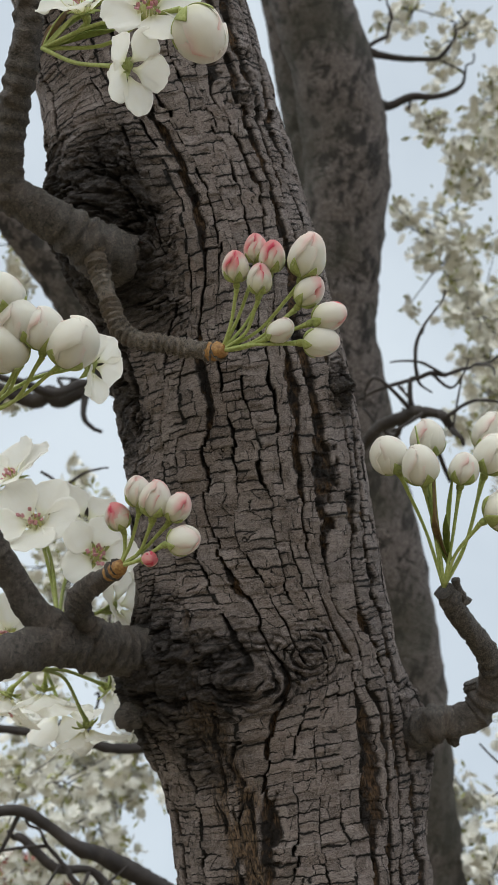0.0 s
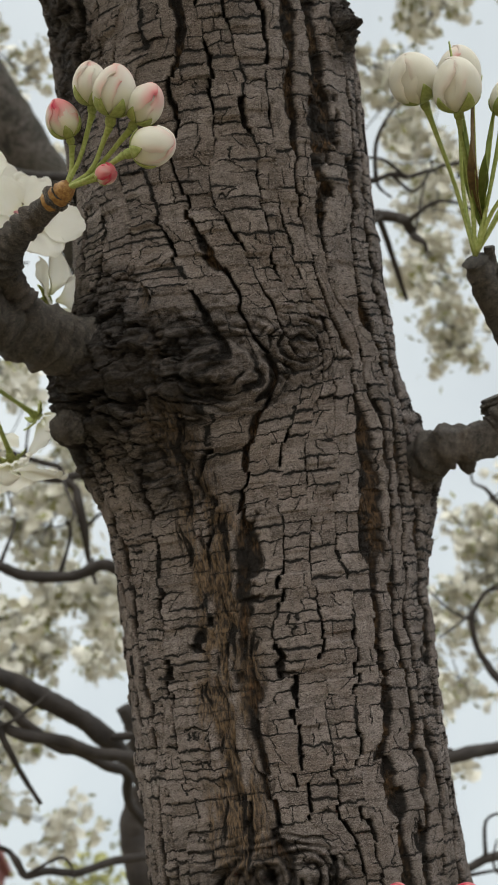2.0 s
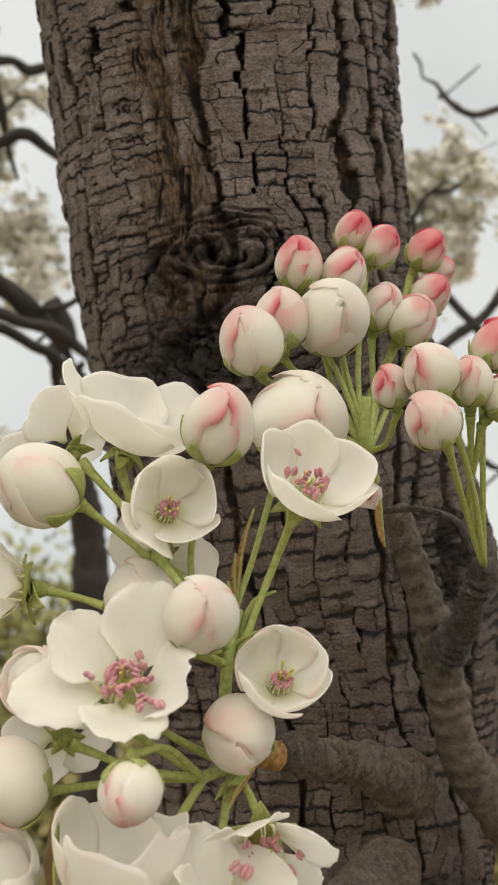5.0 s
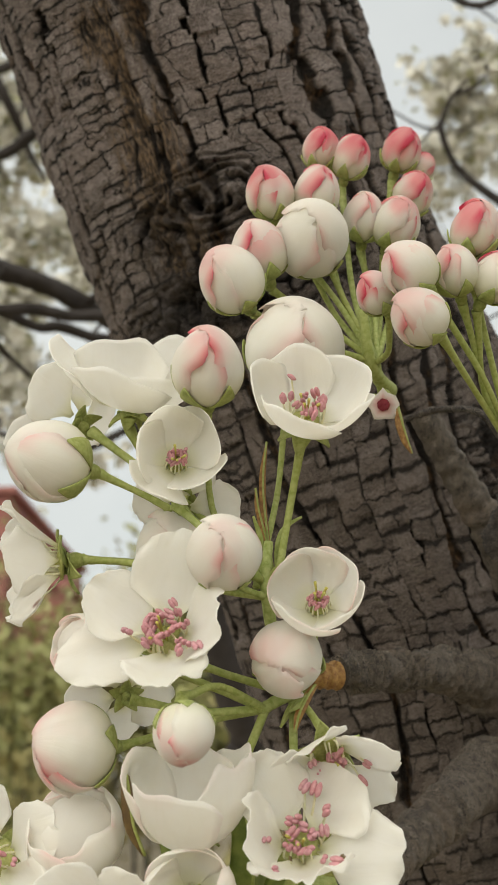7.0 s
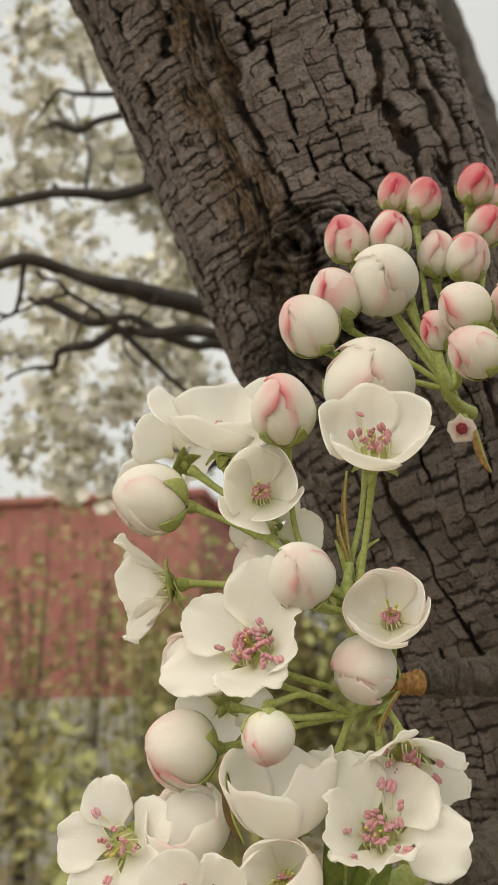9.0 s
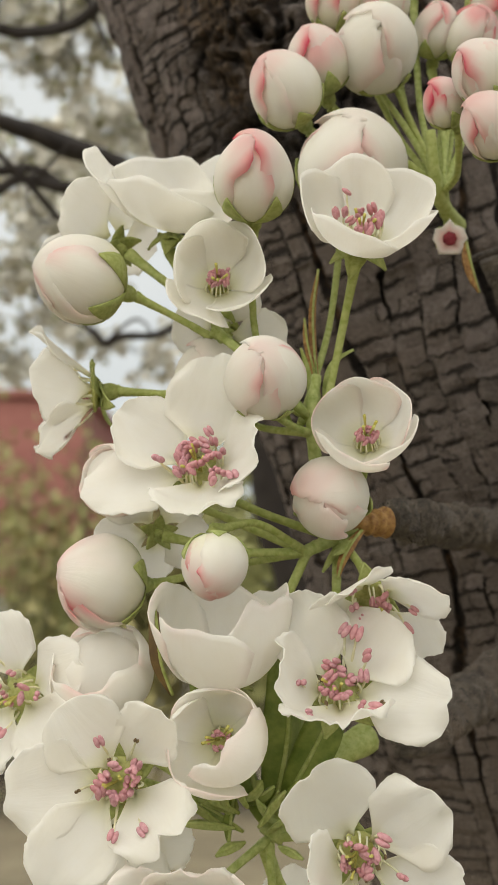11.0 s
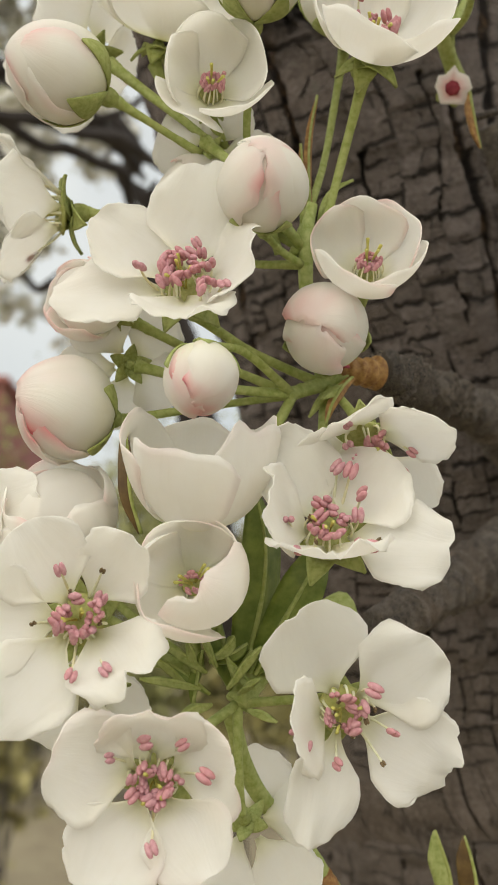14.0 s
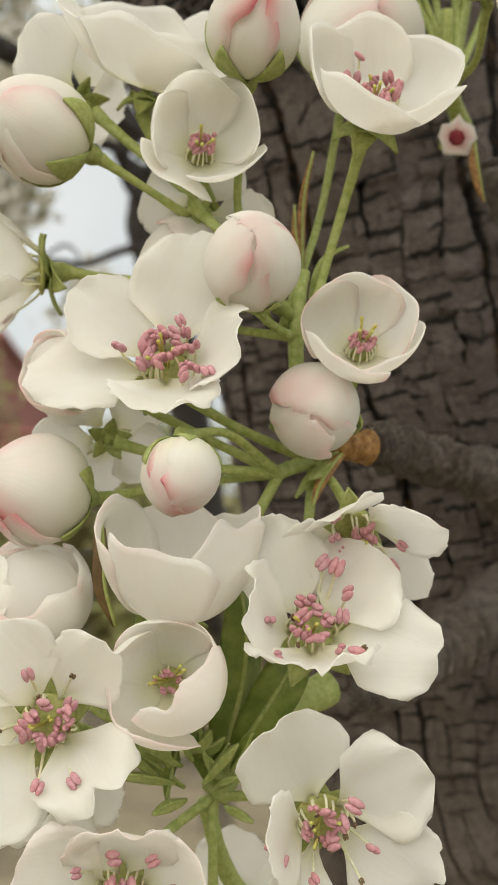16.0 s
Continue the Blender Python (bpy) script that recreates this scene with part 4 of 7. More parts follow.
def bud(at, facing, wide, foot, seed, pink=0.4, long=1.15, gape=0.0, spin=0.0, group="pear flower buds", label="", via=None, leafy=0.82):
    """A closed bud: petals wrapped over one another, in a green calyx on its stalk. at: the bud's base."""
    rng = np.random.default_rng(seed)
    if not label:
        label = ("rose-pink closed pear flower bud on green stalk" if pink > 0.7 else "cream pear flower bud flushed with pink" if pink > 0.25 else "cream-white swollen pear flower bud")
    ob = tagged(new("flower_bud"), label, "flower bud", group)
    ob.matrix_basis = Matrix.Translation(at) @ frame_from(facing, spin)
    r, hgt = wide * 0.5, wide * long
    n, m = 17, 15
    lop, tall = rng.uniform(-0.03, 0.05, 5), rng.uniform(-0.03, 0.05, 5)
    reach = np.array((0.985, 0.99, 0.98, 0.99, 0.985))
    for i in range(5):
        s = np.linspace(0, 1, n)
        w = np.linspace(-1, 1, m)
        ph = rng.uniform(0, 6.28, 4)
        end = np.pi * (reach[i] + rng.uniform(-0.012, 0.008)) - gape * (0.75, 0.3, 0.6, 0.15, 0.45)[i]
        # free edge rounded, nicked in the middle
        trim = 1 - 0.16 * np.abs(w)[None] ** 3 * (s**3)[:, None] - 0.03 * np.exp(-((w - 0.2) / 0.18) ** 2)[None] * (s**6)[:, None] - 0.012 * np.sin(w * 9 + ph[0])[None] * (s**5)[:, None]
        al = 0.10 + (end - 0.10) * s[:, None] * trim
        spread = (1.70, 1.18, 1.6, 1.12, 1.3)[i] * rng.uniform(0.94, 1.06) * np.clip(1 - np.abs((s - 0.5) / 0.68) ** 4.0, 0.08, 1) ** 0.5
        ragged = 1 + 0.05 * np.sin(s * 11 + ph[1]) + 0.03 * np.sin(s * 23 + ph[2])
        be = (spread * ragged)[:, None] * w[None] + 0.65 * (s**1.5)[:, None]
        over = (0.095, 0.0, 0.065, 0.0, 0.03)[i]
        layer = 1.0 + over + 0.085 * w[None] * np.sin(np.pi * s * 0.92)[:, None] ** 0.4 + lop[i] * np.sin(np.pi * s)[:, None] ** 2 + 0.05 * gape * s[:, None] ** 2
        fat = np.clip(np.sin(al), 0, 1) ** 0.76 * (1 + 0.10 * np.cos(al))
        lump = 0.05 * (fbm(s[:, None] * 2.6 + ph[0] * 3 + 0 * w[None], w[None] * 1.7 + ph[1] * 3 + 0 * s[:, None], 9, 3) - 0.5) * 2 * np.sin(np.pi * s * 0.95)[:, None]
        rib = -0.03 * np.exp(-((w / 0.16) ** 2))[None] * (s**1.2)[:, None]
        pucker = 0.05 * np.sin(w[None] * 2.4 + i * 2.1 + seed) * s[:, None] + 0.035 * np.sin(w[None] * 6 + i) * s[:, None] ** 4 - 0.03 * (s[:, None] ** 2)
        rad = r * fat * (layer + pucker + lump + rib)
        zz = hgt * 0.5 * (1 - np.cos(al)) * (1 + 0.5 * tall[i] + over * 0.8) + 0.03 * hgt * (s**6)[:, None] * np.cos(w * 1.5)[None]
        pts = np.stack([rad * np.cos(be), rad * np.sin(be), zz], -1)
        past = (0.34, 0.06, 0.24, 0.04, 0.14)[i] * (s**1.5)[:, None]
        side, rise = pts[..., 0].copy(), pts[..., 2] - hgt * 0.5
        pts[..., 0] = side * np.cos(past) - rise * np.sin(past) / long
        pts[..., 2] = side * np.sin(past) * long + rise * np.cos(past) + hgt * 0.5
        sw, ww = s[:, None] + 0 * w[None], w[None] + 0 * s[:, None]
        mat = Matrix.Rotation(i * 1.2566 + rng.uniform(-0.12, 0.12), 4, "Z")
        part("petal", petal_mesh(pts[:, ::-1], sw, ww[:, ::-1], pink, rng, 0.00014, True), PETAL, ob, "", mat)
    core = grid_mesh("inner_petals", ball_points(r * 0.93, hgt * 0.480, 11, 14) + np.array([0, 0, hgt * 0.490]), (("tint", np.full(11 * 14, pink * 0.15)), ("base", np.zeros(11 * 14))), closed=True)
    part("inner_petals", core, PETAL, ob)
    k = np.clip(wide / 0.0105, 0.6, 1.15) * leafy
    low = Matrix.Translation((0, 0, -0.0016 * k)) @ Matrix.Scale(k, 4)
    part("calyx", CUP_MESH, None, ob, "green calyx", low)
    for i in range(5):
        s, w = np.linspace(0, 1, 8), np.linspace(-1, 1, 5)
        al = 0.20 + s * rng.uniform(1.05, 1.5)
        be = (0.62 * (1 - s**1.3) + 0.02)[:, None] * w[None]
        away = 1.07 + 0.10 * rng.random() * s**3
        rad = r * (np.sin(al) ** 0.85 * (1 + 0.12 * np.cos(al)) * away)[:, None] + 0.0002
        zz = hgt * 0.5 * (1 - np.cos(al) * 1.0)[:, None] - 0.0004 + 0 * w
        pts = np.stack([rad * np.cos(be), rad * np.sin(be), zz], -1)
        part("sepal", petal_like(pts[:, ::-1], 0.00016), SEPAL, ob, "", Matrix.Rotation(i * 1.2566 + 0.3, 4, "Z"))
    pedicel(ob, (0, 0, -0.0038 * k), foot, rng, 0.00075, via)
    return ob


def leaf(name, nodes_mid, wide, mat, label, fold=0.35, seed=0):
    """A young blade folded along its midrib; nodes_mid: points along the rib."""
    rng = np.random.default_rng(seed)
    c = spline(nodes_mid, 15)
    _, a, b = rings_along(c)
    s, w = np.linspace(0, 1, 15), np.linspace(-1, 1, 9)
    half = wide * 0.5 * np.sin(np.pi * np.clip(s * 0.93 + 0.05, 0, 1)) ** 0.8
    lift = fold * np.abs(w)[None] * half[:, None] + 0.05 * half[:, None] * np.sin(s * 14 + rng.uniform(0, 6))[:, None] * (w**2)[None]
    pts = c[:, None] + (half[:, None] * w[None])[..., None] * a[:, None] + lift[..., None] * b[:, None]
    ob = tagged(new(name), label, "leaf", "young leaves")
    part("blade", petal_like(pts, 0.0002), mat, ob)
    rib = [(*c[i], 0.0003 + wide * 0.035 * (1 - i / 14)) for i in range(0, 15, 2)]
    part("midrib", limb_mesh("midrib", rib, 16, 6), STALK, ob, "pale midrib")
    return ob


def shoot(nodes, label):
    me = limb_mesh("shoot", nodes, 22, 10, 0.05, 5, 400.0)
    return part("shoot", me, SCALE if "brown" in label else STALK, tree, label)


def ringed_tip(middle, thick, thin, rings, label):
    """The end of a spur: overlapping collars left by bud scales, each narrower than the last."""
    c = spline(middle, rings * 4 + 1)
    nodes = []
    for i, p in enumerate(c):
        f = i / (len(c) - 1)
        nodes.append((*p, (thick + (thin - thick) * f) * (1.0, 1.10, 1.13, 0.98)[i % 4]))
    return part("spur_tip", limb_mesh("spur_tip", nodes, rings * 8 + 1, 14, 0.05, 8, 700.0, 0.0), SCALE, tree, label)


def dried_calyx(at, facing, foot, seed):
    """A flower that has lost its petals: a pale cup with a dark red heart."""
    rng = np.random.default_rng(seed)
    ob = tagged(new("spent_flower"), "spent pear flower, pale cup with dark red heart", "flower")
    ob.matrix_basis = Matrix.Translation(at) @ frame_from(facing, 0)
    a = np.linspace(0, 1, 14)
    r = np.interp(a, (0, 0.3, 0.55, 0.72, 0.8, 1.0), (0.0007, 0.0022, 0.0036, 0.0044, 0.0041, 0.0002))
    z = np.interp(a, (0, 0.3, 0.55, 0.72, 0.8, 1.0), (-0.006, -0.003, -0.0005, 0.0010, 0.0010, -0.0018))
    b = np.linspace(0, 2 * np.pi, 20, endpoint=False)
    wob = (0.88 + (0.09 * np.sin(b * 5) + 0.06 * np.sin(b * 8 + 1.3) + 0.05 * np.sin(b * 13 + 0.4))[None] * (a > 0.4)[:, None])
    pts = np.stack([r[:, None] * wob * np.cos(b), r[:, None] * wob * np.sin(b), z[:, None] + 0 * b], -1)
    tint = np.repeat(np.interp(a, (0, 0.7, 0.82, 0.9, 1), (0.0, 0.02, 0.08, 0.35, 0.9))[:, None], 20, 1)
    part("cup", grid_mesh("cup", pts, (("tint", tint), ("base", 0 * tint)), closed=True), PETAL, ob, "pale fleshy cup")
    part("heart", grid_mesh("heart", ball_points(0.0017, 0.0010, 7, 7) + np.array([0, 0, -0.0006]), closed=True), DRIED, ob, "dark red heart")
    for i in range(5):
        part("sepal", SEPAL_MESH, None, ob, "", Matrix.Rotation(i * 1.2566, 4, "Z") @ Matrix.Translation((0.002, 0, -0.001)) @ Matrix.Rotation(radians(60), 4, "Y") @ Matrix.Scale(0.5, 4))
    pedicel(ob, (0, 0, -0.006), foot, rng, 0.001)


tree_behind = tagged(new("blossoming_tree"), "dark-barked pear tree in white blossom standing behind", "tree")


def far_limb(name, nodes, label, seed=0):
    """A crooked limb of the tree behind, with short side twigs."""
    rng = np.random.default_rng(seed)
    if name == "trunk" or nodes[0][3] > 0.02:
        return part(name, limb_mesh(name, nodes, 130, 20, 0.05, seed, 45.0, 0.0), FARBARK, tree_behind, label)
    p = spline(nodes, 13)
    p[1:-1, :3] += rng.normal(size=(11, 3)) * min(0.005, 0.16 * np.linalg.norm(p[1:, :3] - p[:-1, :3], axis=1).mean())
    p[1:-1, 3] *= rng.uniform(0.85, 1.15, 11)
    ob = part(name, limb_mesh(name, p, 120, 16, 0.11, seed, 60.0, 0.3), FARWOOD, tree_behind, label)
    for i in range(2, 12):
        if rng.random() < 0.3:
            a, d = p[i, :3], rng.normal(size=3) * (1, 0.5, 1)
            d /= np.linalg.norm(d)
            l, w = rng.uniform(0.02, 0.07), max(0.0014, p[i, 3] * 0.35)
            bend = rng.normal(size=3) * l * 0.22
            twig = [(*a, w * 1.3), (*(a + d * l * 0.45 + bend), w), (*(a + d * l * 0.8 + bend * 0.6), w * 0.8), (*(a + d * l), w * 0.6)]
            part("twig", limb_mesh("twig", twig, 14, 7, 0.12, seed + i, 90.0), FARWOOD, ob)
    return ob


def spray(at, radius, seed):
    """A bunch of blossom seen far off: many small curved petals with young leaves on short twigs."""
    rng = np.random.default_rng(seed)
    heads = rng.normal(size=(int(np.clip(radius / 0.0050, 5, 18)), 3)) * radius * 0.60
    verts, quads = [], []
    lv, lq = [], []
    bm = bmesh.new()
    for h in heads:
        nodes = np.array([[*(h * 0.1 + rng.normal(size=3) * radius * 0.1), 0.0011], [*(h * 0.6 + rng.normal(size=3) * radius * 0.1), 0.0009], [*h, 0.0006]])
        me = limb_mesh("x", nodes, 6, 5)
        bm.from_mesh(me)
        bpy.data.meshes.remove(me)
        for _ in range(int(rng.integers(6, 11))):
            c = h + rng.normal(size=3) * 0.0095
            n = rng.normal(size=3) + np.array([0, -0.5, 0.5])
            n /= np.linalg.norm(n)
            a = np.cross(n, rng.normal(size=3))
            a /= np.linalg.norm(a)
            b = np.cross(n, a)
            for k in range(5):
                an = k * 1.2566 + rng.uniform(-0.2, 0.2)
                d, e = np.cos(an) * a + np.sin(an) * b, -np.sin(an) * a + np.cos(an) * b
                l = rng.uniform(0.009, 0.013)
                up = rng.uniform(0.0, 0.5)
                o = len(verts) * 1
                verts += [c, c + d * l * 0.55 - e * l * 0.42 + n * l * up * 0.5, c + d * l * 0.55 + n * l * up * 0.3, c + d * l * 0.55 + e * l * 0.42 + n * l * up * 0.5,
                          c + d * l - e * l * 0.2 + n * l * up, c + d * l + e * l * 0.2 + n * l * up]
                quads += [[o, o + 1, o + 4, o + 2], [o, o + 2, o + 5, o + 3], [o + 2, o + 4, o + 5, o + 2]]
        for _ in range(int(rng.integers(4, 10))):
            c = h + rng.normal(size=3) * 0.012
            d, e = rng.normal(size=3), rng.normal(size=3)
            d /= np.linalg.norm(d)
            e = np.cross(d, e)
            e /= np.linalg.norm(e)
            l = rng.uniform(0.010, 0.02)
            o = len(lv)
            lv += [c, c + d * l * 0.5 - e * l * 0.2, c + d * l, c + d * l * 0.5 + e * l * 0.2]
            lq += [[o, o + 1, o + 2, o + 3]]
    quads = np.array([q for q in quads if len(set(q)) == 4])
    ob = part("blossom_spray", raw_mesh("blossom_spray", np.array(verts), quads), FARPETAL, tree_behind, "spray of small white blossom", Matrix.Translation(at))
    ob["kind"] = "stuff"
    part("leaf_mass", raw_mesh("leaf_mass", np.array(lv), np.array(lq)), FARLEAF, ob)["kind"] = "stuff"
    part("twig_mass", bm, FARWOOD, ob)["kind"] = "stuff"



# branches of the leaning trunk
branch('branch', ((-0.1592, -0.0803, 1.9369, 0.016), (-0.17, -0.103, 1.9221, 0.0125), (-0.1871, -0.1168, 1.9204, 0.01), (-0.208, -0.1278, 1.9229, 0.0088), (-0.2308, -0.1378, 1.9235, 0.008), (-0.2603, -0.1501, 1.9172, 0.007)), label='dark rough branch leaving a burl', seed=2)
branch('branch', ((-0.2104, -0.127, 1.9212, 0.0085), (-0.2102, -0.1503, 1.9364, 0.0072), (-0.2055, -0.1745, 1.9537, 0.0066), (-0.205, -0.1921, 1.9697, 0.006), (-0.2051, -0.2179, 1.9883, 0.0055)), label='dark rough branch', seed=3)
branch('spur_twig', ((-0.1689, -0.1086, 1.916, 0.005), (-0.1585, -0.1029, 1.8976, 0.0042), (-0.1435, -0.0984, 1.8763, 0.004), (-0.1211, -0.1007, 1.8715, 0.0037), (-0.1006, -0.1037, 1.8691, 0.004), (-0.0969, -0.1056, 1.8689, 0.0036)), label='ringed grey spur twig', seed=4, lumps=0.12, freq=300.0)
branch('branch', ((-0.1066, 0.0337, 1.7862, 0.0165), (-0.1265, 0.0135, 1.7752, 0.0125), (-0.1446, -0.0075, 1.7655, 0.0108), (-0.1575, -0.0199, 1.7537, 0.0096), (-0.1682, -0.0264, 1.7429, 0.009), (-0.1914, -0.0299, 1.7254, 0.0085)), label='dark rough branch leaving a burl', seed=5)
branch('branch', ((-0.1477, -0.0143, 1.7657, 0.0085), (-0.1618, -0.0248, 1.7687, 0.0068), (-0.173, -0.0388, 1.7774, 0.0066), (-0.1835, -0.0577, 1.7841, 0.006), (-0.199, -0.0789, 1.7932, 0.0055)), label='dark forked branch', seed=6)
branch('spur_twig', ((-0.1358, -0.0036, 1.7708, 0.0062), (-0.1425, -0.0264, 1.7749, 0.0048), (-0.1386, -0.0393, 1.776, 0.0042), (-0.127, -0.0547, 1.7768, 0.0036), (-0.1214, -0.0625, 1.7784, 0.0034)), label='dark spur twig', seed=7, lumps=0.14, freq=200.0)
branch('spur_stub', ((-0.1127, 0.0429, 1.7632, 0.008), (-0.1165, 0.0319, 1.7512, 0.0055), (-0.1199, 0.0275, 1.7479, 0.004)), label='broken stub', seed=8, lumps=0.15, freq=200.0)
branch('branch', ((0.0005, 0.1086, 1.7821, 0.017), (0.0154, 0.0672, 1.781, 0.0108), (0.0255, 0.0395, 1.7812, 0.0084), (0.0372, 0.0363, 1.7845, 0.0079), (0.0464, 0.0329, 1.7911, 0.0077), (0.0495, 0.0202, 1.8008, 0.0065), (0.0428, 0.0025, 1.8066, 0.0056), (0.0281, -0.0169, 1.8096, 0.0051), (0.0174, -0.0318, 1.8143, 0.0046)), label='dark crooked branch with ringed bark', seed=9, lumps=0.08, freq=130.0)
branch('spur_stub', ((0.0492, 0.0374, 1.7942, 0.0066), (0.0446, 0.0326, 1.8, 0.0062), (0.0416, 0.0298, 1.8034, 0.0046)), label='ringed stub', seed=10, lumps=0.15, freq=300.0)
branch('spur_stub', ((0.0348, 0.039, 1.7801, 0.0045), (0.037, 0.0419, 1.7765, 0.003), (0.0385, 0.0433, 1.7748, 0.0018)), label='small knob under the branch', seed=16, lumps=0.12, freq=200.0)
branch('spur_stub', ((0.028, -0.0242, 1.8145, 0.003), (0.0234, -0.0292, 1.8171, 0.0022), (0.0213, -0.034, 1.8199, 0.0018)), label='short dark spur stub', seed=17, lumps=0.12, freq=200.0)
branch('spur_twig', ((0.0228, 0.0240, 1.4722, 0.0033), (0.0260, 0.0275, 1.4729, 0.0037), (0.0352, 0.0412, 1.474, 0.0039), (0.0493, 0.0612, 1.4757, 0.0045), (0.0658, 0.0856, 1.4749, 0.0062), (0.0789, 0.106, 1.4738, 0.008)), label='ringed grey spur twig with brown tip', seed=11, lumps=0.17, freq=320.0)
branch('branch', ((0.0278, 0.0462, 1.4253, 0.003), (0.0344, 0.051, 1.4281, 0.0048), (0.0443, 0.0614, 1.4345, 0.0058), (0.0572, 0.0766, 1.442, 0.0066), (0.072, 0.0957, 1.4507, 0.009)), label='grey branch with ring scars', seed=12, lumps=0.09, freq=200.0)
branch('branch', ((0.121, 0.1154, 1.4646, 0.009), (0.0893, 0.0914, 1.4843, 0.0062), (0.0729, 0.0742, 1.5122, 0.0054), (0.0619, 0.0662, 1.5286, 0.0044), (0.0516, 0.0585, 1.5446, 0.0038)), label='grey branch pressed along the trunk', seed=13, lumps=0.07, freq=160.0)
branch('spur_twig', ((0.0736, 0.0687, 1.5102, 0.0045), (0.0724, 0.0519, 1.516, 0.0038), (0.0707, 0.0383, 1.5243, 0.0036), (0.0699, 0.0338, 1.5271, 0.0032)), label='short brown spur twig', seed=14, lumps=0.14, freq=260.0)
branch('thin_twig', ((0.0427, 0.0468, 1.5386, 0.0009), (0.0536, 0.0435, 1.5408, 0.0009), (0.0633, 0.0407, 1.5389, 0.001), (0.0683, 0.038, 1.5311, 0.0013)), label='thin dark stalk', seed=15, lumps=0.02, sides=7)

# green shoot stalks between the corymbs
ringed_tip(((0.0232, 0.0240, 1.4718), (0.0196, 0.0220, 1.4713), (0.0160, 0.0205, 1.4711), (0.0135, 0.0198, 1.4708)), 0.0031, 0.0013, 6, 'orange-brown spur tip ringed with bud scale scars')
shoot(((0.0177, 0.0212, 1.4709, 0.0018), (0.0126, 0.0199, 1.468, 0.0016), (0.0055, 0.0149, 1.4639, 0.0012)), 'green shoot')
shoot(((0.0127, 0.02, 1.4675, 0.0014), (0.0088, 0.0162, 1.478, 0.0013), (0.007, 0.012, 1.4912, 0.0014), (0.0077, 0.0124, 1.5002, 0.0011)), 'green shoot')
shoot(((0.0321, 0.0249, 1.5613, 0.0012), (0.0339, 0.0291, 1.5496, 0.0016), (0.0371, 0.0355, 1.5464, 0.0018), (0.0408, 0.0443, 1.5464, 0.0022)), 'green shoot')
shoot(((0.0005, 0.0213, 1.4085, 0.0026), (0.0049, 0.0235, 1.4155, 0.0024), (0.0116, 0.0288, 1.4231, 0.0028), (0.0203, 0.0359, 1.4273, 0.0034)), 'green shoot')
shoot(((-0.0009, 0.0229, 1.4074, 0.0014), (0.0045, 0.03, 1.3941, 0.0016), (0.0143, 0.0362, 1.3835, 0.002), (0.0208, 0.0407, 1.3735, 0.003)), 'green shoot')
shoot(((0.0184, 0.0377, 1.3776, 0.0026), (0.0211, 0.0396, 1.3735, 0.0026), (0.0228, 0.0406, 1.3703, 0.0014)), 'brown bud tip')
shoot(((-0.1021, -0.1033, 1.8692, 0.0043), (-0.0979, -0.1056, 1.8687, 0.0041), (-0.0948, -0.1074, 1.8684, 0.0026)), 'brown scaly spur tip')
shoot(((-0.1254, -0.0572, 1.7772, 0.0036), (-0.1213, -0.0622, 1.778, 0.0036), (-0.1188, -0.0652, 1.779, 0.0024)), 'brown scaly spur tip')

# lower corymb
blossom((0.017, 0.0033, 1.4096), (0.018, -0.9702, -0.2413), 0.0313, (28, 2), (0.0005, 0.0213, 1.4085), 301, hollow=0.16, ruffle=0.095, spent=0.3, stamens=24, petals=((120, 25, 14, 1.1, 1.2), (40, 28, 8, 1.05, 1.2), (-24, 20, 2, 1.15, 1.15), (-102, 25, 8, 1.22, 0.8), (192, 50, 80, 0.85, 1.1)))
blossom((-0.0122, 0.0017, 1.3971), (0.0091, -0.9934, -0.1141), 0.0318, (20, 58), (0.0005, 0.0213, 1.4085), 302, hollow=0.3, pink=0.05, stamens=24, spent=0.0, ruffle=0.054, petals=((95, 28, 80, 0.98, 1.15), (165, 24, 50, 1.05, 1.2), (243, 20, 25, 1.08, 1.08), (-52, 22, 45, 0.98, 1.0), (22, 26, 62, 0.9, 1.15)))
blossom((-0.026, -0.0005, 1.4207), (0.1023, -0.994, -0.0386), 0.033, (32, 5), (-0.0066, 0.0204, 1.4137), 303, hollow=0.22, spent=0.25, stamens=25, ruffle=0.081, petals=((62, 35, 45, 0.95, 0.8), (128, 30, 30, 1.0, 1.0), (186, 28, 10, 1.12, 1.1), (236, 24, 4, 1.18, 0.98), (-42, 40, 62, 0.9, 1.05)))
blossom((-0.0085, 0.006, 1.428), (-0.0218, -0.9985, 0.0492), 0.0269, (0, 0), (-0.0066, 0.0204, 1.4137), 304, tight=0.6, bowl=(0.0179, 0.95, ((95, 0.6, 1.0, 1.0, 0.03), (165, 0.64, 1.0, 1.0, 0.0), (238, 0.68, 1.05, 1.04, 0.03), (20, 0.62, 1.0, 1.0, 0.02), (-48, 0.93, 1.45, 0.95, 0.0))), pink=0.06, stamens=7, ruffle=0.04, label='half-open cream pear blossom, cup-shaped')
blossom((0.0133, 0.004, 1.4369), (-0.095, -0.8987, 0.4282), 0.0342, (30, 8), (0.0127, 0.02, 1.4675), 305, hollow=0.2, spent=0.2, stamens=25, ruffle=0.101, petals=((122, 30, 38, 1.08, 0.95), (50, 30, 24, 0.86, 1.1), (-10, 20, 5, 1.08, 1.05), (-85, 44, 82, 1.0, 1.25), (184, 50, 84, 1.0, 0.95)))
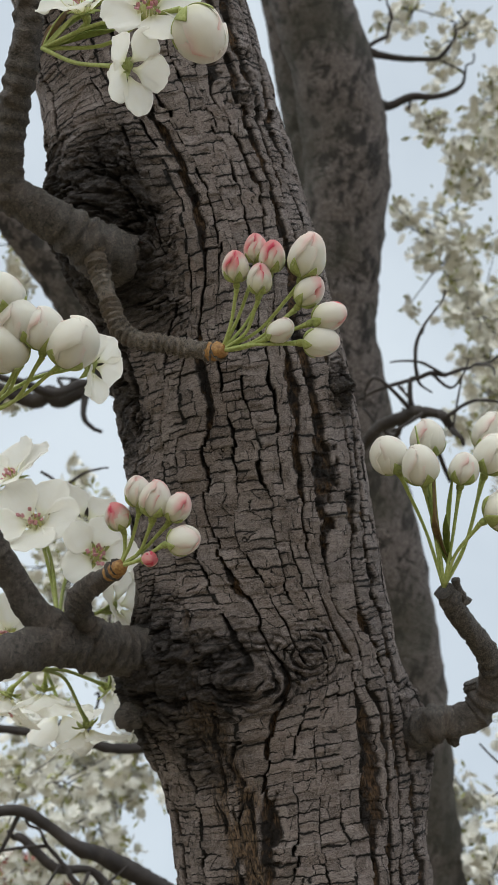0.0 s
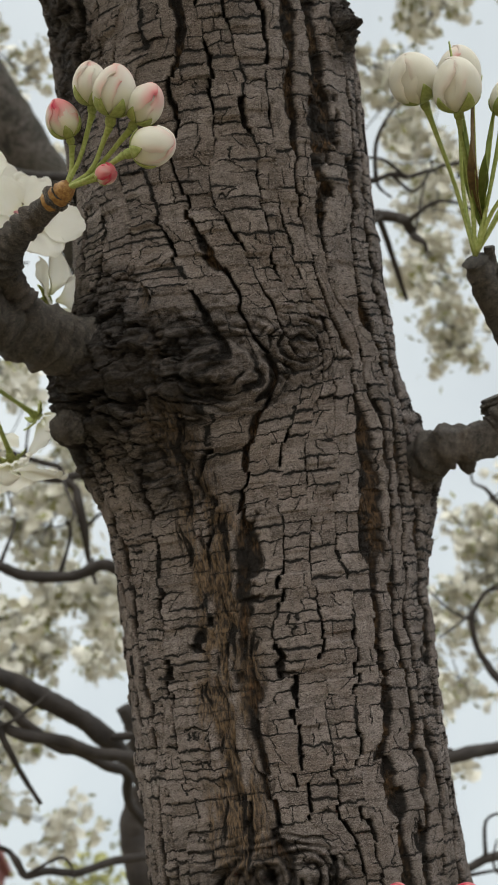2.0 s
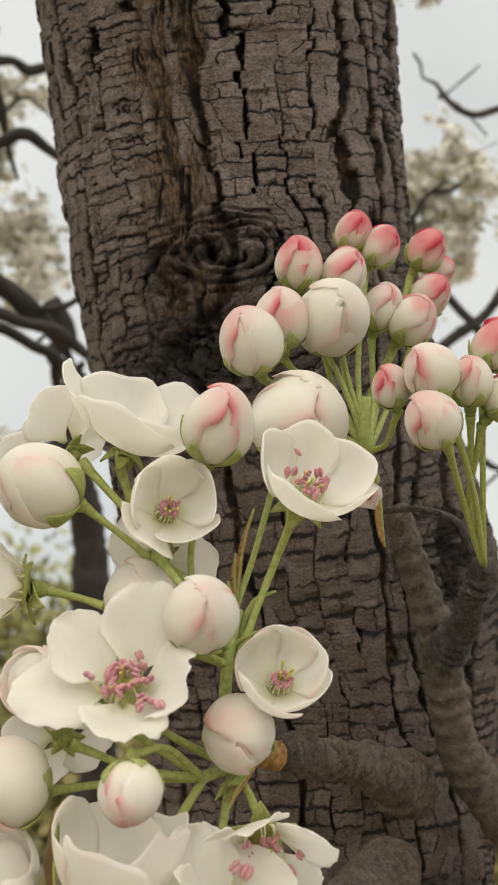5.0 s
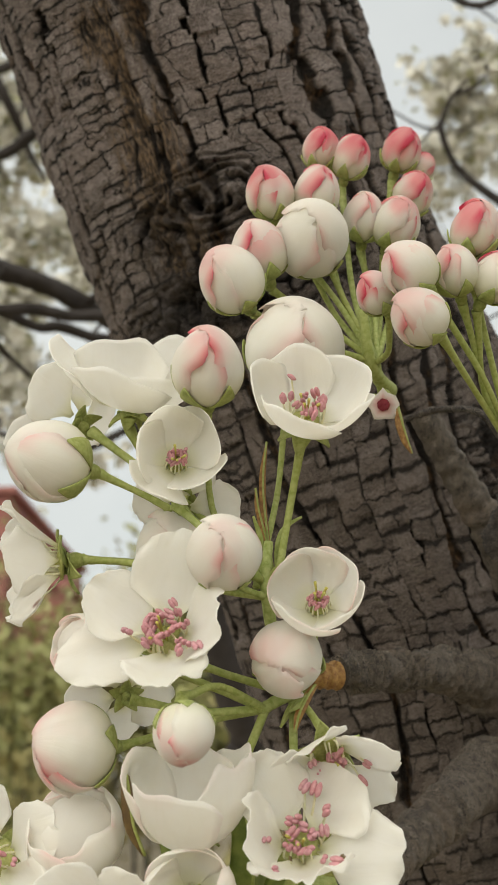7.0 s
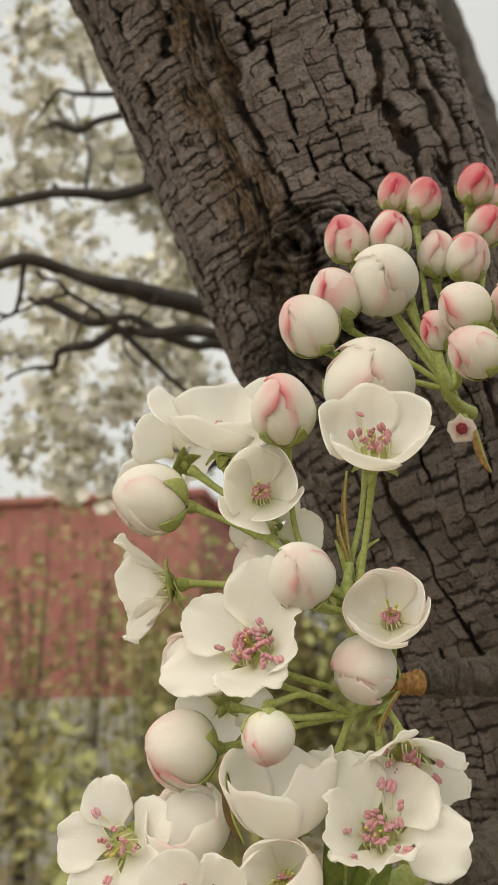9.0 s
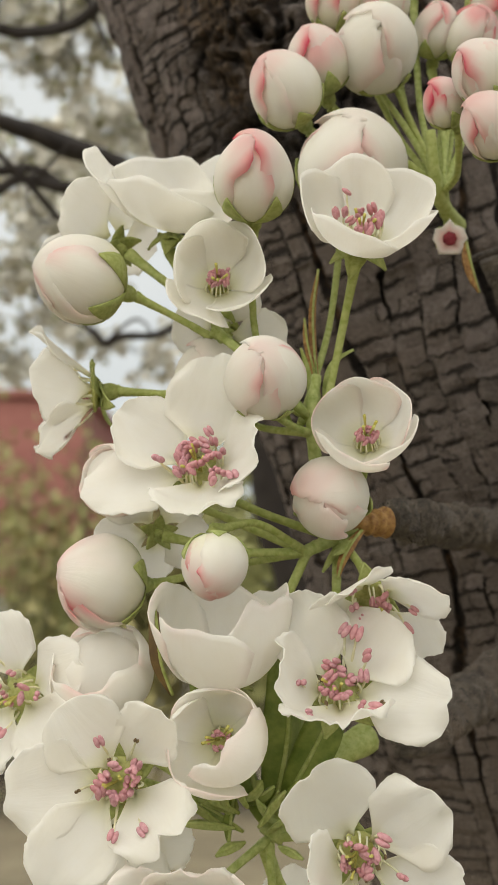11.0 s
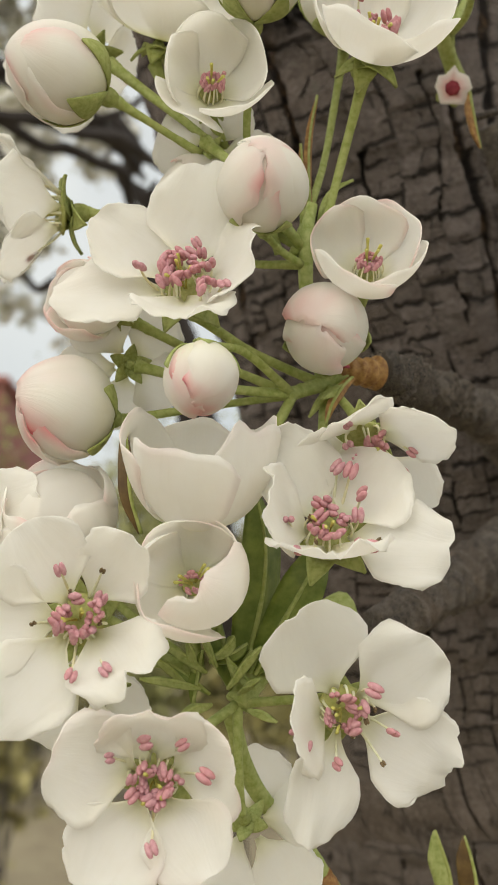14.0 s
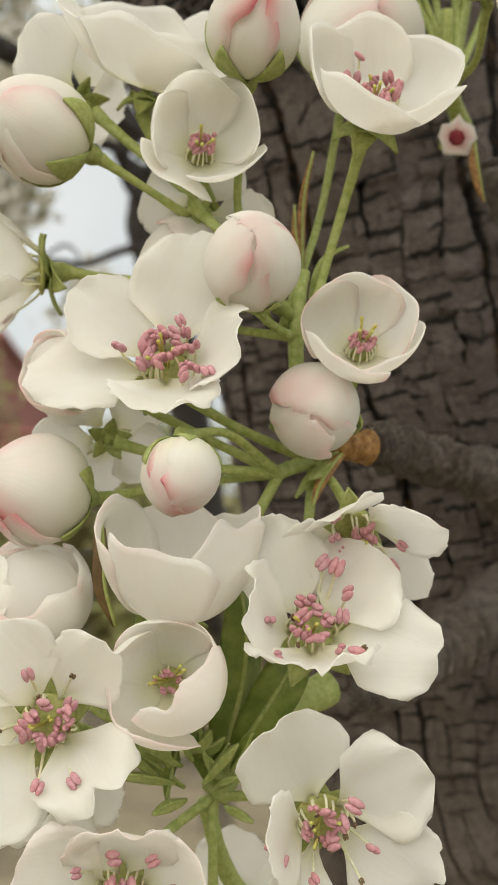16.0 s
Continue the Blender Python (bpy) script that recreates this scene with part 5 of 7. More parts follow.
blossom((0.0194, 0.0091, 1.4555), (0.0805, -0.7476, -0.6593), 0.0298, (30, 6), (0.0127, 0.02, 1.4675), 306, stamens=18, ruffle=0.068, petals=((122, 42, 58, 0.98, 1.0), (45, 40, 52, 1.15, 1.0), (-42, 25, 5, 1.0, 1.05), (200, 30, 15, 0.8, 0.9), (-110, 30, 10, 0.7, 0.9)))
blossom((-0.0084, 0.0083, 1.4384), (-0.0462, -0.4854, 0.8731), 0.0349, (0, 0), (0.0066, 0.0157, 1.4642), 307, tight=0.6, bowl=(0.0233, 1.2, ((90, 0.52, 0.95, 1.0, 0.05), (12, 0.58, 0.95, 1.0, 0.05), (168, 0.6, 0.95, 1.0, 0.05), (-38, 0.64, 0.85, 1.0, 0.03), (-112, 0.58, 0.85, 1.06, 0.05))), pink=0.04, stamens=10, ruffle=0.08, label='half-open white pear blossom seen from the side')
bud((-0.01, -0.0083, 1.4631), (0.0962, -0.5333, -0.8404), 0.0106, (0.0066, 0.0157, 1.4642), 308, long=0.977, pink=0.4)
bud((-0.0271, 0.0114, 1.4566), (-0.7836, -0.621, -0.0196), 0.016, (0.0066, 0.0157, 1.4642), 309, long=0.93, pink=0.32, gape=0.2)
blossom((-0.0318, 0.0198, 1.4342), (-0.1058, -0.8071, 0.581), 0.0286, (0, 0), (-0.0066, 0.0204, 1.4137), 310, tight=0.6, bowl=(0.019, 0.95, ((90, 0.66, 1.0, 1.0, 0.05), (15, 0.7, 1.0, 1.0, 0.02), (165, 0.68, 1.0, 1.0, 0.04), (-52, 0.74, 1.05, 0.97, 0.0), (-128, 0.7, 1.0, 1.02, 0.03))), pink=0.09, stamens=0, ruffle=0.04, label='cream pear blossom just opening, pink-edged')
blossom((-0.0491, 0.0156, 1.4346), (-0.2377, -0.9672, 0.0896), 0.0309, (35, 12), (-0.0066, 0.0204, 1.4137), 311, spin=30, stamens=10, ruffle=0.08)
blossom((0.0039, 0.0279, 1.3876), (0.3497, 0.8299, -0.4347), 0.0285, (35, 10), (0.0005, 0.0213, 1.4085), 312, spin=10, stamens=0, small=0.7)
blossom((-0.0252, 0.0178, 1.4114), (-0.5138, 0.5633, -0.647), 0.0272, (35, 12), (-0.0066, 0.0204, 1.4137), 313, spin=40, stamens=0)

# middle corymb
blossom((-0.0139, 0.0005, 1.4771), (-0.0934, -0.9104, 0.403), 0.0346, (30, 8), (0.0127, 0.02, 1.4675), 320, hollow=0.2, ruffle=0.081, stamens=27, spent=0.0, petals=((150, 32, 28, 1.02, 1.02), (80, 32, 34, 1.2, 1.15), (200, 20, 4, 1.15, 0.98), (-82, 32, 50, 0.9, 1.05), (0, 42, 64, 0.92, 1.05)))
blossom((0.0178, 0.006, 1.4848), (-0.089, -0.9431, 0.3205), 0.0261, (0, 0), (0.0127, 0.02, 1.4675), 321, tight=0.6, bowl=(0.0174, 0.95, ((90, 0.57, 1.0, 1.0, 0.03), (28, 0.56, 1.0, 1.0, 0.05), (150, 0.6, 1.0, 1.0, 0.02), (-48, 0.54, 1.05, 1.02, 0.03), (-125, 0.6, 1.0, 1.04, 0.04))), pink=0.1, stamens=20, ruffle=0.045, label='cup-shaped white pear blossom flushed pink')
bud((0.0125, 0.0110, 1.4748), (-0.2500, -0.9300, -0.1600), 0.0138, (0.0127, 0.0200, 1.4675), 322, pink=0.22, long=1.0, gape=0.08, spin=40, label='cream pear blossom just opening, pink-edged')
blossom((-0.027, 0.0133, 1.4765), (-0.6996, -0.7075, 0.1002), 0.0209, (0, 0), (0.0066, 0.0157, 1.4642), 323, tight=0.6, bowl=(0.0139, 1.0, ((90, 0.7, 1.0, 1.0, 0.03), (15, 0.74, 1.0, 1.0, 0.0), (165, 0.7, 1.0, 1.0, 0.03), (-52, 0.78, 1.05, 0.96, 0.0), (-128, 0.72, 1.0, 1.02, 0.02))), pink=0.16, stamens=0, ruffle=0.03, label='cream pear blossom just opening, pink-edged')
blossom((-0.0238, 0.0149, 1.4674), (-0.3801, 0.8878, 0.2593), 0.0244, (35, 15), (0.0066, 0.0157, 1.4642), 324, spin=50, stamens=0, small=0.7)
bud((-0.0013, 0.0000, 1.4916), (-0.0800, -0.9060, 0.4200), 0.0137, (0.0064, 0.0120, 1.4880), 325, long=1.02, pink=0.18)
bud((-0.0125, 0.0203, 1.4964), (-0.1200, -0.9000, 0.4200), 0.0150, (0.0064, 0.0120, 1.4880), 326, long=0.98, pink=0.12)
blossom((-0.0125, 0.0038, 1.5159), (0.1021, -0.9768, 0.1883), 0.0256, (0, 0), (0.0064, 0.012, 1.4912), 327, tight=0.6, bowl=(0.017, 1.0, ((100, 0.62, 1.0, 1.0, 0.03), (168, 0.58, 1.0, 1.0, 0.02), (30, 0.6, 1.0, 1.0, 0.05), (-58, 0.52, 0.9, 1.05, 0.12), (-130, 0.44, 0.8, 1.1, 0.3))), stamens=20, ruffle=0.04, spent=0.0)
blossom((0.0157, -0.0008, 1.5240), (0.1200, -0.8300, 0.5450), 0.0330, (0, 0), (0.0092, 0.0112, 1.4900), 328, tight=0.8, bowl=(0.0226, 0.95, ((98, 0.53, 0.95, 1.0, 0.06), (30, 0.52, 0.9, 1.02, 0.10), (160, 0.53, 0.9, 1.0, 0.12), (-48, 0.49, 0.98, 1.05, 0.05), (-128, 0.50, 0.98, 1.03, 0.06))), stamens=16, ruffle=0.05, spent=0.0, label='white cupped pear blossom with pink anthers')
bud((-0.0056, -0.0008, 1.5294), (0.039, -0.7666, 0.641), 0.0138, (0.0022, 0.0124, 1.4900), 329, long=1.116, pink=0.33)
blossom((-0.0236, 0.0129, 1.5319), (0.1709, -0.5214, 0.8361), 0.0442, (0, 0), (0.0064, 0.012, 1.4912), 330, tight=0.6, bowl=(0.0295, 0.88, ((90, 0.5, 0.9, 1.0, 0.05), (22, 0.56, 0.75, 1.05, 0.22), (165, 0.5, 0.8, 1.05, 0.25), (-60, 0.47, 1.05, 1.0, 0.02), (-132, 0.45, 1.0, 1.02, 0.1))), stamens=14, ruffle=0.05, label='white pear blossom seen from the side')
blossom((-0.0362, 0.016, 1.5292), (-0.7202, 0.4429, 0.534), 0.0297, (35, 15), (0.0064, 0.012, 1.4912), 331, spin=25, stamens=0, small=0.75)
blossom((-0.012, 0.0084, 1.5072), (0.1764, 0.9828, 0.054), 0.0255, (35, 15), (0.0064, 0.012, 1.4912), 340, spin=25, stamens=0, small=0.55)
bud((-0.0326, 0.0042, 1.5149), (-0.8278, -0.554, 0.0882), 0.0156, (-0.0134, 0.0083, 1.5065), 332, long=1.042, pink=0.22)
blossom((-0.039, 0.0178, 1.497), (-0.93, -0.16, -0.12), 0.0330, (42, 48), (-0.0213, 0.0135, 1.4956), 333, spin=70, stamens=8, ruffle=0.06, label='white pear blossom seen from the side')
bud((0.0133, 0.0205, 1.5412), (0.1058, -0.8116, 0.5746), 0.0216, (0.0048, 0.0118, 1.4900), 334, long=0.883, pink=0.06, label='cream-white pear blossom about to open')

# upper corymb of pink buds
bud((0.0190, 0.0262, 1.5764), (0.0200, -0.9800, 0.0600), 0.0168, (0.0357, 0.0302, 1.5490), 341, pink=0.03, long=1.05, gape=0.22, spin=15, label='white pear blossom just opening')
bud((0.023, 0.0311, 1.6045), (0.0628, -0.5665, 0.8217), 0.0087, (0.0357, 0.0302, 1.549), 350, long=1.116, pink=0.78)
bud((0.0296, 0.0314, 1.6021), (0.2841, -0.6122, 0.7379), 0.0093, (0.0357, 0.0302, 1.549), 351, long=1.116, pink=0.83)
bud((0.0108, 0.0262, 1.588), (-0.2337, -0.6873, 0.6878), 0.0108, (0.0357, 0.0302, 1.549), 352, long=1.116, pink=0.74)
bud((0.045, 0.0428, 1.6106), (0.281, -0.5746, 0.7687), 0.0098, (0.0357, 0.0302, 1.549), 353, long=1.116, pink=0.83)
bud((0.0512, 0.0459, 1.6093), (0.4152, -0.3965, 0.8188), 0.0066, (0.0357, 0.0302, 1.549), 354, long=1.116, pink=0.83)
bud((0.0466, 0.0403, 1.5959), (0.3451, -0.6106, 0.7128), 0.0098, (0.0357, 0.0302, 1.549), 355, long=1.116, pink=0.69)
bud((0.0338, 0.0334, 1.5847), (0.0783, -0.6579, 0.749), 0.0101, (0.0357, 0.0302, 1.549), 356, long=1.116, pink=0.28)
bud((0.0405, 0.0321, 1.5826), (0.2653, -0.7974, 0.5421), 0.0111, (0.0357, 0.0302, 1.549), 357, long=1.116, pink=0.51)
bud((0.0208, 0.027, 1.5881), (0.1147, -0.5576, 0.8221), 0.0108, (0.0357, 0.0302, 1.549), 358, long=1.116, pink=0.64)
bud((0.035, 0.0055, 1.5532), (-0.5148, -0.6943, 0.503), 0.008, (0.0357, 0.0302, 1.549), 359, long=1.116, pink=0.69)
bud((0.003, 0.0149, 1.5589), (-0.4729, -0.7571, 0.4507), 0.0138, (0.0357, 0.0302, 1.549), 370, long=1.069, pink=0.3)
bud((0.0083, 0.0191, 1.5676), (-0.2946, -0.6979, 0.6528), 0.0125, (0.0357, 0.0302, 1.549), 371, long=1.069, pink=0.45)
bud((0.0431, -0.0028, 1.5547), (-0.6674, -0.6248, 0.4052), 0.0108, (0.0698, 0.034, 1.5263), 375, long=1.069, pink=0.42)
bud((0.0445, -0.002, 1.5446), (-0.6506, -0.729, 0.2129), 0.0112, (0.0698, 0.034, 1.5263), 376, long=1.069, pink=0.3)
bud((0.0519, 0.0029, 1.5558), (-0.2916, -0.5968, 0.7476), 0.0096, (0.0698, 0.034, 1.5263), 377, long=1.069, pink=0.38)
bud((0.0558, 0.0051, 1.5665), (0.1147, -0.5576, 0.8221), 0.0106, (0.0698, 0.034, 1.5263), 378, long=1.069, pink=0.68)
bud((0.0575, 0.0044, 1.5548), (0.4395, -0.5738, 0.6911), 0.0101, (0.0698, 0.034, 1.5263), 379, long=1.069, pink=0.51)
dried_calyx((0.0376, 0.0341, 1.5391), (-0.0925, -0.9077, -0.4092), (0.0357, 0.0302, 1.549), 390)

# buds on the spurs of the trunk
bud((-0.0945, -0.1285, 1.8892), (-0.2008, -0.711, 0.6739), 0.0102, (-0.0965, -0.1064, 1.8683), 400, long=1.209, pink=0.64)
bud((-0.0882, -0.1319, 1.8992), (-0.1443, -0.7475, 0.6483), 0.0093, (-0.0965, -0.1064, 1.8683), 401, long=1.209, pink=0.64)
bud((-0.0808, -0.1322, 1.8947), (-0.0364, -0.7794, 0.6255), 0.0102, (-0.0965, -0.1064, 1.8683), 402, long=1.209, pink=0.68)
bud((-0.0838, -0.1282, 1.8847), (-0.0863, -0.7819, 0.6175), 0.0097, (-0.0965, -0.1064, 1.8683), 403, long=1.209, pink=0.55)
bud((-0.0668, -0.1342, 1.8926), (0.1235, -0.7665, 0.6302), 0.0144, (-0.0965, -0.1064, 1.8683), 404, long=1.209, pink=0.19)
bud((-0.0656, -0.1278, 1.8826), (0.4912, -0.6601, 0.5683), 0.0106, (-0.0965, -0.1064, 1.8683), 405, long=1.209, pink=0.42)
bud((-0.0583, -0.1256, 1.8757), (0.8746, -0.3967, 0.2787), 0.011, (-0.0965, -0.1064, 1.8683), 406, long=1.209, pink=0.34)
bud((-0.0606, -0.1204, 1.868), (0.9755, -0.214, 0.0497), 0.0114, (-0.0965, -0.1064, 1.8683), 407, long=1.209, pink=0.26)
bud((-0.0758, -0.1189, 1.8696), (0.7652, -0.6074, 0.2135), 0.0091, (-0.0965, -0.1064, 1.8683), 408, long=1.209, pink=0.09)
bud((-0.1218, -0.0747, 1.7901), (-0.4838, -0.695, 0.5318), 0.0091, (-0.1207, -0.0636, 1.7782), 420, long=1.163, pink=0.68)
bud((-0.1164, -0.0819, 1.7982), (-0.1976, -0.7357, 0.6478), 0.01, (-0.1207, -0.0636, 1.7782), 421, long=1.163, pink=0.3)
bud((-0.1092, -0.0826, 1.7943), (0.0089, -0.7653, 0.6436), 0.0118, (-0.1207, -0.0636, 1.7782), 422, long=1.163, pink=0.42)
bud((-0.1017, -0.0818, 1.7947), (0.387, -0.7242, 0.5708), 0.0099, (-0.1207, -0.0636, 1.7782), 423, long=1.163, pink=0.42)
bud((-0.1, -0.0783, 1.7849), (0.8906, -0.3996, 0.2174), 0.0108, (-0.1207, -0.0636, 1.7782), 424, long=1.163, pink=0.21)
bud((-0.1091, -0.0701, 1.7804), (0.5731, -0.7595, -0.3077), 0.0057, (-0.1207, -0.0636, 1.7782), 425, long=1.163, pink=0.85)
bud((-0.0126, -0.0655, 1.8513), (-0.5976, -0.7209, 0.3509), 0.0147, (0.0168, -0.0336, 1.8149), 430, long=1.069, pink=0.05, leafy=0.8)
bud((0.0008, -0.0575, 1.8679), (-0.2419, -0.7428, 0.6244), 0.0146, (0.0168, -0.0336, 1.8149), 431, long=1.069, pink=0.1, leafy=0.8)
bud((-0.0009, -0.0701, 1.8443), (-0.3404, -0.8718, 0.3521), 0.0149, (0.0168, -0.0336, 1.8149), 432, long=1.069, pink=0.0, leafy=0.8)
bud((0.0157, -0.0672, 1.8489), (0.0131, -0.7749, 0.6319), 0.012, (0.0168, -0.0336, 1.8149), 433, long=1.069, pink=0.05, leafy=0.8)
bud((0.0262, -0.0656, 1.8579), (0.1677, -0.7236, 0.6695), 0.0157, (0.0168, -0.0336, 1.8149), 434, long=1.069, pink=0.0, leafy=0.8)
bud((0.0293, -0.0612, 1.8361), (0.7392, -0.5533, 0.3839), 0.0164, (0.0168, -0.0336, 1.8149), 435, long=1.069, pink=0.0, leafy=0.8)
bud((0.0272, -0.0554, 1.8778), (0.0458, -0.6664, 0.7442), 0.0158, (0.0168, -0.0336, 1.8149), 436, long=1.069, pink=0.0, leafy=0.8)

# open flowers beside the upper trunk
blossom((-0.1451, -0.2111, 1.9513), (0.2071, -0.9393, -0.2733), 0.0379, (34, 8), (-0.1947, -0.1857, 1.9538), 440, spin=20, stamens=16)
blossom((-0.1479, -0.2005, 1.9269), (0.72, -0.25, -0.35), 0.0320, (30, 15), (-0.1947, -0.1857, 1.9538), 441, spin=50, stamens=0)
bud((-0.1283, -0.2136, 1.9478), (0.7247, 0.2971, -0.6217), 0.0195, (-0.1947, -0.1857, 1.9538), 442, long=1.069, pink=0.1)
blossom((-0.1754, -0.2022, 1.9595), (-0.2921, -0.9254, 0.2416), 0.0356, (34, 10), (-0.1947, -0.1857, 1.9538), 443, spin=0, stamens=10)
bud((-0.166, -0.1425, 1.8255), (-0.1868, -0.9256, 0.3292), 0.0155, (-0.1809, -0.1202, 1.8013), 445, long=1.023, pink=0.0)
bud((-0.1578, -0.1418, 1.8242), (-0.0058, -0.8712, 0.4909), 0.0146, (-0.1809, -0.1202, 1.8013), 446, long=1.023, pink=0.0)
bud((-0.1501, -0.1376, 1.8231), (0.4754, -0.8215, 0.3147), 0.0182, (-0.1809, -0.1202, 1.8013), 447, long=1.023, pink=0.0)
bud((-0.1686, -0.1357, 1.8199), (-0.2929, -0.9476, -0.1277), 0.0164, (-0.1809, -0.1202, 1.8013), 448, long=1.023, pink=0.0)
bud((-0.1729, -0.15, 1.8304), (-0.3463, -0.7382, 0.5788), 0.0155, (-0.1809, -0.1202, 1.8013), 449, long=1.023, pink=0.0)
blossom((-0.1403, -0.1299, 1.8286), (0.9571, -0.1626, -0.2395), 0.0272, (32, 10), (-0.1809, -0.1202, 1.8013), 452, spin=30, stamens=0)
blossom((-0.1815, -0.0058, 1.8237), (-0.1712, -0.9851, 0.0131), 0.0475, (36, 14), (-0.1562, 0.0021, 1.7766), 455, spin=0, stamens=16, ruffle=0.07)
blossom((-0.2028, -0.0019, 1.8497), (-0.5169, -0.8168, 0.2566), 0.0464, (36, 14), (-0.1562, 0.0021, 1.7766), 456, spin=30, stamens=10, ruffle=0.07)
blossom((-0.1636, 0.0105, 1.84), (0.2318, -0.8031, 0.5488), 0.0435, (36, 14), (-0.1562, 0.0021, 1.7766), 457, spin=60, stamens=0, ruffle=0.07)
blossom((-0.1479, -0.006, 1.8129), (0.3332, -0.939, -0.0854), 0.0357, (36, 14), (-0.1562, 0.0021, 1.7766), 458, spin=90, stamens=14, ruffle=0.07)
blossom((-0.1386, 0.0267, 1.8042), (0.8683, -0.467, 0.1674), 0.0427, (36, 14), (-0.1562, 0.0021, 1.7766), 459, spin=120, stamens=0, ruffle=0.07)
blossom((-0.1753, -0.0012, 1.7648), (-0.2706, -0.8688, -0.4147), 0.0396, (36, 14), (-0.1562, 0.0021, 1.7766), 460, spin=150, stamens=6, ruffle=0.07)
blossom((-0.1741, 0.081, 1.7739), (0.2038, 0.2637, -0.9428), 0.0511, (32, 12), (-0.1633, 0.0234, 1.7629), 465, spin=0, stamens=0, ruffle=0.07)
blossom((-0.1465, 0.0824, 1.7597), (0.3063, 0.3807, -0.8725), 0.0488, (32, 12), (-0.1633, 0.0234, 1.7629), 466, spin=37, stamens=0, ruffle=0.07)
blossom((-0.19, 0.0724, 1.7651), (-0.2727, 0.1988, -0.9413), 0.0443, (32, 12), (-0.1633, 0.0234, 1.7629), 467, spin=74, stamens=6, ruffle=0.07)
blossom((-0.1405, 0.0797, 1.7824), (0.8419, 0.4667, -0.2708), 0.0391, (32, 12), (-0.1633, 0.0234, 1.7629), 468, spin=111, stamens=0, ruffle=0.07)
blossom((-0.1712, 0.1156, 1.7794), (0.3687, 0.7406, -0.5617), 0.0443, (32, 12), (-0.1633, 0.0234, 1.7629), 469, spin=148, stamens=0, ruffle=0.07)

# young leaves
leaf('folded_leaf', ((-0.018, 0.0052, 1.4357), (-0.0201, 0.0028, 1.4415), (-0.021, 0.002, 1.4477), (-0.0222, 0.0026, 1.4539)), 0.0028, BRONZE, 'narrow folded bronze leaf among the blossoms', 0.9, 1)
leaf('young_leaf', ((0.0004, 0.0226, 1.4103), (0.0032, 0.0193, 1.4247), (0.0034, 0.0163, 1.436), (0.0008, 0.0163, 1.4467)), 0.01, LEAF, 'dark green young leaf between the blossoms', 0.35, 2)
leaf('young_leaf', ((0.0004, 0.0226, 1.4103), (0.0072, 0.0167, 1.4229), (0.0113, 0.0143, 1.4315), (0.014, 0.0179, 1.4389)), 0.008, LEAF, 'olive young leaf between the blossoms', 0.35, 3)
leaf('young_leaf', ((0.0004, 0.0226, 1.4103), (-0.0065, 0.014, 1.4283), (-0.011, 0.0109, 1.439), (-0.0143, 0.0116, 1.4447)), 0.011, LEAF, 'dark green young leaf between the blossoms', 0.35, 4)
leaf('bract', ((-0.0054, 0.016, 1.4136), (-0.0092, 0.0125, 1.4163), (-0.0129, 0.0108, 1.4175)), 0.0022, SEPAL, 'pale green bract at the foot of the corymb', 0.6, 10)
leaf('bract', ((-0.0037, 0.0159, 1.4147), (-0.0052, 0.0124, 1.4183), (-0.0067, 0.0106, 1.4206)), 0.0022, SEPAL, 'pale green bract at the foot of the corymb', 0.6, 11)
leaf('bract', ((-0.0062, 0.0163, 1.4108), (-0.0115, 0.013, 1.412), (-0.0165, 0.0114, 1.4118)), 0.0022, SEPAL, 'pale green bract at the foot of the corymb', 0.6, 12)
leaf('bract', ((-0.0015, 0.0165, 1.4111), (0.001, 0.013, 1.4156), (0.0036, 0.0113, 1.4186)), 0.0022, SEPAL, 'pale green bract at the foot of the corymb', 0.6, 13)
leaf('bract', ((-0.0041, 0.0167, 1.4082), (-0.0067, 0.0138, 1.4078), (-0.0093, 0.0124, 1.4061)), 0.0022, SEPAL, 'pale green bract at the foot of the corymb', 0.6, 14)
leaf('bract', ((0.0025, 0.0171, 1.4077), (0.0048, 0.0142, 1.4076), (0.0072, 0.013, 1.4062)), 0.0022, SEPAL, 'pale green bract at the foot of the corymb', 0.6, 15)
leaf('bract', ((-0.009, 0.0161, 1.4115), (-0.0119, 0.0127, 1.4143), (-0.0146, 0.0109, 1.4156)), 0.0022, SEPAL, 'pale green bract at the foot of the corymb', 0.6, 16)
leaf('bract', ((0.0004, 0.0167, 1.4103), (0.0022, 0.0135, 1.4125), (0.0039, 0.0119, 1.4132)), 0.0022, SEPAL, 'pale green bract at the foot of the corymb', 0.6, 17)
leaf('bract', ((0.0032, 0.0187, 1.4136), (0.0054, 0.0172, 1.4149), (0.0081, 0.0164, 1.4163)), 0.0023, SEPAL, 'narrow green bract at the foot of the corymb', 0.7, 60)
leaf('bract', ((-0.0073, 0.018, 1.4079), (-0.0069, 0.0159, 1.4126), (-0.0063, 0.0145, 1.4174)), 0.0023, LEAF, 'narrow green bract at the foot of the corymb', 0.7, 61)
leaf('bract', ((0.0036, 0.0147, 1.4155), (0.008, 0.0131, 1.418), (0.0121, 0.0122, 1.4203)), 0.0022, LEAF, 'narrow green bract at the foot of the corymb', 0.7, 62)
leaf('bract', ((0.0033, 0.018, 1.4114), (0.0005, 0.0161, 1.414), (-0.0022, 0.015, 1.4166)), 0.0025, SEPAL, 'narrow green bract at the foot of the corymb', 0.7, 63)
leaf('bract', ((-0.0057, 0.0209, 1.4172), (-0.0053, 0.0189, 1.4214), (-0.0052, 0.0176, 1.4256)), 0.0017, LEAF, 'narrow green bract at the foot of the corymb', 0.7, 64)
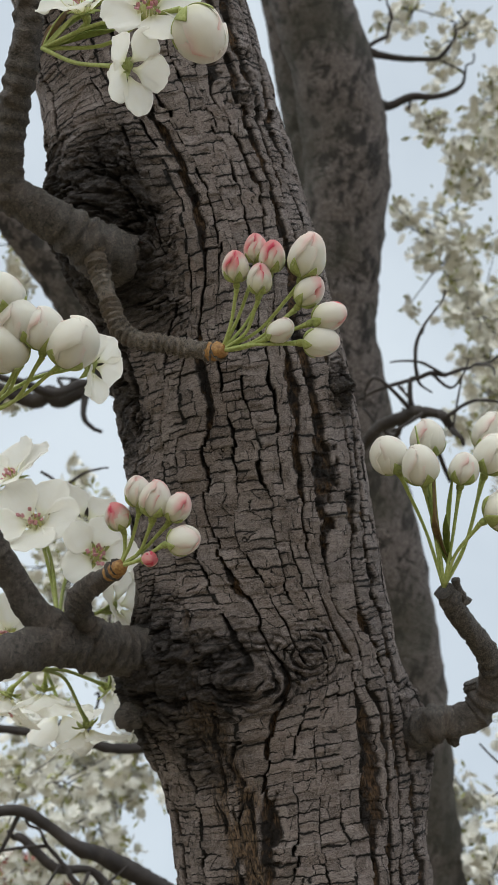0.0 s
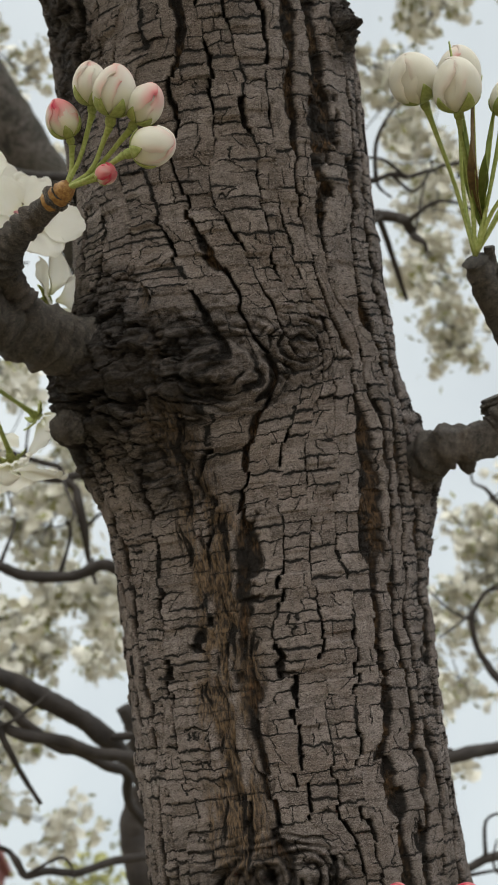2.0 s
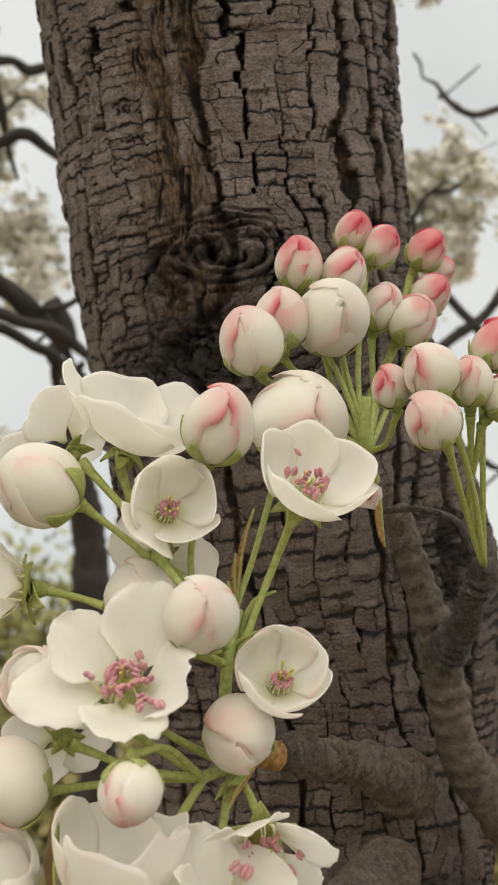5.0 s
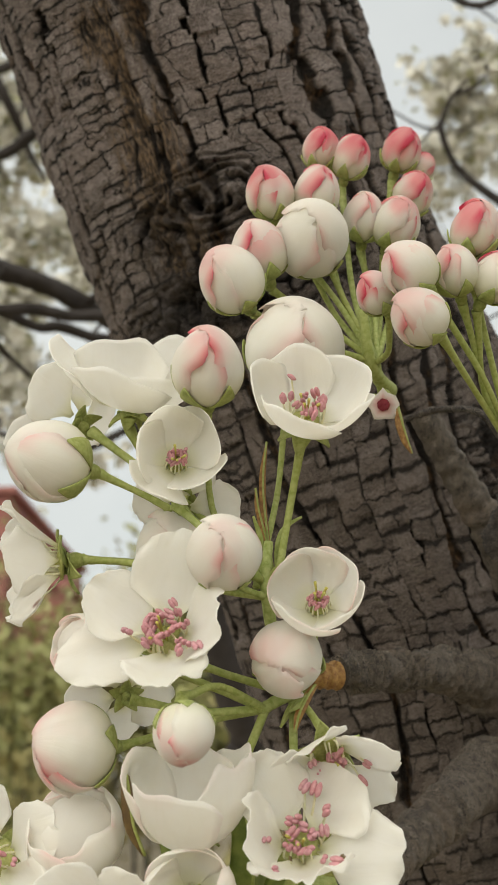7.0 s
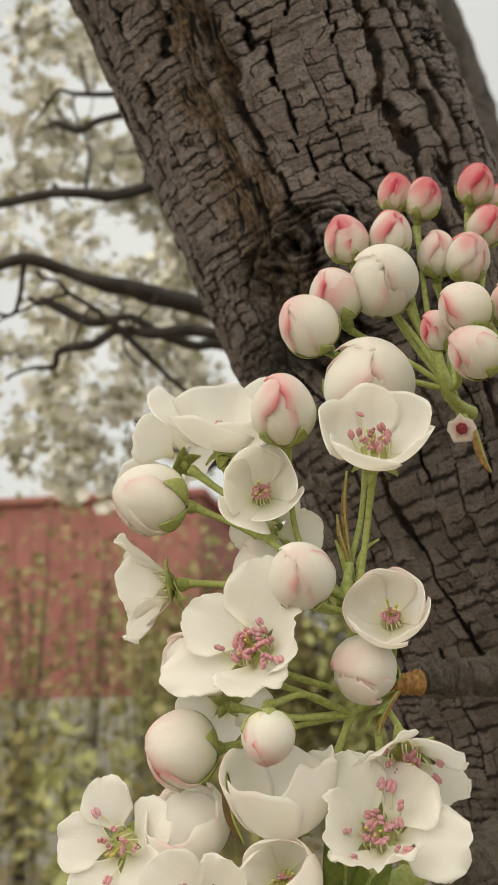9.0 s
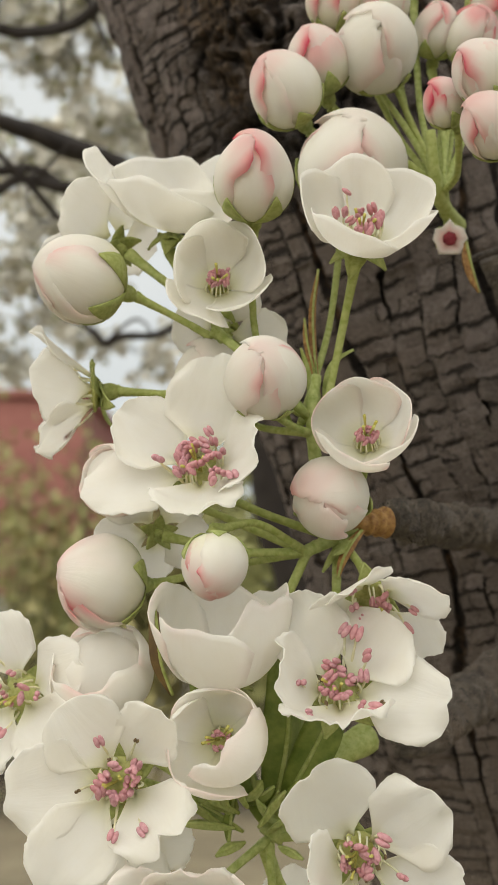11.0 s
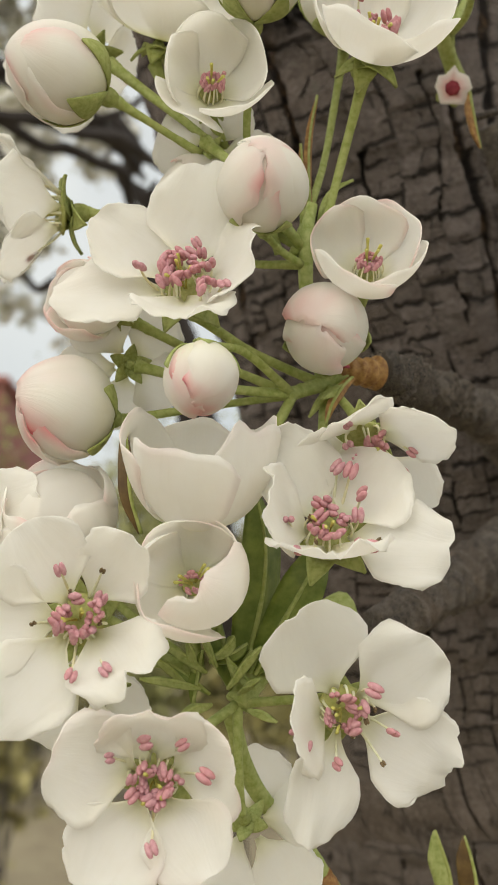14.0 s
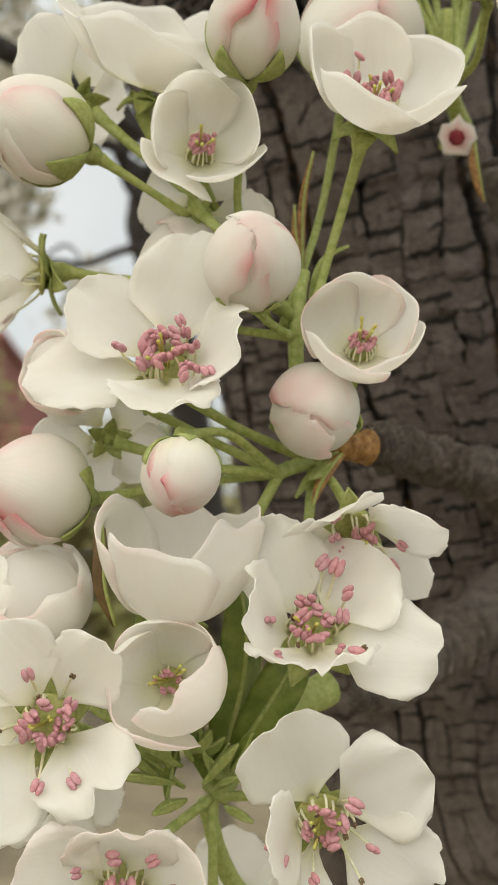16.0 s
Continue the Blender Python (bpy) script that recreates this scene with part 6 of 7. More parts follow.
leaf('bract', ((0.003, 0.0153, 1.4138), (0.0047, 0.0134, 1.4172), (0.0058, 0.0122, 1.4205)), 0.0023, LEAF, 'narrow green bract at the foot of the corymb', 0.7, 65)
leaf('bract', ((-0.0074, 0.0149, 1.4135), (-0.0076, 0.0131, 1.4163), (-0.0091, 0.0119, 1.419)), 0.0024, SEPAL, 'narrow green bract at the foot of the corymb', 0.7, 66)
leaf('bract', ((-0.0046, 0.0183, 1.4099), (-0.0082, 0.0163, 1.4126), (-0.0128, 0.0151, 1.4151)), 0.0017, LEAF, 'narrow green bract at the foot of the corymb', 0.7, 67)
leaf('bract', ((-0.005, 0.0173, 1.4154), (-0.0011, 0.0157, 1.4172), (0.0014, 0.0149, 1.419)), 0.0025, LEAF, 'narrow green bract at the foot of the corymb', 0.7, 68)
leaf('bract', ((-0.0048, 0.0163, 1.4159), (-0.0024, 0.0146, 1.4181), (-0.0011, 0.0136, 1.4201)), 0.0025, SEPAL, 'narrow green bract at the foot of the corymb', 0.7, 69)
leaf('bract', ((-0.0072, 0.0144, 1.4188), (-0.0047, 0.0126, 1.422), (-0.0022, 0.0115, 1.4252)), 0.0014, LEAF, 'narrow green bract at the foot of the corymb', 0.7, 70)
leaf('bract', ((-0.0003, 0.019, 1.4132), (0.0008, 0.0172, 1.4156), (0.0022, 0.0163, 1.4181)), 0.0019, LEAF, 'narrow green bract at the foot of the corymb', 0.7, 71)
leaf('young_leaf', ((0.0469, 0.052, 1.369), (0.0459, 0.051, 1.3763), (0.044, 0.0502, 1.3815), (0.0422, 0.0496, 1.3856)), 0.006, SEPAL, 'narrow green leaf bud tip', 0.7, 5)
leaf('young_leaf', ((0.0519, 0.0523, 1.3682), (0.0512, 0.0513, 1.3755), (0.0498, 0.0505, 1.3807), (0.0482, 0.05, 1.3848)), 0.006, BRONZE, 'narrow bronze leaf bud tip', 0.7, 6)
leaf('dry_bract', ((0.0088, 0.0178, 1.4939), (0.0072, 0.0167, 1.5052), (0.0066, 0.0159, 1.5154), (0.0076, 0.0156, 1.5243)), 0.0017, SCALE, 'narrow red-brown bract between the flower stalks', 0.5, 90)
leaf('dry_bract', ((0.008, 0.0174, 1.4953), (0.0071, 0.0153, 1.5014), (0.0055, 0.0137, 1.5077), (0.0049, 0.0133, 1.5127)), 0.0015, SCALE, 'narrow red-brown bract between the flower stalks', 0.5, 91)
leaf('bract', ((0.0095, 0.0175, 1.4925), (0.0098, 0.0145, 1.4992), (0.0116, 0.013, 1.5038), (0.0152, 0.0129, 1.5059)), 0.0014, STALK, 'thin curled pale bract on the stalk', 0.6, 92)
leaf('bract', ((0.0066, 0.0165, 1.4953), (0.0062, 0.0143, 1.5014), (0.0043, 0.0131, 1.5062)), 0.0016, STALK, 'thin curled pale bract on the stalk', 0.6, 93)
leaf('dry_bract', ((0.0411, 0.0344, 1.5393), (0.0422, 0.0348, 1.5344), (0.0434, 0.0359, 1.5305), (0.0447, 0.0375, 1.5274)), 0.0036, SCALE, 'brown dry bract under the spent flower', 0.5, 7)
leaf('bract', ((0.0167, 0.0199, 1.4688), (0.0126, 0.0173, 1.4651), (0.0098, 0.0163, 1.4604)), 0.0016, SEPAL, 'pale hairy bract at the spur tip', 0.6, 8)
leaf('bract', ((0.007, 0.012, 1.4912), (0.0087, 0.0103, 1.4937), (0.012, 0.0086, 1.4957)), 0.0011, SEPAL, 'pale bract on the stalk', 0.6, 9)
leaf('young_leaf', ((0.017, -0.0391, 1.8234), (0.0103, -0.0502, 1.831), (0.0053, -0.0614, 1.8388), (-0.0082, -0.0796, 1.8665)), 0.0045, LEAF, 'narrow folded young leaf beside the buds', 0.8, 40)
leaf('young_leaf', ((0.017, -0.0401, 1.8251), (0.0115, -0.0517, 1.8285), (0.0077, -0.0631, 1.8319), (0.0016, -0.0774, 1.8538)), 0.0045, BRONZE, 'narrow folded young leaf beside the buds', 0.8, 41)
leaf('young_leaf', ((0.0182, -0.0402, 1.8253), (0.015, -0.0496, 1.8302), (0.0134, -0.059, 1.8352), (0.0117, -0.0695, 1.8516)), 0.0045, LEAF, 'narrow folded young leaf beside the buds', 0.8, 42)

leaf('young_leaf', ((-0.1947, -0.1857, 1.9538), (-0.1822, -0.1892, 1.9633), (-0.1717, -0.1927, 1.9668), (-0.1647, -0.1957, 1.9638)), 0.0052, LEAF, 'olive young leaf on the spur above the burl', 0.7, 120)
leaf('young_leaf', ((-0.1947, -0.1857, 1.9538), (-0.1828, -0.1906, 1.9574), (-0.1709, -0.1955, 1.9571), (-0.1607, -0.1997, 1.9528)), 0.0046, LEAF, 'olive young leaf on the spur above the burl', 0.7, 121)
leaf('young_leaf', ((-0.1947, -0.1857, 1.9538), (-0.1876, -0.1913, 1.9648), (-0.1785, -0.1969, 1.9718), (-0.1687, -0.2017, 1.9738)), 0.005, SEPAL, 'pale green young leaf on the spur above the burl', 0.7, 122)
leaf('young_leaf', ((-0.1947, -0.1857, 1.9538), (-0.1924, -0.1906, 1.9652), (-0.1861, -0.1955, 1.9747), (-0.1767, -0.1997, 1.9808)), 0.0042, BRONZE, 'bronze young leaf on the spur above the burl', 0.7, 123)

leaf('dry_bract', ((0.0196, 0.0225, 1.4733), (0.0150, 0.0170, 1.4738), (0.0096, 0.0122, 1.4728), (0.0050, 0.0100, 1.4740)), 0.0013, DRIED, 'thin red stipule beside the spur tip', 0.5, 130)
leaf('dry_bract', ((0.0196, 0.0225, 1.4722), (0.0158, 0.0180, 1.4715), (0.0122, 0.0150, 1.4698)), 0.0015, DRIED, 'thin red stipule beside the spur tip', 0.5, 131)
leaf('bract', ((0.0190, 0.0218, 1.4712), (0.0160, 0.0170, 1.4672), (0.0138, 0.0150, 1.4630), (0.0128, 0.0148, 1.4590)), 0.0019, SCALE, 'pale brown fringed bract beside the spur tip', 0.6, 132)
leaf('bract', ((0.0182, 0.0215, 1.4706), (0.0146, 0.0160, 1.4660), (0.0118, 0.0150, 1.4636)), 0.0017, STALK, 'pale hairy bract beside the spur tip', 0.6, 133)

# trees behind
far_limb('trunk', ((0.4802, 1.9054, -0.06, 0.085), (0.4302, 1.7754, 0.6725, 0.07), (0.3802, 1.6554, 1.345, 0.075), (0.2278, 1.3838, 1.7952, 0.0694), (0.1513, 1.2081, 2.016, 0.0676), (0.1214, 1.1325, 2.1067, 0.0666), (0.0722, 1.01, 2.2461, 0.0645), (0.0229, 0.9197, 2.3669, 0.0634), (-0.0499, 0.8101, 2.5139, 0.0633), (-0.1101, 0.7116, 2.6364, 0.063), (-0.1249, 0.648, 2.7202, 0.063), (-0.1352, 0.5658, 2.8299, 0.063), (-0.1745, 0.4844, 2.933, 0.0618), (-0.2295, 0.4136, 3.0184, 0.0596), (-0.2983, 0.3145, 3.1397, 0.0562)), 'dark second trunk standing behind', seed=21)
far_limb('limb', ((-0.1297, 0.622, 2.7544, 0.0378), (-0.1975, 0.5609, 2.8725, 0.033), (-0.2427, 0.4985, 2.9724, 0.0298), (-0.2887, 0.4349, 3.0739, 0.0282), (-0.3445, 0.3494, 3.2032, 0.0266)), 'dark limb of the tree behind', seed=22)
far_limb('limb', ((-0.1918, 0.6767, 2.2679, 0.0353), (-0.2978, 0.5823, 2.352, 0.0331), (-0.3632, 0.5255, 2.3868, 0.0308), (-0.4252, 0.4722, 2.4367, 0.0296), (-0.4908, 0.4236, 2.4796, 0.0274), (-0.589, 0.3657, 2.533, 0.0228)), 'thick dark limb behind the trunk', seed=23)
far_limb('limb', ((-0.3328, 0.5577, 2.364, 0.016), (-0.3611, 0.5516, 2.3506, 0.0125), (-0.3933, 0.5512, 2.3288, 0.0103), (-0.4386, 0.5462, 2.3123, 0.0091), (-0.5099, 0.534, 2.3038, 0.008)), 'dark side branch behind', seed=24)
far_limb('limb', ((-0.0546, 0.7209, 1.7495, 0.0017), (-0.0893, 0.6462, 1.7664, 0.0049), (-0.1319, 0.5992, 1.7854, 0.0049), (-0.169, 0.5726, 1.7878, 0.0044), (-0.2103, 0.5428, 1.7969, 0.0041), (-0.2624, 0.5137, 1.8045, 0.0036), (-0.2822, 0.5027, 1.8074, 0.0014)), 'dark branch behind', seed=25)
far_limb('limb', ((0.0067, 0.9418, 1.4257, 0.0080), (-0.0045, 0.8838, 1.4764, 0.0180), (-0.0478, 0.8050, 1.6430, 0.0170), (-0.0748, 0.7603, 1.7378, 0.0146), (-0.0954, 0.7291, 1.8039, 0.0114), (-0.1083, 0.7052, 1.8275, 0.0082), (-0.1268, 0.6712, 1.8612, 0.0080)), 'dark stem behind the trunk', seed=26)
far_limb('limb', ((-0.109, 0.7472, 2.1503, 0.0017), (-0.161, 0.704, 2.1286, 0.0049), (-0.2203, 0.6936, 2.1046, 0.0044), (-0.2634, 0.6891, 2.093, 0.0041), (-0.3294, 0.6837, 2.0851, 0.0036), (-0.352, 0.682, 2.0824, 0.0014)), 'dark branch behind', seed=28)
far_limb('limb', ((-0.0304, 0.7331, 1.7619, 0.0017), (-0.078, 0.6849, 1.738, 0.0033), (-0.1277, 0.6708, 1.7136, 0.0034), (-0.1668, 0.6526, 1.6984, 0.0033), (-0.1926, 0.6341, 1.7104, 0.0024), (-0.2103, 0.6273, 1.7247, 0.0016), (-0.2272, 0.6207, 1.7384, 0.0014)), 'dark branch behind', seed=29)
far_limb('limb', ((0.1248, 0.7135, 1.851, 0.0017), (0.1761, 0.6863, 1.8753, 0.0057), (0.2377, 0.6947, 1.9039, 0.0052), (0.2676, 0.6893, 1.9388, 0.0052), (0.2956, 0.679, 1.9844, 0.0049), (0.3218, 0.6693, 2.0274, 0.0014)), 'dark branch behind', seed=31)
far_limb('limb', ((0.3163, 0.7351, 1.9128, 0.0017), (0.2684, 0.6895, 1.9416, 0.0044), (0.2219, 0.6785, 1.9694, 0.0036), (0.1969, 0.6696, 1.9907, 0.0033), (0.1912, 0.6529, 2.0259, 0.0024), (0.2137, 0.6398, 2.0504, 0.0016), (0.2281, 0.6315, 2.066, 0.0014)), 'dark branch behind', seed=32)
far_limb('limb', ((0.3196, 0.6572, 2.1554, 0.0017), (0.2657, 0.6219, 2.1371, 0.0033), (0.2136, 0.6209, 2.1192, 0.0028), (0.1868, 0.6145, 2.1354, 0.0021), (0.1725, 0.6096, 2.1469, 0.0013), (0.1554, 0.6037, 2.1608, 0.0014)), 'dark twig behind', seed=33)
far_limb('limb', ((0.1694, 0.7481, 1.7644, 0.0017), (0.2181, 0.722, 1.7935, 0.0041), (0.2688, 0.7304, 1.8232, 0.0036), (0.3137, 0.7428, 1.8185, 0.0036), (0.3356, 0.7488, 1.8162, 0.0014)), 'dark branch behind', seed=34)
far_limb('limb', ((-0.2105, 0.4626, 2.9975, 0.0017), (-0.1588, 0.4479, 2.9857, 0.0089), (-0.1273, 0.4585, 2.9776, 0.0058), (-0.0598, 0.4669, 2.9795, 0.0044), (-0.0213, 0.4591, 2.9978, 0.0029), (-0.0059, 0.4415, 3.0247, 0.0015), (0.0039, 0.4305, 3.0417, 0.0013)), 'dark branch behind', seed=35)
far_limb('limb', ((-0.1868, 0.5316, 2.9083, 0.0017), (-0.1311, 0.5024, 2.917, 0.0089), (-0.0898, 0.5045, 2.9222, 0.0058), (-0.0267, 0.4976, 2.9444, 0.0048), (0.0105, 0.4852, 2.9685, 0.0029), (0.0147, 0.4712, 2.9883, 0.0015), (0.0185, 0.4585, 3.0065, 0.0013)), 'dark branch behind', seed=36)
far_limb('limb', ((-0.1528, 0.517, 2.935, 0.0017), (-0.1275, 0.4576, 2.9788, 0.0029), (-0.1088, 0.4374, 3.0098, 0.0022), (-0.1191, 0.4126, 3.0416, 0.0015), (-0.1248, 0.3992, 3.0588, 0.0013)), 'dark twig behind', seed=37)
far_limb('limb', ((-0.0573, 0.5226, 2.2764, 0.0017), (-0.0259, 0.4413, 2.2686, 0.0064), (0.0052, 0.3943, 2.2613, 0.0054), (0.0327, 0.3778, 2.2504, 0.0046), (0.0454, 0.377, 2.2344, 0.0038), (0.0596, 0.3761, 2.2166, 0.0014)), 'dark branch behind', seed=38)
far_limb('limb', ((0.058, 0.4564, 2.2295, 0.0017), (0.0181, 0.3945, 2.2582, 0.0032), (0.0008, 0.3826, 2.2709, 0.0024), (0.0064, 0.3689, 2.2907, 0.0022), (-0.0, 0.35, 2.315, 0.0017), (0.0109, 0.3294, 2.3454, 0.001), (0.0174, 0.3171, 2.3635, 0.0014)), 'dark twig behind', seed=39)
far_limb('limb', ((-0.0491, 0.4055, 2.2775, 0.0017), (0.0064, 0.3689, 2.2907, 0.0024), (0.0385, 0.3675, 2.2988, 0.0022), (0.062, 0.3615, 2.3117, 0.001), (0.0815, 0.3565, 2.3225, 0.0014)), 'dark twig behind', seed=40)
far_limb('limb', ((-0.2304, 0.4381, 2.2506, 0.0017), (-0.2797, 0.3887, 2.2262, 0.0054), (-0.3353, 0.3716, 2.1997, 0.0048), (-0.3669, 0.3527, 2.1804, 0.0042), (-0.3922, 0.3359, 2.1788, 0.0032), (-0.4112, 0.3232, 2.1776, 0.0014)), 'dark branch behind', seed=41)
far_limb('limb', ((-0.1821, 0.4869, 2.1292, 0.0017), (-0.2335, 0.4392, 2.1085, 0.0042), (-0.2691, 0.4298, 2.0947, 0.0038), (-0.296, 0.4107, 2.0962, 0.003), (-0.3174, 0.4016, 2.1043, 0.0016), (-0.3371, 0.3932, 2.1119, 0.0014)), 'dark twig behind', seed=42)
far_limb('limb', ((-0.1109, 0.5659, 1.9411, 0.0017), (-0.166, 0.534, 1.9264, 0.0054), (-0.2185, 0.5362, 1.913, 0.0048), (-0.2752, 0.5209, 1.9034, 0.0042), (-0.3406, 0.5074, 1.8897, 0.0038), (-0.3624, 0.5029, 1.8851, 0.0014)), 'dark branch behind', seed=43)
far_limb('limb', ((-0.089, 0.6162, 1.7818, 0.0017), (-0.1297, 0.5432, 1.7901, 0.0085), (-0.1731, 0.502, 1.7993, 0.007), (-0.2119, 0.47, 1.7966, 0.0058), (-0.2562, 0.4417, 1.8072, 0.0042), (-0.2999, 0.4228, 1.8011, 0.0038), (-0.3207, 0.4137, 1.7981, 0.0014)), 'dark branch behind', seed=44)
far_limb('limb', ((-0.0604, 0.6106, 1.7814, 0.0017), (-0.1059, 0.545, 1.7785, 0.0052), (-0.1543, 0.5129, 1.775, 0.0049), (-0.1993, 0.4948, 1.7672, 0.0041), (-0.2394, 0.48, 1.751, 0.0028), (-0.2658, 0.4786, 1.7388, 0.0016), (-0.2865, 0.4775, 1.7293, 0.0014)), 'dark branch behind', seed=45)
far_limb('limb', ((-0.1598, 0.5469, 1.732, 0.0017), (-0.1993, 0.4948, 1.7672, 0.0028), (-0.2197, 0.4859, 1.7843, 0.0024), (-0.2445, 0.4763, 1.8014, 0.0013), (-0.2623, 0.4693, 1.8139, 0.0014)), 'dark twig behind', seed=46)
far_limb('limb', ((-0.187, 0.696, 1.9867, 0.0017), (-0.2152, 0.643, 2.0318, 0.0041), (-0.2346, 0.6301, 2.0631, 0.0036), (-0.2661, 0.6224, 2.074, 0.0028), (-0.3037, 0.618, 2.0722, 0.0021), (-0.3263, 0.6154, 2.0711, 0.0014)), 'dark branch behind', seed=48)

# sprays of blossom behind
spray((-0.0027, 0.5328, 3.1573), 0.0501, 600)
spray((-0.0292, 0.6122, 3.0438), 0.0318, 601)
spray((0.0133, 0.6364, 3.0193), 0.041, 602)
spray((0.067, 0.6688, 2.9861), 0.041, 603)
spray((-0.0086, 0.6764, 2.8554), 0.0351, 604)
spray((0.0193, 0.7121, 2.813), 0.0441, 605)
spray((0.0948, 0.7417, 2.7597), 0.0523, 606)
spray((0.1211, 0.7851, 2.7091), 0.048, 607)
spray((-0.086, 0.5063, 3.1769), 0.0318, 608)
spray((0.0632, 0.5923, 3.0893), 0.0364, 609)
spray((0.1085, 0.8609, 2.6261), 0.022, 610)
spray((-0.4891, 0.5395, 2.5158), 0.0447, 611)
spray((-0.5878, 0.6326, 2.6406), 0.0497, 612)
spray((-0.5594, 0.7614, 2.4706), 0.0249, 613)
spray((-0.3537, 0.94, 1.9974), 0.0521, 614)
spray((-0.3818, 0.8568, 1.9614), 0.042, 615)
spray((-0.35, 1.1749, 2.0827), 0.0435, 616)
spray((-0.3522, 1.1689, 2.0422), 0.0524, 617)
spray((0.2126, 1.1731, 2.1614), 0.0524, 618)
spray((0.2423, 1.147, 2.0594), 0.0499, 619)
spray((0.2125, 1.3025, 2.1069), 0.0365, 620)
spray((-0.4304, 0.9496, 1.9008), 0.0299, 621)
spray((0.0279, 0.8566, 3.1093), 0.0445, 622)
spray((0.0875, 0.8873, 3.0712), 0.0495, 623)
spray((0.0695, 0.9236, 3.0187), 0.0396, 624)
spray((0.1207, 0.7453, 3.274), 0.0693, 625)
spray((0.0967, 0.7936, 3.204), 0.0495, 626)
spray((0.1549, 1.0417, 2.8655), 0.0546, 627)
spray((0.2149, 1.0714, 2.8266), 0.0595, 628)
spray((0.2203, 1.1167, 2.761), 0.0595, 629)
spray((-0.564, 0.9862, 2.8646), 0.0492, 630)
spray((-0.6401, 1.0409, 3.0314), 0.0424, 631)
spray((-0.4857, 0.7099, 2.7365), 0.0328, 632)
spray((0.1946, 0.9595, 2.9852), 0.0495, 633)
spray((-0.2304, 1.3162, 2.1623), 0.0547, 634)
spray((-0.3676, 1.1793, 2.0924), 0.0494, 635)
spray((-0.3366, 1.4099, 2.2977), 0.0592, 636)
spray((-0.3702, 1.0751, 1.8966), 0.0593, 637)
spray((-0.3003, 1.2164, 1.9877), 0.0413, 638)
spray((0.2936, 1.2242, 2.3314), 0.0547, 639)
spray((0.3288, 1.3028, 2.2118), 0.0455, 640)
spray((0.1281, 0.9915, 3.0303), 0.0691, 641)
spray((0.2418, 1.1413, 2.7881), 0.0594, 642)
spray((0.3318, 1.1864, 2.4145), 0.0728, 643)
spray((0.3167, 1.2389, 2.323), 0.0546, 644)
spray((-0.3412, 1.1088, 2.2528), 0.0493, 645)
spray((-0.2682, 1.1595, 2.1738), 0.0495, 646)
spray((-0.2093, 1.0337, 2.0585), 0.0223, 647)
spray((-0.3398, 1.2615, 1.9291), 0.0495, 648)
spray((-0.2512, 1.298, 1.8732), 0.0495, 649)
spray((0.184, 1.119, 2.9156), 0.0493, 650)
spray((0.3545, 1.1789, 2.4486), 0.0638, 651)
spray((0.3394, 1.2052, 2.3957), 0.0546, 652)
spray((-0.3169, 1.0432, 2.2685), 0.0389, 653)
spray((-0.2932, 1.1319, 2.2667), 0.0247, 654)
spray((-0.2334, 1.1777, 2.1615), 0.033, 655)
spray((-0.3235, 1.2031, 2.0617), 0.0496, 656)
spray((-0.3586, 1.0687, 2.3875), 0.0246, 657)
spray((-0.4908, 0.9164, 2.3961), 0.055, 680)
spray((-0.4906, 1.0334, 2.358), 0.06, 681)
spray((-0.5199, 1.0147, 2.2234), 0.055, 682)
spray((-0.5198, 1.139, 2.1602), 0.055, 683)
spray((-0.5367, 1.0807, 1.9879), 0.05, 684)
spray((-0.5595, 1.298, 1.9544), 0.055, 685)
spray((-0.4829, 1.1817, 2.0379), 0.04, 686)
spray((-0.4357, 1.0644, 2.4669), 0.045, 687)
spray((0.4386, 1.3691, 2.4032), 0.0397, 658)
spray((0.3378, 1.2286, 2.4289), 0.0545, 659)
spray((0.38, 1.2488, 2.3672), 0.0454, 660)
spray((0.247, 1.1113, 2.7334), 0.0361, 661)
spray((-0.2512, 1.1951, 2.2336), 0.0328, 662)
spray((-0.3192, 1.2187, 2.1076), 0.0412, 663)
spray((-0.3105, 1.1397, 2.368), 0.0245, 664)
spray((-0.4285, 1.014, 2.2714), 0.0622, 665)
spray((-0.4018, 1.1133, 2.2389), 0.0493, 666)
spray((-0.4472, 1.0653, 2.1256), 0.0547, 667)
spray((-0.3746, 1.1029, 2.2768), 0.041, 668)
spray((-0.4595, 1.0311, 2.4391), 0.0572, 669)
spray((-0.383, 1.0302, 1.9113), 0.0372, 670)
spray((-0.416, 1.0408, 1.8545), 0.0372, 671)
spray((-0.5117, 1.1598, 1.9636), 0.0249, 672)
spray((-0.3086, 1.1627, 2.1374), 0.0248, 673)
spray((-0.4409, 1.0939, 1.8381), 0.0519, 674)
spray((-0.3825, 1.1084, 1.8105), 0.0371, 675)
spray((-0.4901, 1.1538, 1.9061), 0.0313, 676)
spray((-0.3675, 1.1499, 2.3701), 0.0407, 677)
spray((-0.4171, 1.1622, 2.3153), 0.0326, 678)
spray((0.3763, 1.1202, 2.3976), 0.0313, 679)
spray((0.3847, 1.1345, 2.3506), 0.0297, 680)
spray((-0.3277, 1.0758, 1.994), 0.0445, 681)
spray((-0.2984, 1.093, 1.9373), 0.0371, 682)
spray((-0.2213, 1.211, 2.1637), 0.0248, 683)
spray((-0.2975, 1.1429, 2.3758), 0.0326, 684)


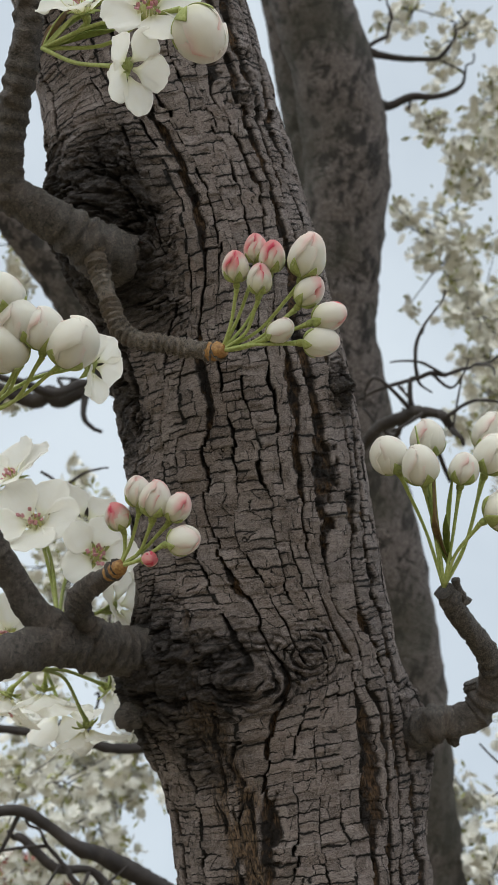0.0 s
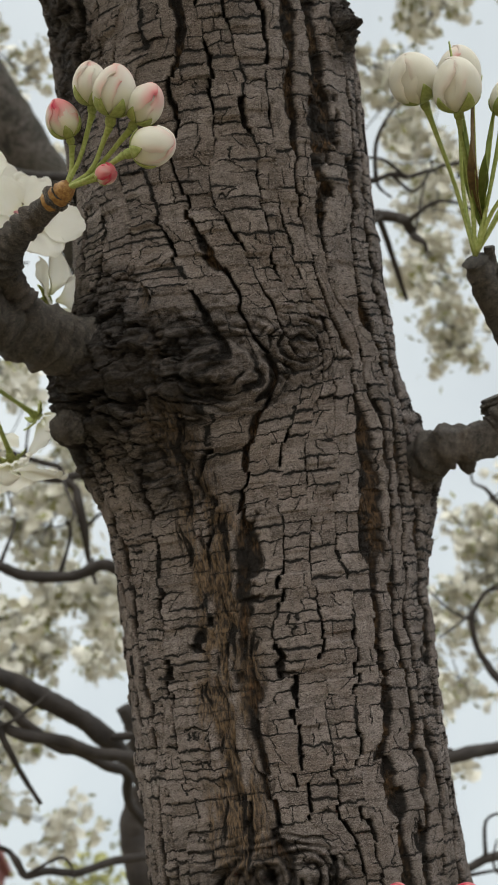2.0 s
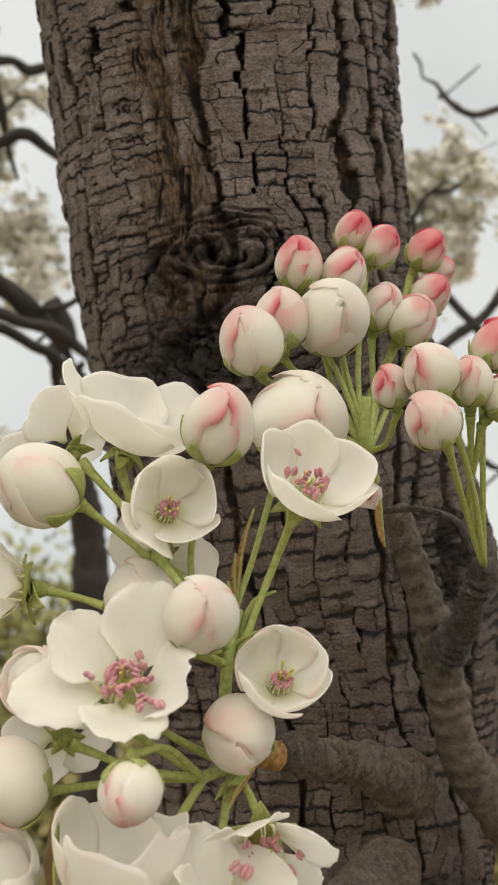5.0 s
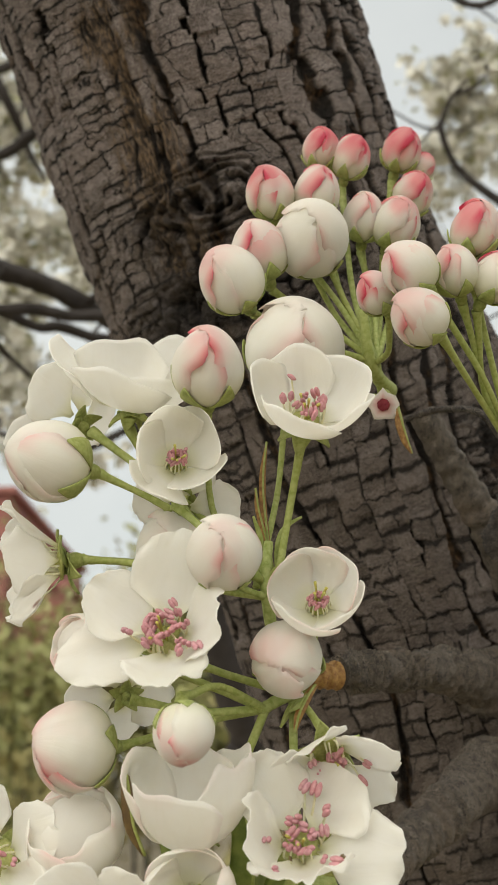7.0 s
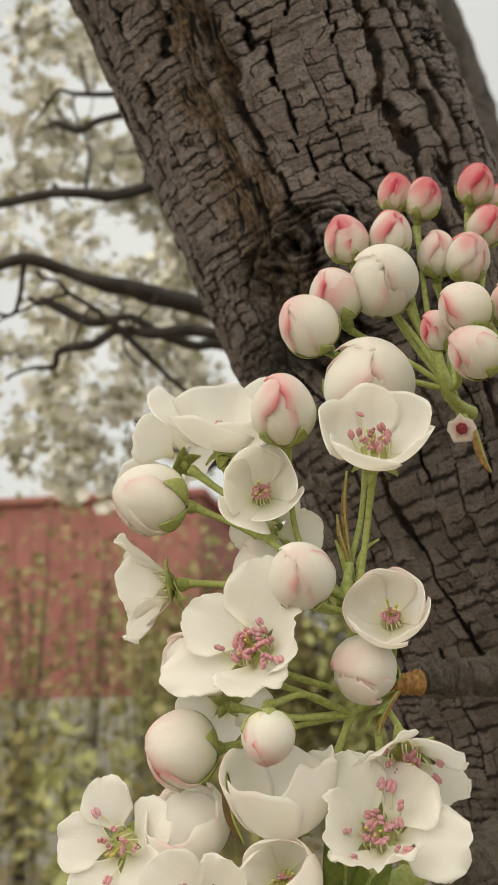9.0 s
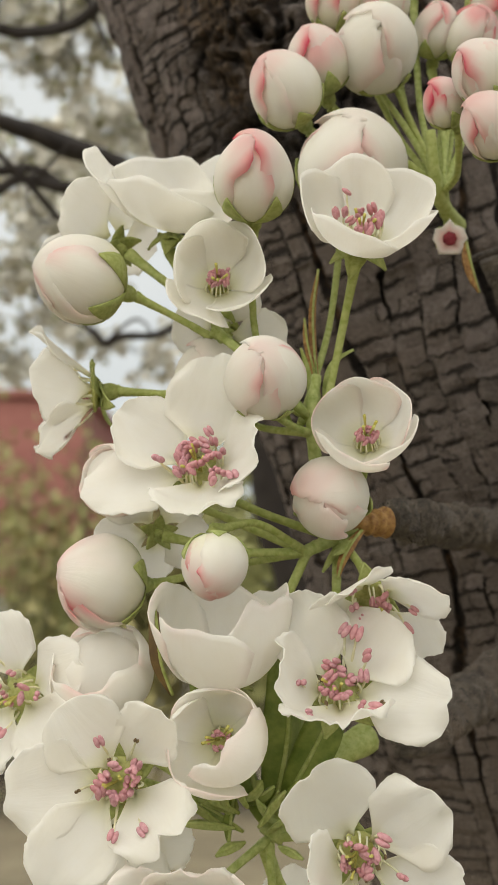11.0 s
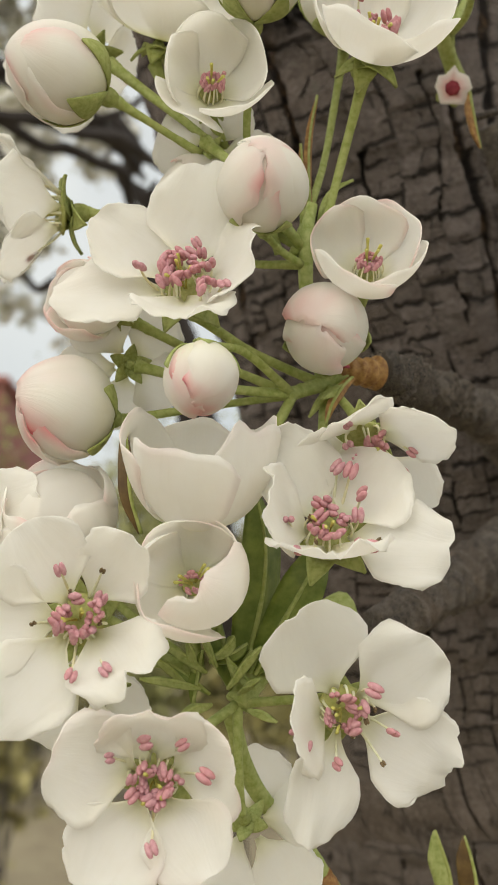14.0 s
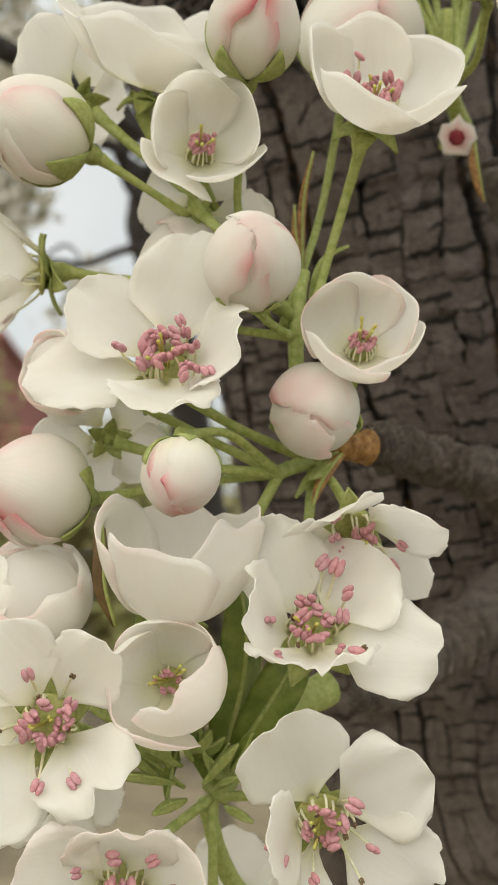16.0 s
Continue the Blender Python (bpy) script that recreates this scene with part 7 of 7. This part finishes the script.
# ---------------------------------------------------------------- ground and distance
def ground_sheet():
    n = 90
    g = np.sign(np.linspace(-1, 1, n)) * np.abs(np.linspace(-1, 1, n)) ** 3 * 400
    x, y = np.meshgrid(g, g, indexing="ij")
    z = 0.12 * (fbm(x * 0.35 + 500, y * 0.35 + 500, 5, 3) - 0.5) - 0.05
    return grid_mesh("ground", np.stack([x, y, z], -1))


ground = tagged(new("ground", ground_sheet()), "dry brown grassy ground under the trees", "ground", kind="structure")
ground.data.materials.append(SOIL)

house = tagged(new("red_building"), "low building with a red wall and pale plinth, far off", "building")


def slab(name, x0, x1, y0, y1, z0, z1, mat, parent, label=""):
    bm = bmesh.new()
    bmesh.ops.create_cube(bm, size=1.0)
    for v in bm.verts:
        v.co = ((x0 + x1) / 2 + v.co.x * (x1 - x0), (y0 + y1) / 2 + v.co.y * (y1 - y0), (z0 + z1) / 2 + v.co.z * (z1 - z0))
    bmesh.ops.bevel(bm, geom=bm.edges[:], offset=0.02, segments=1, affect="EDGES")
    return part(name, bm, mat, parent, label)


slab("wall", -22, -3.4, 15.0, 22.0, 2.2, 5.1, BRICK, house, "red rendered wall")
slab("plinth", -22.05, -2.55, 14.95, 22.05, -0.2, 2.2, STONE, house, "pale stone plinth")
slab("roof", -22.1, -3.3, 14.9, 22.1, 5.1, 5.22, BRICK, house, "flat roof edge")
slab("porch_wall", -3.398, -2.6, 15.2, 21.8, 2.2, 3.75, BRICK, house, "lower red porch wall")
slab("porch_roof", -3.398, -2.5, 15.1, 21.9, 3.752, 3.86, BRICK, house, "flat roof edge of the porch")


def shrub(x, y, wide, high, seed, mat, count):
    """A loose spring shrub of thin stems and small yellow-green leaves."""
    rng = np.random.default_rng(seed)
    ob = tagged(new("shrub"), "loose shrub with small yellow-green spring leaves" if mat == FARLEAF else "brown-olive shrub not yet in full leaf", "shrub", "shrubs before the building")
    ob.location = (x, y, 0)
    verts, quads = [], []
    for _ in range(9):
        a, lean = rng.uniform(0, 6.28), rng.uniform(0.1, 0.5) * wide
        top = np.array([np.cos(a) * lean, np.sin(a) * lean, high * rng.uniform(0.7, 1.0)])
        foot = rng.normal(size=3) * (0.06, 0.06, 0)
        nodes = [(*foot, 0.008), (*(foot * 0.5 + top * 0.45 + (0, 0, 0.1)), 0.006), (*top, 0.003)]
        part("stem", limb_mesh("stem", nodes, 10, 6), FARWOOD, ob)
        for _ in range(count):
            f = rng.uniform(0.3, 1.05)
            c = foot + (top - foot) * f + rng.normal(size=3) * 0.16 * wide
            d, e = rng.normal(size=3), rng.normal(size=3)
            d /= np.linalg.norm(d)
            e = np.cross(d, e)
            e /= np.linalg.norm(e)
            l = rng.uniform(0.07, 0.17)
            o = len(verts)
            verts += [c, c + d * l * 0.5 - e * l * 0.28, c + d * l, c + d * l * 0.5 + e * l * 0.28]
            quads += [[o, o + 1, o + 2, o + 3]]
    part("leaf_mass", raw_mesh("leaf_mass", np.array(verts), np.array(quads)), mat, ob)["kind"] = "stuff"


for k, (x, y, wide, high) in enumerate((
    (-4.6, 9.0, 1.0, 3.4), (-3.5, 8.6, 0.7, 2.2), (-2.6, 9.4, 0.8, 3.2), (-2.2, 6.5, 0.7, 1.5), (-3.1, 6.2, 0.7, 1.3), (-1.2, 6.4, 0.8, 1.6), (1.0, 6.6, 0.8, 1.6), (0.2, 7.4, 0.9, 2.4), (2.2, 7.2, 0.9, 2.3),
)):
    shrub(x, y, wide, high, 900 + k, OLIVE if k % 3 else FARLEAF, 40)
for k in range(15):
    shrub(-2.4 + k * 0.62, 10.5 + (k * 7 % 5) * 0.35, 1.25, 2.9 + (k * 5 % 4) * 0.3, 930 + k, OLIVE if k % 3 else FARLEAF, 330)
for k in range(9):
    shrub(-5.9 + k * 0.42, 11.4 + (k * 7 % 5) * 0.3, 1.0, 3.9 + (k * 5 % 4) * 0.22, 960 + k, OLIVE if k % 2 else FARLEAF, 28)
